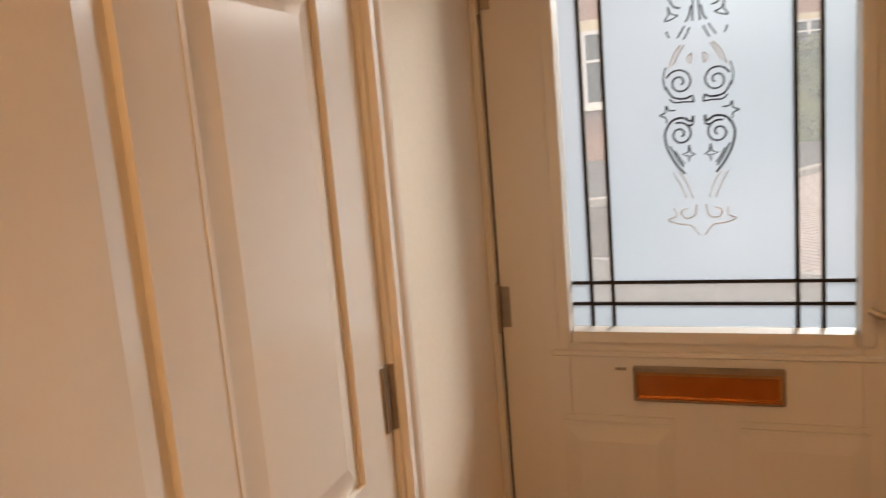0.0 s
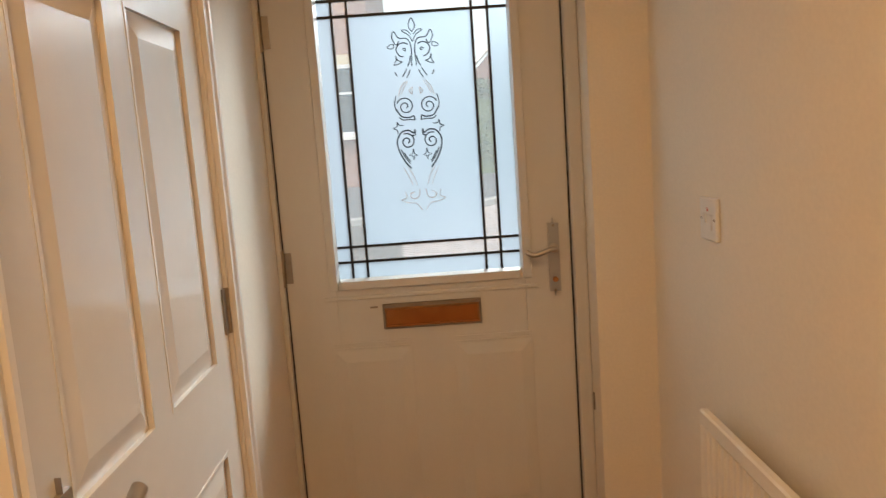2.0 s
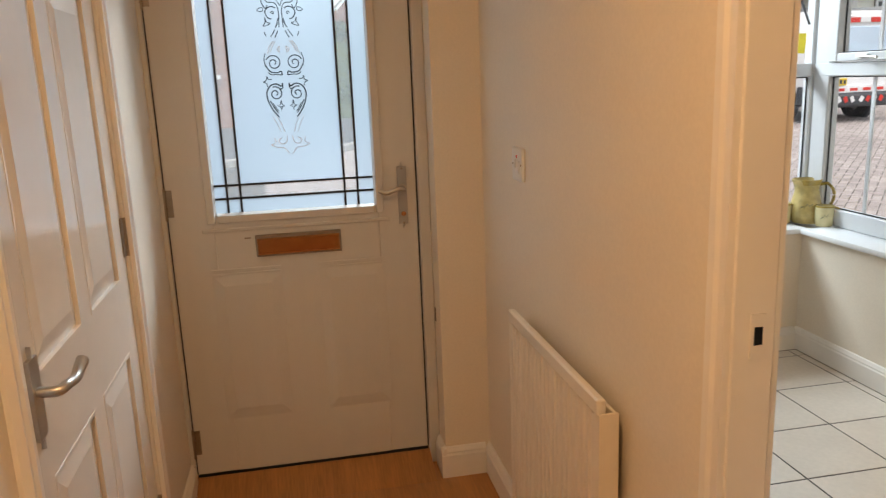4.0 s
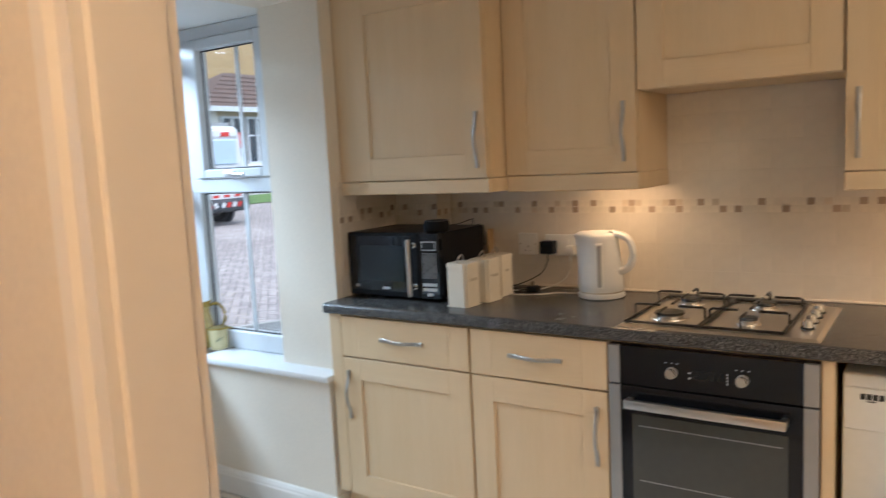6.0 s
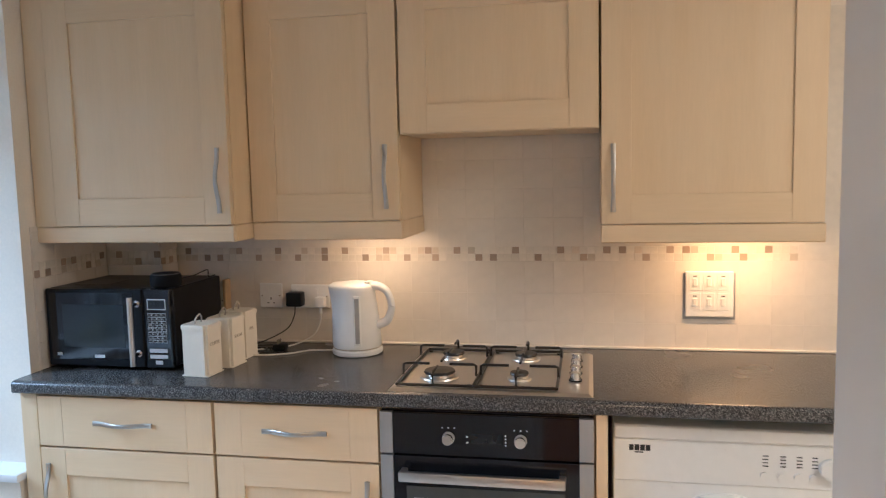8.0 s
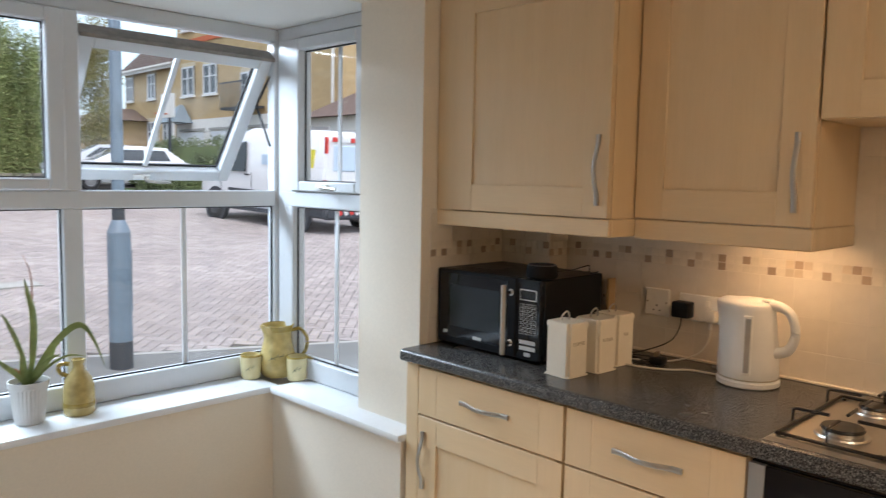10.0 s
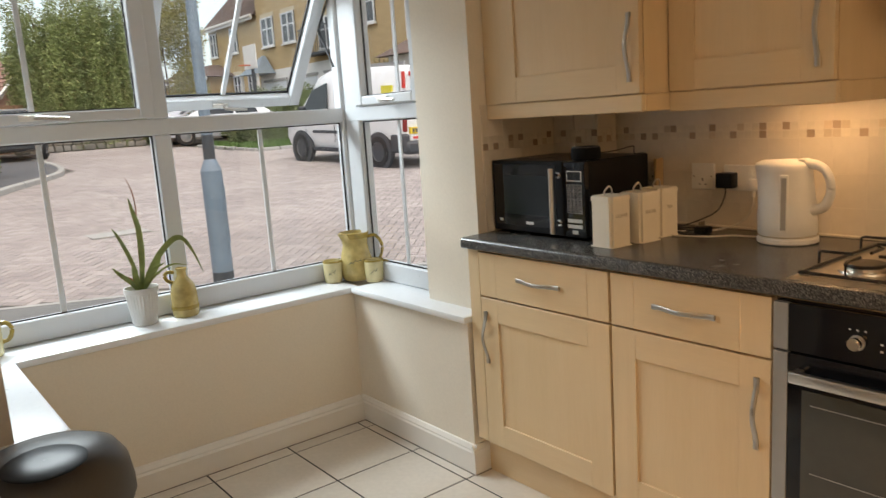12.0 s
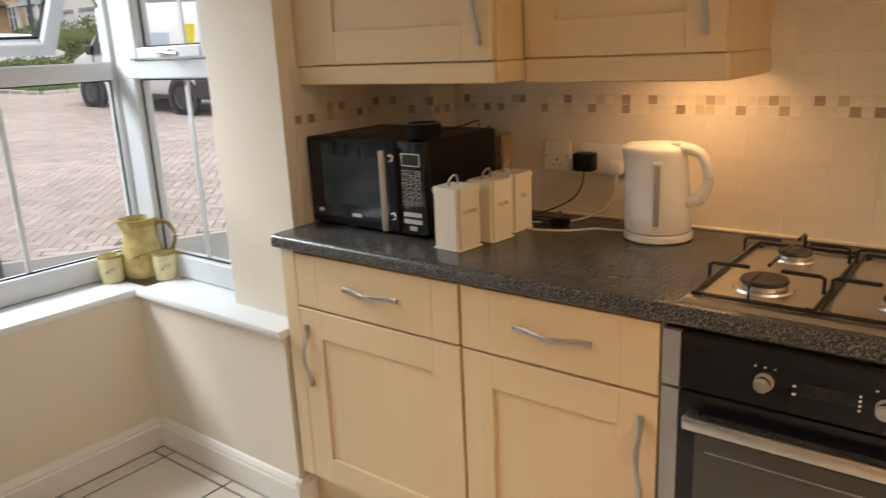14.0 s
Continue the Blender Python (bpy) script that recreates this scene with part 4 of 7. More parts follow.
def bow_handle(parent, x, y0, z0, y1, z1):
    """A flat strap handle from (y0, z0) to (y1, z1): blunt feet on the front, its middle bowed out to the west of x."""
    a, c = Vector((x, y0, z0)), Vector((x, y1, z1))
    d = c - a
    side = Vector((0, -d.z, d.y)).normalized()
    bm = bmesh.new()
    rows = []
    for i in range(25):
        s = i / 24
        lift = math.sin(math.pi * min(1.0, max(0.0, (s - 0.10) / 0.80))) ** 1.5
        p = a + d * s + Vector((-0.0065 - 0.0195 * lift, 0, 0))
        half = side * (0.0074 - 0.0012 * math.sin(math.pi * s))
        rows.append([bm.verts.new(p + half * u + Vector((-0.0022 * v, 0, 0))) for u, v in ((-1, -1), (-1, 0.4), (-0.7, 1), (0.7, 1), (1, 0.4), (1, -1))])
    for q, r in zip(rows, rows[1:]):
        for j in range(6):
            bm.faces.new((q[j], q[(j + 1) % 6], r[(j + 1) % 6], r[j]))
    bm.faces.new(rows[0]), bm.faces.new(list(reversed(rows[-1])))
    for s in (0.035, 0.965):
        p = a + d * s
        ln = d.normalized() * 0.0065
        q = [bm.verts.new(p + ln * u + side * (0.0055 * v) + Vector((o, 0, 0))) for o in (-0.007, 0.0) for u, v in ((-1, -1), (1, -1), (1, 1), (-1, 1))]
        for f in ((0, 1, 2, 3), (7, 6, 5, 4), (0, 4, 5, 1), (1, 5, 6, 2), (2, 6, 7, 3), (3, 7, 4, 0)):
            bm.faces.new([q[k] for k in f])
    bmesh.ops.recalc_face_normals(bm, faces=bm.faces)
    return part("handle", bm, "nickel", parent, "satin nickel bow handle", True)


def shaker(parent, x, y0, y1, z0, z1, st=0.085, name="door", rails=None, drawer=False):
    """A framed front facing west with its face at x: stiles, rails and a sunk panel."""
    th = 0.019
    rl = rails or st
    if drawer:
        d = part(name, box(x, x + th, y0 + st, y1 - st, z0, z1, 0.0009), "maple_h", parent)
    else:
        d = part(name, box(x + 0.007, x + 0.013, y0 + st - 0.002, y1 - st + 0.002, z0 + rl - 0.002, z1 - rl + 0.002), "maple", parent)
        for a, b2 in ((z0, z0 + rl), (z1 - rl, z1)):
            part("rail", box(x, x + th, y0 + st, y1 - st, a, b2, 0.0009), "maple_h", d)
    for a, b2 in ((y0, y0 + st), (y1 - st, y1)):
        part("stile", box(x, x + th, a, b2, z0, z1, 0.0009), "maple", d)
    return d


DX = 2.55  # face of the base fronts
PL = "pale maple laminate"


def base_unit(y0, y1, handle_at_far, label, filler=0.0):
    u = thing("base_cabinet", (2.85, (y0 + y1) / 2, FZ), label, "kitchen cabinet", "base cabinets under the worktop")
    part("carcass", box(DX + 0.021, XK - 0.01, y0, y1 + filler, 0.13, 0.866), "maple", u)
    if filler:
        part("filler", box(DX + 0.002, DX + 0.02, y1 + 0.002, y1 + filler, 0.135, 0.862, 0.001), "maple", u)
    dr = shaker(u, DX, y0 + 0.002, y1 - 0.002, 0.699, 0.856, 0.083, "drawer_front", drawer=True)
    my = (y0 + y1) / 2
    bow_handle(dr, DX, my - 0.098, 0.778, my + 0.098, 0.778)
    d = shaker(u, DX, y0 + 0.002, y1 - 0.002, 0.136, 0.692)
    hy = y1 - 0.029 if handle_at_far else y0 + 0.036
    bow_handle(d, DX, hy, 0.450, hy, 0.643)
    part("plinth", box(2.605, 2.62, y0, y1 + filler, FZ, 0.13), "maple_h", u)
    return u


base_unit(0.742, 1.328, True, "maple base cabinet with a drawer beside the bay", 0.058)
base_unit(0.235, 0.736, False, "maple base cabinet with a drawer beside the oven")
# oven in its housing
OY0, OY1 = -0.363, 0.231
hs = thing("oven_housing", (2.85, -0.066, FZ), "maple oven housing with a low front panel", "kitchen cabinet")
part("carcass", box(DX + 0.03, XK - 0.01, OY0 - 0.018, OY1 + 0.002, 0.13, 0.866), "maple", hs)
part("end_panel", box(DX - 0.002, DX + 0.03, OY0 - 0.034, OY0 - 0.004, FZ, 0.866, 0.001), "maple", hs)
part("low_panel", box(DX, DX + 0.019, OY0 + 0.002, OY1 - 0.002, 0.136, 0.250, 0.001), "maple_h", hs)
part("plinth", box(2.605, 2.62, OY0, OY1, FZ, 0.13), "maple_h", hs)
ov = thing("oven", (2.7, -0.066, 0.256), "black glass built-in oven with a steel bar handle", "oven")
OX0 = DX - 0.004
part("body", box(DX + 0.012, DX + 0.0295, OY0 + 0.003, OY1 - 0.003, 0.256, 0.852), "black", ov)
fa = part("control_panel", box(OX0, DX + 0.011, OY0 + 0.041, OY1 - 0.039, 0.732, 0.850, 0.001), "blackglass", ov, "black glass control panel")
for y0, y1 in ((OY0 + 0.002, OY0 + 0.040), (OY1 - 0.038, OY1 - 0.002)):
    part("trim", box(OX0 - 0.001, DX + 0.011, y0, y1, 0.732, 0.850, 0.001), "grey_trim", ov, "silver grey trim")
    part("trim", box(OX0 - 0.001, DX + 0.011, y0, y1, 0.258, 0.726, 0.001), "grey_trim", ov, "silver grey trim")
for y in (0.033, -0.166):
    k = part("knob", cyl((OX0 - 0.004, y, 0.783), 0.0175, 0.004, "x", 28), "grey_trim", fa, "silver control knob", True)
    bm = cyl((OX0 - 0.024, y, 0.783), 0.0145, 0.021, "x", 28, b=0.003)
    part("knob_cap", bm, "chrome", k, "", True)
part("display", box(OX0 - 0.0006, OX0, -0.118, -0.030, 0.770, 0.797), "led", fa)
for i in range(4):
    part("button", box(OX0 - 0.0012, OX0, -0.127, -0.123, 0.766 + 0.009 * i, 0.770 + 0.009 * i), "textwhite", fa)
for i in range(2):
    part("button", box(OX0 - 0.0012, OX0, -0.022, -0.016, 0.770 + 0.016 * i, 0.774 + 0.016 * i), "textwhite", fa)
for y in (0.050, 0.033, 0.016, -0.149, -0.166, -0.183):
    part("dial_mark", box(OX0 - 0.0010, OX0, y - 0.002, y + 0.002, 0.810, 0.813), "textwhite", fa)
od = part("oven_door", box(OX0, DX + 0.011, OY0 + 0.041, OY1 - 0.039, 0.258, 0.726, 0.001), "blackglass", ov, "black glass oven door")
part("door_window", box(OX0 - 0.0012, OX0, OY0 + 0.078, OY1 - 0.075, 0.310, 0.640), "ovenglass", od, "smoked grey window")
for z, y0, y1 in ((0.604, -0.27, 0.135), (0.43, -0.27, 0.135)):
    part("rack_line", box(OX0 - 0.0018, OX0 - 0.0012, y0, y1, z, z + 0.0022), "grey_trim", od)
part("handle_bar", box(OX0 - 0.048, OX0 - 0.030, -0.287, 0.168, 0.668, 0.696, 0.004, seg=2), "steel", od, "brushed steel bar handle", True)
for y in (-0.278, 0.159):
    part("handle_post", box(OX0 - 0.034, OX0, y - 0.009, y + 0.009, 0.671, 0.693, 0.002), "steel", od)
# worktop with a rolled front edge
prof = [(2.530, 0.872), (2.530, 0.893), (2.533, 0.900), (2.539, 0.9040), (2.548, 0.905), (XK - 0.001, 0.905), (XK - 0.001, 0.867), (2.535, 0.867)]
bm = bmesh.new()
ends = [[bm.verts.new((x, y, z)) for x, z in prof] for y in (-1.75, 1.397)]
for i in range(len(prof)):
    j = (i + 1) % len(prof)
    bm.faces.new((ends[0][i], ends[0][j], ends[1][j], ends[1][i]))
bm.faces.new(ends[0]), bm.faces.new(list(reversed(ends[1])))
bmesh.ops.recalc_face_normals(bm, faces=bm.faces)
solo("worktop", bm, "worktop", "dark grey speckled laminate worktop with a rolled edge", "worktop", smooth=True, at=(2.85, -0.1, 0.867))
structure("sealant_strip", box(XK - 0.016, XK - 0.0065, -1.75, 1.397, 0.9052, 0.9135, 0.002), "wtile", "cream sealant strip along the worktop", "trim")

# washing machine
WY0, WY1, WX = -1.005, -0.412, 2.585
wm = thing("washing_machine", (2.85, -0.708, FZ), "white front-loading washing machine under the worktop", "washing machine")
part("body", box(WX, XK - 0.03, WY0, WY1, 0.012, 0.829, 0.006, seg=2), "whitep", wm, "", True)
for y in (WY0 + 0.06, WY1 - 0.06):
    part("foot", cyl((WX + 0.06, y, FZ), 0.02, 0.03, "z", 12), "black", wm)
    part("foot", cyl((XK - 0.1, y, FZ), 0.02, 0.03, "z", 12), "black", wm)
part("lid", box(WX - 0.006, WX, WY0 + 0.002, WY1 - 0.002, 0.793, 0.828, 0.003), "whitep", wm)
cp = part("control_panel", box(WX - 0.004, WX + 0.0, WY0 + 0.002, WY1 - 0.002, 0.676, 0.789, 0.002), "whitep", wm)
for i in range(4):
    part("maker_mark", box(WX - 0.0052, WX - 0.0042, -0.465 - 0.0145 * i, -0.4535 - 0.0145 * i, 0.760, 0.776), "text", cp, "plain dark maker's mark")
part("maker_mark_line", box(WX - 0.0052, WX - 0.0042, -0.490, -0.468, 0.754, 0.757), "text", cp)
for i, y in enumerate((-0.795, -0.838, -0.878, -0.915)):
    part("button", cyl((WX - 0.009, y, 0.707), 0.010, 0.005, "x", 18), "whitep", cp, "", True)
    for k in range(4):
        part("mark", box(WX - 0.0050, WX - 0.0042, y - 0.010, y + 0.004, 0.732 + 0.009 * k, 0.7345 + 0.009 * k), "text", cp)
part("program_dial", cyl((WX - 0.022, -0.952, 0.735), 0.026, 0.018, "x", 28, b=0.003), "whitep", cp, "", True)
dc = Vector((WX, -0.698, 0.472))
dr = part("door_ring", lathe([(0.118, 0.0), (0.181, 0.0), (0.184, 0.014), (0.170, 0.030), (0.138, 0.034), (0.116, 0.020)], seg=44, close=False), "whitep", wm, "white porthole ring", True, False)
dr.matrix_basis = wm.matrix_basis.inverted() @ Matrix.Translation(dc) @ Matrix.Rotation(radians(-90), 4, "Y")
dg = part("porthole_glass", lathe([(0.001, 0.030), (0.06, 0.026), (0.10, 0.014), (0.124, 0.004)], seg=40, close=False), "blackglass", wm, "dark porthole glass", True, False)
dg.matrix_basis = dr.matrix_basis.copy()

# wall units


def wall_unit(x, y0, y1, z0, handle_y, label, pelmet=0.055, filler=0.0, side=0):
    u = thing("wall_cabinet", (XK, (y0 + y1) / 2, z0 - pelmet), label, "kitchen cabinet", "wall cabinets over the worktop")
    part("carcass", box(x + 0.021, XK - 0.01, y0, y1 + filler, z0, 2.085), "maple", u)
    d = shaker(u, x, y0 + 0.002, y1 - 0.002, z0 + 0.002, 2.083)
    if handle_y is not None:
        bow_handle(d, x, handle_y, z0 + 0.037, handle_y, z0 + 0.235)
    if filler:
        part("filler", box(x + 0.004, x + 0.0205, y1 + 0.001, y1 + filler, z0, 2.085), "maple", u)
    if pelmet:
        bm = box(x + 0.004, x + 0.022, y0 - 0.004, y1 + filler, z0 - pelmet, z0 - 0.001, 0.003)
        part("pelmet", bm, "maple_h", u)
        if side:
            part("side_pelmet", box(x + 0.023, XK - 0.01, y0 - 0.004, y0 + 0.014, z0 - pelmet, z0 - 0.001, 0.003), "maple", u)
    part("cornice", frustum((x - 0.002, XK - 0.01, y0 - 0.006, y1 + filler), (x - 0.03, XK - 0.01, y0 - 0.02, y1 + filler), 2.086, 2.13, "z"), "maple_h", u)
    return u


wall_unit(2.685, 0.716, 1.322, 1.368, 0.751, "deep maple wall cabinet beside the bay", 0.052, 0.074, 1)
wall_unit(2.818, 0.222, 0.712, 1.368, 0.264, "maple wall cabinet over the kettle", 0.058, 0, 1)
wall_unit(2.818, -0.380, 0.218, 1.632, None, "short maple cabinet over the hob", 0)
wall_unit(2.818, -0.995, -0.384, 1.350, -0.419, "maple wall cabinet over the washing machine", 0.055, 0, 0)
for y in (0.36, -0.80):
    uc = thing("under_cabinet_light", (2.99, y, 1.342 if y > 0 else 1.332), "slim white light under the wall cabinet", "light")
    part("housing", box(2.955, 3.025, y - 0.13, y + 0.13, 1.342 if y > 0 else 1.332, 1.367 if y > 0 else 1.349, 0.002), "whitep", uc)

# ---- gas hob ----
hob = thing("gas_hob", (2.81, -0.075, 0.9055), "four-burner steel gas hob with black pan supports", "hob")
HX0, HX1, HY0, HY1 = 2.560, 3.045, -0.360, 0.208
bm = frustum((HX0, HX1, HY0, HY1), (HX0 + 0.012, HX1 - 0.012, HY0 + 0.012, HY1 - 0.012), 0.9055, 0.9125, "z")
part("tray", bm, "steel", hob, "brushed steel hob plate")
HB = ((2.700, 0.085, 0.047), (2.935, 0.085, 0.036), (2.700, -0.150, 0.028), (2.935, -0.150, 0.036))
for x, y, r in HB:
    bn = part("burner", lathe([(r * 1.25, 0.9125), (r * 1.2, 0.917), (r * 0.9, 0.919), (r * 0.9, 0.925), (0.002, 0.925)], (x, y, 0), 28, close=False), "steel", hob, "steel burner ring", True)
    part("burner_cap", lathe([(r * 0.4, 0.925), (r * 0.95, 0.9255), (r, 0.929), (r * 0.93, 0.934), (0.002, 0.935)], (x, y, 0), 28, close=False), "iron", bn, "black burner cap", True)
GT = 0.952


def grate(y0, y1, cy):
    g = part("pan_support", tube([(2.590, y0, GT - 0.034), (3.020, y0, GT - 0.034), (3.020, y1, GT - 0.034), (2.590, y1, GT - 0.034), (2.590, y0, GT - 0.034)], 0.0045, 8), "iron", hob, "black enamelled wire pan support", True)
    for x in (2.700, 2.935):
        for sx, sy in ((1, 0), (-1, 0), (0, 1), (0, -1)):
            ex = x + sx * 0.105
            ey = cy + sy * (y1 - y0) / 2
            far = (min(max(ex, 2.590), 3.020), ey)
            pts = [(far[0], far[1], GT - 0.034), (far[0], far[1], GT - 0.004), (far[0] - sx * 0.008, far[1] - sy * 0.008, GT), (x + sx * 0.030, cy + sy * 0.030, GT)]
            if sx and 2.6 < far[0] < 3.0:
                pts = pts[2:]
            part("finger", tube(pts, 0.0042, 6), "iron", g, "", True)
    for x in (2.605, 3.005):
        for y in (y0 + 0.012, y1 - 0.012):
            part("foot", cyl((x, y, 0.9125), 0.006, GT - 0.034 - 0.9125, "z", 8), "iron", g)
    return g


grate(-0.030, 0.188, 0.085)
grate(-0.262, -0.038, -0.150)
for x in (2.70, 2.775, 2.85, 2.925):
    k = part("knob", cyl((x, -0.310, 0.9125), 0.019, 0.004, "z", 24), "black", hob)
    part("knob_cap", cyl((x, -0.310, 0.9165), 0.017, 0.02, "z", 24, r2=0.014, b=0.002), "chrome", k, "silver control knob", True)

# ---- microwave and what stands on it ----
mw = thing("microwave", (2.86, 1.165, 0.9055), "black microwave oven with a steel bar handle", "microwave")
MX0, MX1, MY0, MY1, MZ0, MZ1 = 2.690, 3.025, 0.943, 1.386, 0.916, 1.168
part("casing", box(MX0 + 0.022, MX1, MY0, MY1, MZ0, MZ1, 0.004), "black", mw)
md = part("door", box(MX0, MX0 + 0.0215, 1.038, MY1, MZ0, MZ1, 0.004), "black", mw)
part("door_glass", box(MX0 - 0.0015, MX0, 1.070, MY1 - 0.014, MZ0 + 0.022, MZ1 - 0.012, 0.0005), "blackglass", md, "glossy black door glass")
part("door_window", box(MX0 - 0.0025, MX0 - 0.0015, 1.105, MY1 - 0.062, MZ0 + 0.062, MZ1 - 0.050), "mwglass", md, "dark mesh window")
part("maker_plate", box(MX0 - 0.0028, MX0 - 0.0018, 1.180, 1.216, MZ0 + 0.029, MZ0 + 0.039), "textwhite", md, "plain pale maker's plate")
part("corner_mark", box(MX0 - 0.0024, MX0 - 0.0015, MY1 - 0.052, MY1 - 0.034, MZ0 + 0.034, MZ0 + 0.044), "textwhite", md)
hb = part("handle_bar", tube([(MX0 - 0.034, 1.060, MZ0 + 0.012), (MX0 - 0.034, 1.060, MZ1 - 0.022)], 0.0085, 14), "steel", md, "brushed steel bar handle", True)
for z in (MZ0 + 0.046, MZ1 - 0.046):
    part("handle_post", cyl((MX0 - 0.034, 1.056, z), 0.0065, 0.036, "x", 12), "chrome", hb, "", True)
    part("post_ring", cyl((MX0 - 0.004, 1.056, z), 0.011, 0.005, "x", 16), "chrome", hb, "", True)
mp = part("control_panel", box(MX0, MX0 + 0.0215, MY0, 1.035, MZ0, MZ1, 0.003), "blackglass", mw)
part("display_frame", box(MX0 - 0.0008, MX0, 0.957, 1.021, MZ1 - 0.065, MZ1 - 0.031), "textwhite", mp)
part("display", box(MX0 - 0.0014, MX0 - 0.0008, 0.960, 1.018, MZ1 - 0.062, MZ1 - 0.034), "led", mp)
for r in range(8):
    for c in range(4):
        y = 1.021 - c * 0.0165
        z = MZ1 - 0.076 - r * 0.0122
        part("key_edge", box(MX0 - 0.0008, MX0, y - 0.0140, y, z - 0.0090, z), "textwhite", mp)
        part("key", box(MX0 - 0.0012, MX0 - 0.0008, y - 0.0130, y - 0.001, z - 0.0080, z - 0.001), "led" if (r + c) % 3 else "text", mp)
for i, wd in enumerate((0.062, 0.062, 0.024)):
    z = MZ0 + 0.062 - i * 0.019
    part("key", box(MX0 - 0.0014, MX0, 0.989 - wd / 2, 0.989 + wd / 2, z - 0.012, z), "textwhite", mp)
for y in (MY0 + 0.05, MY1 - 0.05):
    for x in (MX0 + 0.05, MX1 - 0.05):
        part("foot", cyl((x, y, 0.9055), 0.013, 0.0115, "z", 12), "black", mw)
part("top_vents", box(2.78, 2.90, 1.22, 1.34, MZ1, MZ1 + 0.0012), "bin", mw)
sp = thing("smart_speaker", (2.752, 0.988, MZ1), "small round black speaker on the microwave", "speaker")
part("body", lathe([(0.040, 0), (0.0475, 0.004), (0.049, 0.012), (0.048, 0.036), (0.044, 0.043), (0.002, 0.044)], (2.752, 0.988, MZ1), 32, close=False), "mesh_black", sp, "", True)
part("top_ring", lathe([(0.040, 0.0436), (0.043, 0.0448), (0.046, 0.0420)], (2.752, 0.988, MZ1), 32, close=False), "bin", sp, "", True)
part("lead", tube(smooth_path([(2.79, 0.965, MZ1 + 0.02), (2.86, 0.952, MZ1 + 0.022), (2.94, 0.950, MZ1 + 0.030), (2.955, 0.950, MZ1 + 0.026), (2.958, 0.950, MZ1 + 0.004), (3.02, 0.96, MZ1 + 0.003)]), 0.002, 6), "cable_b", sp, "", True)

# ---- storage tins ----


def tin(at, word, label):
    """A square lidded tin standing at at, turned a little towards the room."""
    t = thing("storage_tin", (*at, 0.9055), label, "tin", "storage tins beside the microwave", -5)
    bm = box(-0.045, 0.045, -0.045, 0.045, 0, 0.148)
    es = [e for e in bm.edges if abs(e.verts[0].co.z - e.verts[1].co.z) > 0.1]
    bmesh.ops.bevel(bm, geom=es, offset=0.009, segments=4, affect="EDGES")
    part("body", bm, "creamtin", t, "", True, False)
    part("foot_rim", box(-0.0455, 0.0455, -0.0455, 0.0455, 0.0, 0.004, 0.001), "creamtin", t, "", False, False)
    bm = box(-0.0475, 0.0475, -0.0475, 0.0475, 0.145, 0.160)
    es = [e for e in bm.edges if abs(e.verts[0].co.z - e.verts[1].co.z) > 0.01]
    bmesh.ops.bevel(bm, geom=es, offset=0.010, segments=4, affect="EDGES")
    top = [e for e in bm.edges if min(v.co.z for v in e.verts) > 0.159]
    bmesh.ops.bevel(bm, geom=top, offset=0.003, segments=2, affect="EDGES")
    lid = part("lid", bm, "creamtin", t, "", True, False)
    pts = smooth_path([(-0.016, 0.010, 0.160), (-0.016, 0.008, 0.174), (0, 0.004, 0.187), (0.016, 0.008, 0.174), (0.016, 0.010, 0.160)])
    part("loop_handle", tube(pts, 0.0026, 8), "nickel", lid, "steel wire loop", True, False)
    mm = t.matrix_basis @ Matrix.Translation((0.0, -0.0455, 0.098)) @ Matrix.Rotation(radians(90), 4, "X")
    writing("word", word, 0.0150, "textgrey", t, mm)
    return t


tin((2.6845, 0.8360), "COFFEE", "cream enamel tin with a loop lid, marked coffee")
tin((2.800, 0.8135), "SUGAR", "cream enamel tin with a loop lid, marked sugar")
tin((2.9155, 0.8235), "TEA", "cream enamel tin with a loop lid, marked tea")

# ---- kettle ----
KX, KY = 3.005, 0.433
kt = thing("kettle", (KX, KY, 0.9055), "white plastic jug kettle with a grey water gauge", "kettle")
part("base", lathe([(0.080, 0), (0.086, 0.004), (0.086, 0.016), (0.080, 0.022), (0.002, 0.022)], (KX, KY, 0.9055), 36, close=False), "whitep", kt, "", True)
bm = lathe([(0.079, 0.022), (0.083, 0.03), (0.083, 0.06), (0.080, 0.11), (0.075, 0.17), (0.071, 0.215), (0.0715, 0.228), (0.066, 0.236), (0.050, 0.243), (0.002, 0.246)], (0, 0, 0), 40, close=False)
for v in bm.verts:  # the jug leans a little towards its spout
    v.co.y += 0.008 * v.co.z / 0.246
for v in bm.verts:  # a spout towards the wall's far end
    if v.co.z > 0.15 and v.co.y > 0.055:
        v.co.y += 0.020 * (v.co.z - 0.15) / 0.09
bm.transform(Matrix.Translation((KX, KY, 0.9055)))
part("jug", bm, "whitep", kt, "", True)
z0 = 0.9055
pts = smooth_path([(KX, KY - 0.030, z0 + 0.228), (KX, KY - 0.072, z0 + 0.232), (KX, KY - 0.106, z0 + 0.216), (KX, KY - 0.122, z0 + 0.180), (KX, KY - 0.122, z0 + 0.145), (KX, KY - 0.106, z0 + 0.112), (KX, KY - 0.072, z0 + 0.098)])
part("handle", tube(pts, 0.0155, 14, flat=0.85, taper=[1.25 - 0.35 * math.sin(math.pi * i / (len(pts) - 1)) for i in range(len(pts))]), "whitep", kt, "", True)
part("base_joint", lathe([(0.081, 0.0215), (0.0835, 0.0235), (0.081, 0.0255)], (KX, KY, z0), 36, close=False), "textgrey", kt)
bm = box(-0.003, 0.003, -0.009, 0.009, 0.045, 0.20, 0.0025)
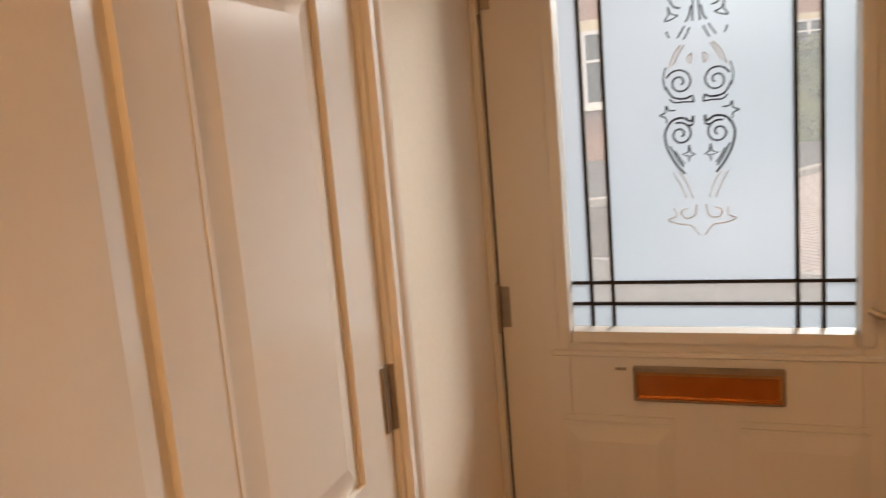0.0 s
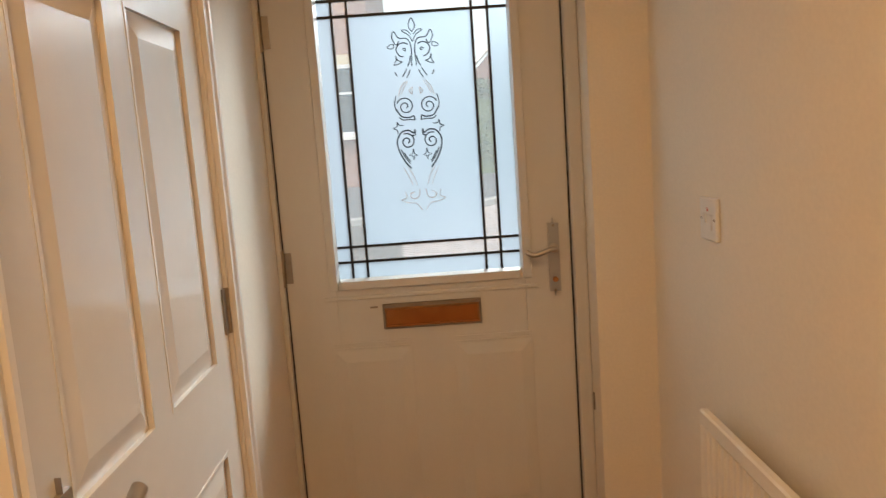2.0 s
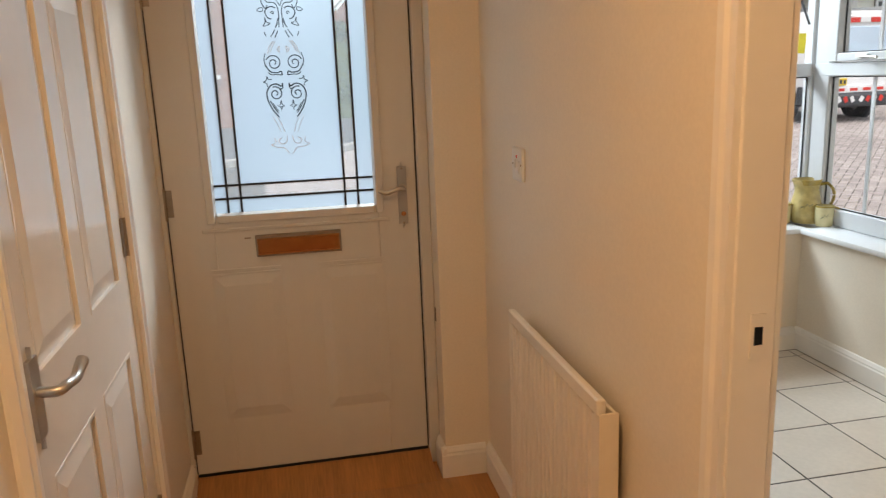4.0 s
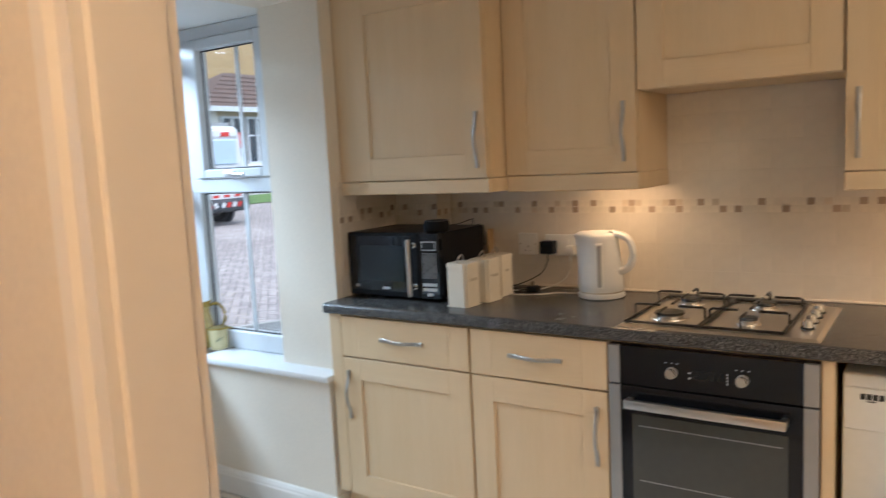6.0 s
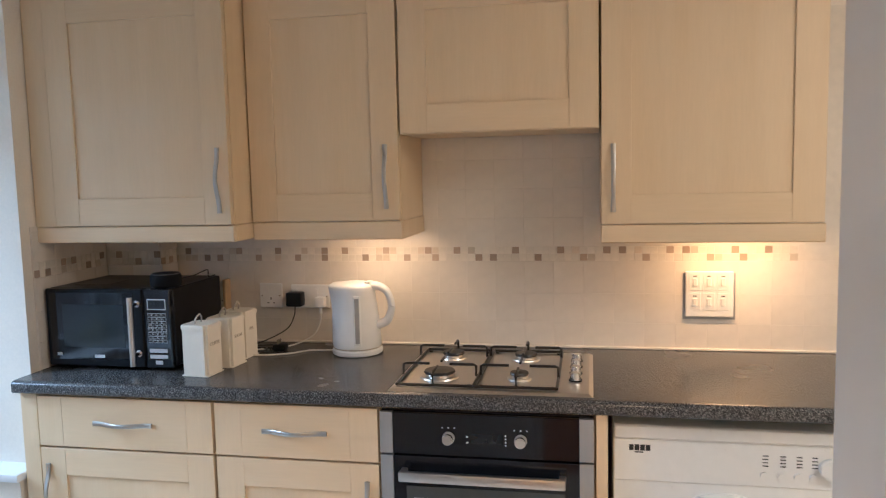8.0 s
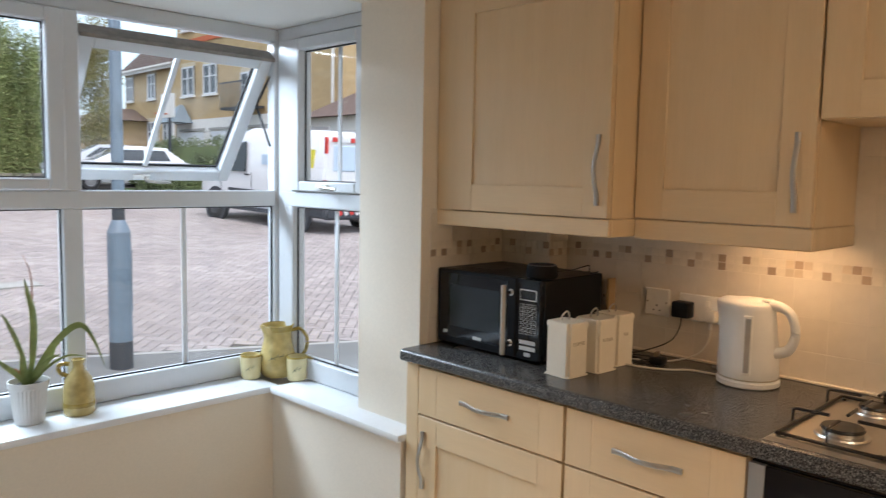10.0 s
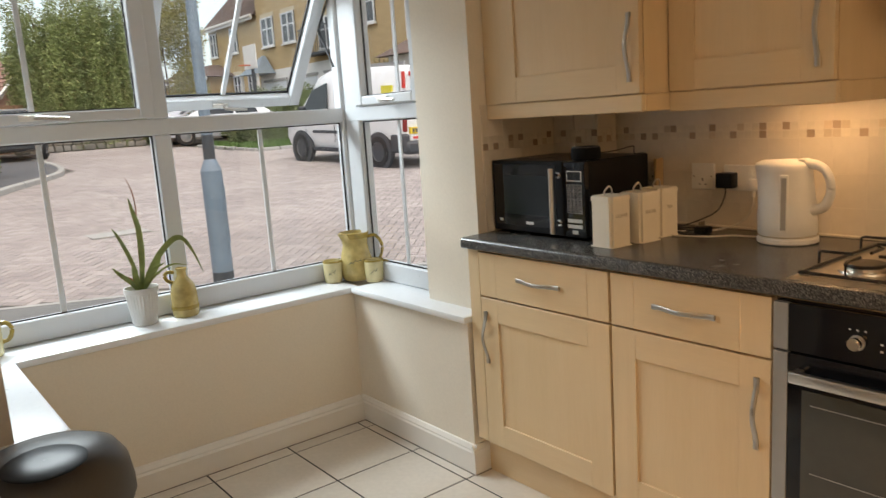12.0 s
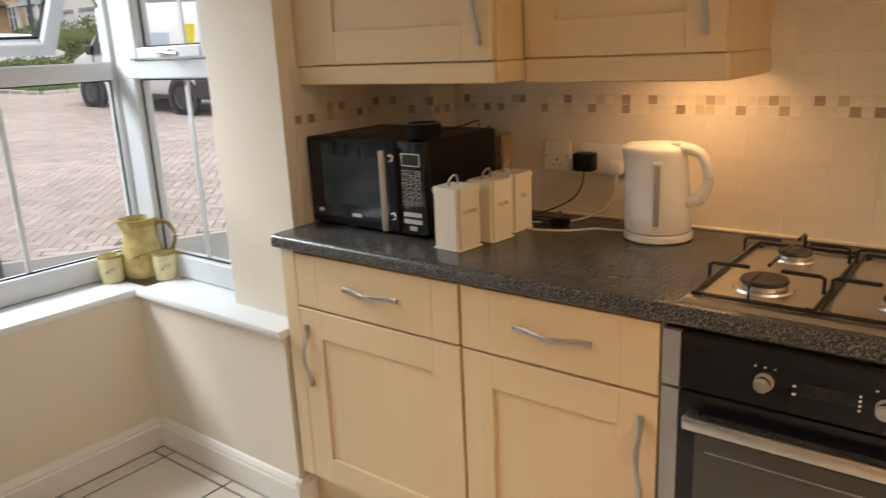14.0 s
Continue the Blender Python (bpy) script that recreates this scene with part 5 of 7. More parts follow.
bm.transform(Matrix.Translation((KX, KY, z0)) @ Matrix.Rotation(radians(18), 4, "Z") @ Matrix.Translation((-0.0838, 0, 0)) @ Matrix.Rotation(radians(2.5), 4, "Y"))
part("water_gauge", bm, "grey_trim", kt, "grey water gauge")
bm = box(-0.0035, 0.002, -0.013, 0.013, 0.038, 0.207, 0.003)
bm.transform(Matrix.Translation((KX, KY, z0)) @ Matrix.Rotation(radians(18), 4, "Z") @ Matrix.Translation((-0.0825, 0, 0)) @ Matrix.Rotation(radians(2.5), 4, "Y"))
part("gauge_surround", bm, "whitep", kt)
part("lid_button", box(KX - 0.02, KX + 0.02, KY - 0.055, KY - 0.035, z0 + 0.240, z0 + 0.248, 0.002), "whitep", kt)

# ---- sockets, plugs and leads ----


def socket(y0, y1, z0, z1, label, gangs=1):
    s = thing("wall_socket", (XK - 0.008, (y0 + y1) / 2, (z0 + z1) / 2), label, "socket", "sockets over the worktop")
    pl = part("plate", box(XK - 0.017, XK - 0.0075, y0, y1, z0, z1, 0.003), "whitep", s)
    for g in range(gangs):
        yc = y0 + (y1 - y0) * (g + 0.5) / gangs
        part("rocker", box(XK - 0.020, XK - 0.017, yc + 0.006, yc + 0.018, z1 - 0.036, z1 - 0.016, 0.001), "whitep", pl)
        for dy, dz, w2, h2 in ((0, 0.052, 0.002, 0.004), (-0.011, 0.036, 0.0032, 0.0017), (0.011, 0.036, 0.0032, 0.0017)):
            part("slot", box(XK - 0.0176, XK - 0.017, yc + dy - w2, yc + dy + w2, z0 + dz - 0.018 - h2, z0 + dz - 0.018 + h2), "text", pl)
    for y in (y0 + 0.010, y1 - 0.010):
        part("screw", cyl((XK - 0.0185, y, (z0 + z1) / 2), 0.0028, 0.002, "x", 10), "oldsteel", pl)
    return s


socket(0.757, 0.845, 1.034, 1.124, "white single wall socket over the worktop")
socket(0.575, 0.722, 1.034, 1.120, "white double wall socket with two plugs in it", 2)
socket(0.972, 1.040, 1.040, 1.130, "white wall socket behind the microwave")
solo("wooden_offcut", box(XK - 0.06, XK - 0.018, 0.958, 0.970, 0.9055, 1.142, 0.002), "wood_edge", "thin upright wooden offcut behind the tins", "offcut", at=(XK - 0.04, 0.964, 0.9055))
ad = thing("plug_adaptor", (XK - 0.04, 0.697, 1.045), "black plug-in power adaptor", "plug")
part("body", box(XK - 0.062, XK - 0.0175, 0.668, 0.726, 1.045, 1.096, 0.005, seg=2), "black", ad, "", True)
part("lead", tube(smooth_path([(XK - 0.045, 0.697, 1.046), (XK - 0.05, 0.700, 1.01), (XK - 0.06, 0.725, 0.965), (XK - 0.09, 0.79, 0.930), (XK - 0.13, 0.85, 0.912), (XK - 0.17, 0.86, 0.908), (XK - 0.19, 0.80, 0.908), (XK - 0.17, 0.72, 0.908),
      (XK - 0.13, 0.70, 0.912), (XK - 0.10, 0.76, 0.914), (XK - 0.13, 0.84, 0.914), (XK - 0.18, 0.84, 0.913), (XK - 0.18, 0.75, 0.912)]), 0.0022, 6), "cable_b", ad, "thin black lead", True)
lp = thing("loose_plug", (XK - 0.15, 0.715, 0.9055), "black three-pin plug lying on the worktop", "plug")
part("body", box(XK - 0.175, XK - 0.130, 0.69, 0.735, 0.9065, 0.932, 0.007, seg=2), "black", lp, "", True)
for dx, dz in ((0.0, 0.010), (-0.011, 0.0), (0.011, 0.0)):
    part("pin", box(XK - 0.155 + dx, XK - 0.149 + dx, 0.715, 0.720, 0.930, 0.947), "oldsteel", lp)
part("lead", tube(smooth_path([(XK - 0.15, 0.735, 0.915), (XK - 0.14, 0.80, 0.909), (XK - 0.17, 0.88, 0.909), (XK - 0.21, 0.86, 0.909), (XK - 0.20, 0.78, 0.910), (XK - 0.16, 0.76, 0.915), (XK - 0.14, 0.82, 0.913), (XK - 0.16, 0.90, 0.909), (XK - 0.11, 0.96, 0.909)]), 0.003, 6), "cable_b", lp, "thick black lead", True)
wp = thing("kettle_plug", (XK - 0.03, 0.603, 1.045), "white three-pin kettle plug in the socket", "plug")
part("body", box(XK - 0.045, XK - 0.0175, 0.586, 0.622, 1.040, 1.078, 0.006, seg=2), "whitep", wp, "", True)
part("strain_relief", cyl((XK - 0.034, 0.604, 1.018), 0.0055, 0.024, "z", 12), "whitep", wp, "", True)
part("lead", tube(smooth_path([(XK - 0.034, 0.604, 1.02), (XK - 0.04, 0.606, 0.985), (XK - 0.06, 0.63, 0.94), (XK - 0.10, 0.70, 0.912), (XK - 0.16, 0.80, 0.909), (XK - 0.22, 0.82, 0.909), (XK - 0.23, 0.74, 0.909), (XK - 0.20, 0.66, 0.909), (XK - 0.15, 0.61, 0.909), (XK - 0.14, 0.56, 0.909), (XK - 0.145, 0.515, 0.912)]), 0.003, 6), "cable_w", wp, "white flex", True)
s8 = thing("switch_panel", (XK - 0.008, -0.735, 1.095), "white six-switch panel over the worktop", "switch")
pl = part("plate", box(XK - 0.020, XK - 0.0075, -0.812, -0.660, 1.020, 1.172, 0.003), "whitep", s8)
for r in range(2):
    for c in range(3):
        y, z = -0.690 - 0.044 * c, 1.138 - 0.066 * r
        b2 = part("switch_module", box(XK - 0.0215, XK - 0.020, y - 0.019, y + 0.019, z - 0.029, z + 0.029, 0.001), "whitep", pl)
        part("rocker", box(XK - 0.0265, XK - 0.0215, y - 0.007, y + 0.007, z - 0.014, z + 0.012, 0.0015), "whitep", b2)
        part("mark", box(XK - 0.022, XK - 0.0215, y - 0.006, y + 0.006, z + 0.017, z + 0.020), "text", b2)
part("backing", box(XK - 0.0075, XK - 0.0065, -0.819, -0.653, 1.011, 1.165), "grey_trim", s8)

# ---- bay windows ----


def pane_in(win, lo, hi, axis, glass_at, bar=None):
    """A glass pane with a black gasket line and a thin white glazing bar. lo, hi: (across, z); axis: the way the pane faces."""
    def bx(a0, a1, d0, d1, z0, z1):
        return box(a0, a1, d0, d1, z0, z1) if axis == "y" else box(d0, d1, a0, a1, z0, z1)
    (a0, z0), (a1, z1) = lo, hi
    g = part("pane", bx(a0, a1, glass_at, glass_at + 0.004, z0, z1), "glass", win, "clear glass pane")
    g.visible_shadow = False
    k = 0.005
    for q in ((a0, a0 + k, z0, z1), (a1 - k, a1, z0, z1), (a0 + k, a1 - k, z0, z0 + k), (a0 + k, a1 - k, z1 - k, z1)):
        part("gasket", bx(q[0], q[1], glass_at - 0.006, glass_at - 0.0005, q[2], q[3]), "gasket", win)
    if bar is not None:
        part("glazing_bar", bx(bar - 0.0095, bar + 0.0095, glass_at + 0.0045, glass_at + 0.012, z0, z1), "upvc", win, "thin white glazing bar")


def espag(win, m):
    """A white window handle: base and lever, built along local x with z out of the window."""
    bm = box(-0.055, 0.02, -0.011, 0.011, 0, 0.012, 0.004, seg=2)
    bm.transform(m)
    h = part("handle_base", bm, "whitep", win, "white window handle", True)
    bm = tube(smooth_path([(0.0, 0, 0.012), (0.0, 0, 0.03), (0.012, 0, 0.036), (0.05, -0.004, 0.036), (0.105, -0.008, 0.033)]), 0.0075, 8)
    bm.transform(m)
    part("handle_lever", bm, "nickel", h, "", True)


UPY0, UPY1, GLY = 2.40, 2.465, 2.432
w1 = thing("window_front", (1.85, 2.43, SILL), "white uPVC bay window with one top sash open", "window")
tagged(w1, kind="structure")
fr = [(1.0, 2.69, SILL + 0.001, 0.695), (1.0, 2.69, 2.035, SOF - 0.001)]
for x0, x1, z0, z1 in fr:
    part("frame_rail", box(x0, x1, UPY0, UPY1, z0, z1, 0.004), "upvc", w1)
part("transom", box(1.0, 2.69, UPY0, UPY1, 1.338, 1.404, 0.005), "upvc", w1)
for x0, x1 in ((1.0, 1.06), (1.817, 1.884)):
    for z0, z1 in ((0.695, 1.338), (1.404, 2.035)):
        part("mullion", box(x0, x1, UPY0 + 0.001, UPY1, z0, z1, 0.004), "upvc", w1)
part("outer_sill", box(0.9, 2.86, UPY1, 2.60, SILL - 0.03, SILL + 0.02, 0.005), "upvc", w1)
pane_in(w1, (1.06, 0.695), (1.817, 1.338), "y", GLY, 1.406)
pane_in(w1, (1.884, 0.695), (2.686, 1.338), "y", GLY, 2.284)
# closed left top sash
for x0, x1, z0, z1 in ((1.062, 1.116, 1.406, 2.033), (1.772, 1.830, 1.406, 2.033), (1.116, 1.772, 1.406, 1.447), (1.116, 1.772, 1.985, 2.033)):
    part("sash_rail", box(x0, x1, UPY0 - 0.012, UPY1 - 0.01, z0, z1, 0.005), "upvc", w1)
pane_in(w1, (1.116, 1.447), (1.772, 1.985), "y", GLY, 1.402)
espag(w1, Matrix.Translation((1.40, UPY0 - 0.012, 1.428)) @ Matrix.Rotation(radians(90), 4, "X"))
# open top sash
TILTED = Matrix.Translation((0, 2.425, 1.968)) @ Matrix.Rotation(radians(37.5), 4, "X")
for x0, x1, z0, z1 in ((1.888, 1.945, -0.655, 0), (2.627, 2.684, -0.655, 0), (1.945, 2.627, -0.655, -0.600), (1.945, 2.627, -0.048, 0)):
    bm = box(x0, x1, -0.022, 0.030, z0, z1, 0.005)
    bm.transform(TILTED)
    part("open_sash_rail", bm, "upvc", w1, "white rail of the open sash")
for x0, x1, z0, z1 in ((1.9455, 1.954, -0.599, -0.049), (2.618, 2.6265, -0.599, -0.049), (1.954, 2.618, -0.599, -0.5905)):
    bm = box(x0, x1, 0.014, 0.0205, z0, z1)
    bm.transform(TILTED)
    part("gasket", bm, "gasket", w1)
bm = box(1.945, 2.627, 0.021, 0.025, -0.600, -0.048)
bm.transform(TILTED)
g = part("pane", bm, "glass", w1, "clear glass pane of the open sash")
g.visible_shadow = False
bm = box(2.277, 2.297, 0.008, 0.0205, -0.600, -0.048)
bm.transform(TILTED)
part("glazing_bar", bm, "upvc", w1, "thin white glazing bar")
bm = box(1.888, 2.684, -0.030, 0.034, 0.001, 0.016)
bm.transform(TILTED)
part("weathered_edge", bm, "dirtyrail", w1, "brown weathered top edge of the sash")
espag(w1, TILTED @ Matrix.Translation((2.28, -0.022, -0.628)) @ Matrix.Rotation(radians(90), 4, "X"))
for x in (1.887, 2.686):
    part("stay", tube([(x, 2.44, 1.895), (x, 2.556, 1.770)], 0.0058, 6), "lead", w1, "dark friction stay")
    part("stay", tube([(x, 2.562, 1.795), (x, 2.44, 1.597)], 0.0058, 6), "lead", w1, "dark friction stay")


def side_window(name, xa, xb, gx, inner, label):
    w2 = thing(name, ((xa + xb) / 2, 2.04, SILL), label, "window")
    tagged(w2, kind="structure")
    for z0, z1 in ((SILL + 0.001, 0.695), (2.035, SOF - 0.001)):
        part("frame_rail", box(xa, xb, 1.731, 2.40, z0, z1, 0.004), "upvc", w2)
    part("transom", box(xa, xb, 1.731, 2.40, 1.338, 1.404, 0.005), "upvc", w2)
    for y0, y1 in ((1.731, 1.80), (2.285, 2.399)):
        part("mullion", box(xa + 0.001, xb - 0.001, y0, y1, SILL + 0.002, SOF - 0.002, 0.006), "upvc", w2)
    s0, s1 = (xa - 0.012, xb - 0.01) if inner < 0 else (xa + 0.01, xb + 0.012)
    for y0, y1, z0, z1 in ((1.80, 1.85, 1.406, 2.033), (2.228, 2.283, 1.406, 2.033), (1.85, 2.228, 1.406, 1.447), (1.85, 2.228, 1.985, 2.033)):
        part("sash_rail", box(s0, s1, y0, y1, z0, z1, 0.005), "upvc", w2)
    pane_in(w2, (1.85, 1.447), (2.228, 1.985), "x", gx, 2.005)
    pane_in(w2, (1.80, 0.695), (2.283, 1.338), "x", gx, 2.02)
    rot = Matrix.Rotation(radians(-90 if inner < 0 else 90), 4, "Z") @ Matrix.Rotation(radians(90), 4, "X")
    espag(w2, Matrix.Translation((s0 if inner < 0 else s1, 2.035, 1.428)) @ rot)
    return w2


side_window("window_side", 2.700, 2.765, 2.728, -1, "white uPVC side window of the bay")
side_window("window_far_side", 0.935, 1.0, 0.965, 1, "white uPVC side window of the bay")
part("corner_post", box(2.688, 2.766, 2.401, 2.467, SILL, SOF - 0.001, 0.008), "upvc", w1)
part("corner_post", box(0.934, 1.0, 2.401, 2.467, SILL, SOF - 0.001, 0.008), "upvc", w1)

# ---- things on the window board ----
SZ = SILL + 0.0005
pt = thing("potted_plant", (1.668, 2.335, SZ), "strap-leaved plant in a pale ribbed pot", "plant")
bm = bmesh.new()
seg = 56
rings = []
for r, z, rib in ((0.044, 0, 0), (0.046, 0.004, 0.4), (0.058, 0.120, 1), (0.059, 0.126, 0), (0.064, 0.128, 0), (0.0645, 0.148, 0), (0.061, 0.148, 0), (0.058, 0.130, 0)):
    rings.append([bm.verts.new((1.668 + (r + rib * 0.0016 * (-1) ** (i % 2)) * math.cos(2 * math.pi * i / seg), 2.335 + (r + rib * 0.0016 * (-1) ** (i % 2)) * math.sin(2 * math.pi * i / seg), SZ + z)) for i in range(seg)])
for a, b2 in zip(rings, rings[1:]):
    for i in range(seg):
        bm.faces.new((a[i], a[(i + 1) % seg], b2[(i + 1) % seg], b2[i]))
bm.faces.new(list(reversed(rings[0])))
part("pot", bm, "pot", pt, "ribbed pale grey pot")
part("soil", lathe([(0.058, 0.128), (0.04, 0.132), (0.001, 0.134)], (1.668, 2.335, SZ), 24, close=False), "soil", pt)


def strap_leaf(parent, pts, w, material="leafpot"):
    """A channelled strap leaf along pts, widest near its middle."""
    p = smooth_path(pts, 5)
    bm = bmesh.new()
    rows = []
    n = len(p) - 1
    for i, q in enumerate(p):
        d = (p[min(i + 1, n)] - p[max(i - 1, 0)]).normalized()
        s = d.cross(Vector((0.3, -1, 0.2))).normalized()
        u = s.cross(d)
        k = w * min(1.0, 0.55 + 1.2 * i / n) * (1 - (i / n) ** 3) + 0.0006
        rows.append([bm.verts.new(q - s * k), bm.verts.new(q + u * k * 0.35), bm.verts.new(q + s * k), bm.verts.new(q + u * (k * 0.35 - 0.0012))])
    for a, b2 in zip(rows, rows[1:]):
        for j in range(4):
            bm.faces.new((a[j], a[(j + 1) % 4], b2[(j + 1) % 4], b2[j]))
    bmesh.ops.recalc_face_normals(bm, faces=bm.faces)
    part("leaf", bm, material, parent, "", True)


strap_leaf(pt, [(1.668, 2.335, 0.74), (1.685, 2.33, 0.86), (1.685, 2.32, 0.98), (1.668, 2.31, 1.06), (1.655, 2.30, 1.115)], 0.014)
strap_leaf(pt, [(1.665, 2.335, 0.74), (1.655, 2.33, 0.83), (1.625, 2.32, 0.92), (1.600, 2.31, 0.975), (1.582, 2.30, 1.005)], 0.009)
strap_leaf(pt, [(1.672, 2.335, 0.74), (1.70, 2.33, 0.80), (1.745, 2.32, 0.87), (1.80, 2.31, 0.925), (1.84, 2.30, 0.93), (1.875, 2.29, 0.87), (1.905, 2.285, 0.78)], 0.013)
strap_leaf(pt, [(1.672, 2.338, 0.74), (1.71, 2.34, 0.79), (1.75, 2.35, 0.845), (1.77, 2.36, 0.885)], 0.017)
strap_leaf(pt, [(1.674, 2.33, 0.74), (1.73, 2.32, 0.80), (1.79, 2.31, 0.83), (1.85, 2.30, 0.82)], 0.004)
strap_leaf(pt, [(1.660, 2.330, 0.74), (1.625, 2.31, 0.79), (1.585, 2.295, 0.83), (1.56, 2.285, 0.86)], 0.010)
strap_leaf(pt, [(1.670, 2.325, 0.74), (1.69, 2.30, 0.79), (1.715, 2.28, 0.83), (1.75, 2.265, 0.85)], 0.009)
strap_leaf(pt, [(1.664, 2.332, 0.74), (1.648, 2.32, 0.80), (1.640, 2.31, 0.86)], 0.012)
strap_leaf(pt, [(1.660, 2.335, 0.74), (1.64, 2.33, 0.79), (1.60, 2.325, 0.815), (1.572, 2.32, 0.845)], 0.006, "leafdry")
strap_leaf(pt, [(1.674, 2.34, 0.74), (1.68, 2.34, 0.90), (1.69, 2.34, 1.05), (1.685, 2.34, 1.13), (1.665, 2.34, 1.19)], 0.0028, "leafdry")


def handled(name, at, prof, material, label, category, hang, group="", sprig=True, rim=None):
    """A turned pot with a loop handle towards the angle hang (degrees)."""
    t = thing(name, (*at, SZ), label, category, group)
    bm = lathe(prof, (*at, SZ), 32, close=False)
    if name == "jug":  # a pinched pouring lip opposite the handle
        for v in bm.verts:
            k = max(0.0, (v.co.z - SZ - 0.17) / 0.05)
            if v.co.x < at[0] - 0.02 and k:
                v.co.x -= 0.016 * k
                v.co.y += (at[1] - v.co.y) * 0.35 * k
    part("body", bm, material, t, "", True)
    top, r = max(z for _, z in prof), max(r for r, _ in prof)
    c, s = math.cos(radians(hang)), math.sin(radians(hang))

    def rim_pt(d, z):
        return (at[0] + c * d, at[1] + s * d, SZ + z)
    z1, z0 = top * 0.88, top * 0.36
    if "bottle" in name:
        z1, z0, r = 0.180, 0.138, 0.040
    pts = smooth_path([rim_pt(r * 0.72, z1), rim_pt(r * 1.25, z1 * 1.02), rim_pt(r * 1.62, (z1 + z0) / 2 + 0.012), rim_pt(r * 1.4, z0 + 0.01), rim_pt(r * 0.86, z0)])
    part("handle", tube(pts, 0.0055 if top < 0.12 else 0.0075, 8), "stonedk", t, "olive glazed loop handle", True)
    if sprig:
        rr = r * (0.985 if name == "jug" else 0.97)
        zc = top * (0.42 if name == "jug" else 0.5)

        def on(a2, z):
            return (at[0] + rr * math.cos(radians(a2)), at[1] + rr * math.sin(radians(a2)), SZ + z)
        sp = part("sprig", tube([on(212 + 9 * i, zc - 0.012 + 0.009 * i - 0.0012 * i * i) for i in range(6)], 0.0009, 4), "brush", t, "painted green leaf sprig")
        for i in range(5):
            a2, up = 216 + 9 * i, 0.007 * (-1) ** i
            zz = zc - 0.008 + 0.008 * i - 0.0012 * i * i
            part("painted_leaf", tube([on(a2, zz), on(a2 + 2, zz + up * 0.6), on(a2 + 5, zz + up * 1.2)], 0.0022, 4, flat=0.5), "brush", sp)
    if rim:
        part("glaze_band", lathe(rim, (*at, SZ), 32, close=False), "stonedk", t, "olive glaze band", True)
    return t


handled("jug", (2.645, 2.318), [(0.002, 0.0), (0.060, 0.0), (0.070, 0.012), (0.078, 0.045), (0.076, 0.085), (0.064, 0.135), (0.057, 0.165), (0.060, 0.195), (0.068, 0.222), (0.064, 0.222), (0.054, 0.18), (0.06, 0.12)],
        "stonew", "olive-yellow glazed stoneware jug on the window board", "jug", -32, rim=[(0.0605, 0.196), (0.0688, 0.2225), (0.0645, 0.2235)])
MUG = [(1.07 * r, z) for r, z in ((0.002, 0.0), (0.034, 0.0), (0.038, 0.006), (0.040, 0.05), (0.041, 0.096), (0.0405, 0.102), (0.037, 0.101), (0.035, 0.05), (0.03, 0.02))]
BAND = [(0.0438, 0.094), (0.0445, 0.1025), (0.0397, 0.1025)]
handled("mug", (2.535, 2.352), MUG, "mugcream", "cream mug with a painted sprig on the window board", "mug", -36, "glazed mugs", rim=BAND)
handled("mug", (2.668, 2.205), MUG, "mugcream", "cream mug with a painted sprig beside the jug", "mug", -32, "glazed mugs", rim=BAND)
handled("mug", (1.128, 2.335), [(r * 1.15, z * 1.25) for r, z in MUG], "mugcream", "larger cream mug with a painted sprig at the sill's end", "mug", -10, "glazed mugs", rim=[(r * 1.15, z * 1.25) for r, z in BAND])
bt = handled("stoneware_bottle", (1.830, 2.330), [(r * 1.02, z) for r, z in ((0.002, 0.0), (0.046, 0.0), (0.051, 0.008), (0.052, 0.035), (0.050, 0.10), (0.043, 0.128), (0.024, 0.155), (0.018, 0.168), (0.019, 0.185), (0.023, 0.197), (0.018, 0.198), (0.012, 0.17))],
             "stonew", "small olive glazed bottle with a loop handle", "bottle", 155, rim=[(0.0528, 0.03), (0.0542, 0.032), (0.0540, 0.044), (0.0526, 0.046)])

# ---- bin and board in the corner ----
bn = thing("waste_bin", (1.085, 1.19, FZ), "grey-black plastic waste bin with a domed swing lid", "bin")
SX, SY = 1.15, 0.95


def oval(prof, name, label):
    bm = lathe(prof, (0, 0, 0), 44, close=False)
    bm.transform(Matrix.Translation((1.085, 1.19, FZ)) @ Matrix.Diagonal((SX, SY, 1, 1)))
    return part(name, bm, "bin", bn, label, True)


oval([(0.002, 0), (0.125, 0), (0.13, 0.01), (0.152, 0.50), (0.157, 0.505), (0.157, 0.52), (0.148, 0.52)], "body", "")
lid = oval([(0.150, 0.521), (0.163, 0.522), (0.163, 0.55), (0.155, 0.61), (0.134, 0.648), (0.095, 0.668), (0.03, 0.675), (0.002, 0.676)], "lid", "domed lid")
bm = lathe([(0.002, 0.677), (0.03, 0.676), (0.078, 0.6735), (0.084, 0.6700)], (0, 0, 0), 36, close=False)
bm.transform(Matrix.Translation((1.07, 1.16, FZ + 0.0015)) @ Matrix.Rotation(radians(6), 4, "X") @ Matrix.Translation((0, 0, 0.005)) @ Matrix.Diagonal((1.05, 0.95, 1, 1)))
part("flap", bm, "black", lid, "darker swing flap", True)
pts = [(1.085 + 0.063 * SX + 0.02 * math.sin(a * 0.5), 1.19 - 0.145 * SY * math.cos(a), FZ + 0.55 + 0.118 * math.sin(a)) for a in [math.pi * i / 16 for i in range(17)]]
part("seam", tube(pts, 0.0022, 5), "black", lid)
solo("board", box(0.948, 0.966, 0.86, 1.16, FZ, 0.675, 0.002), "gloss", "thin white board standing beside the bin", "board", at=(0.957, 1.0, FZ))

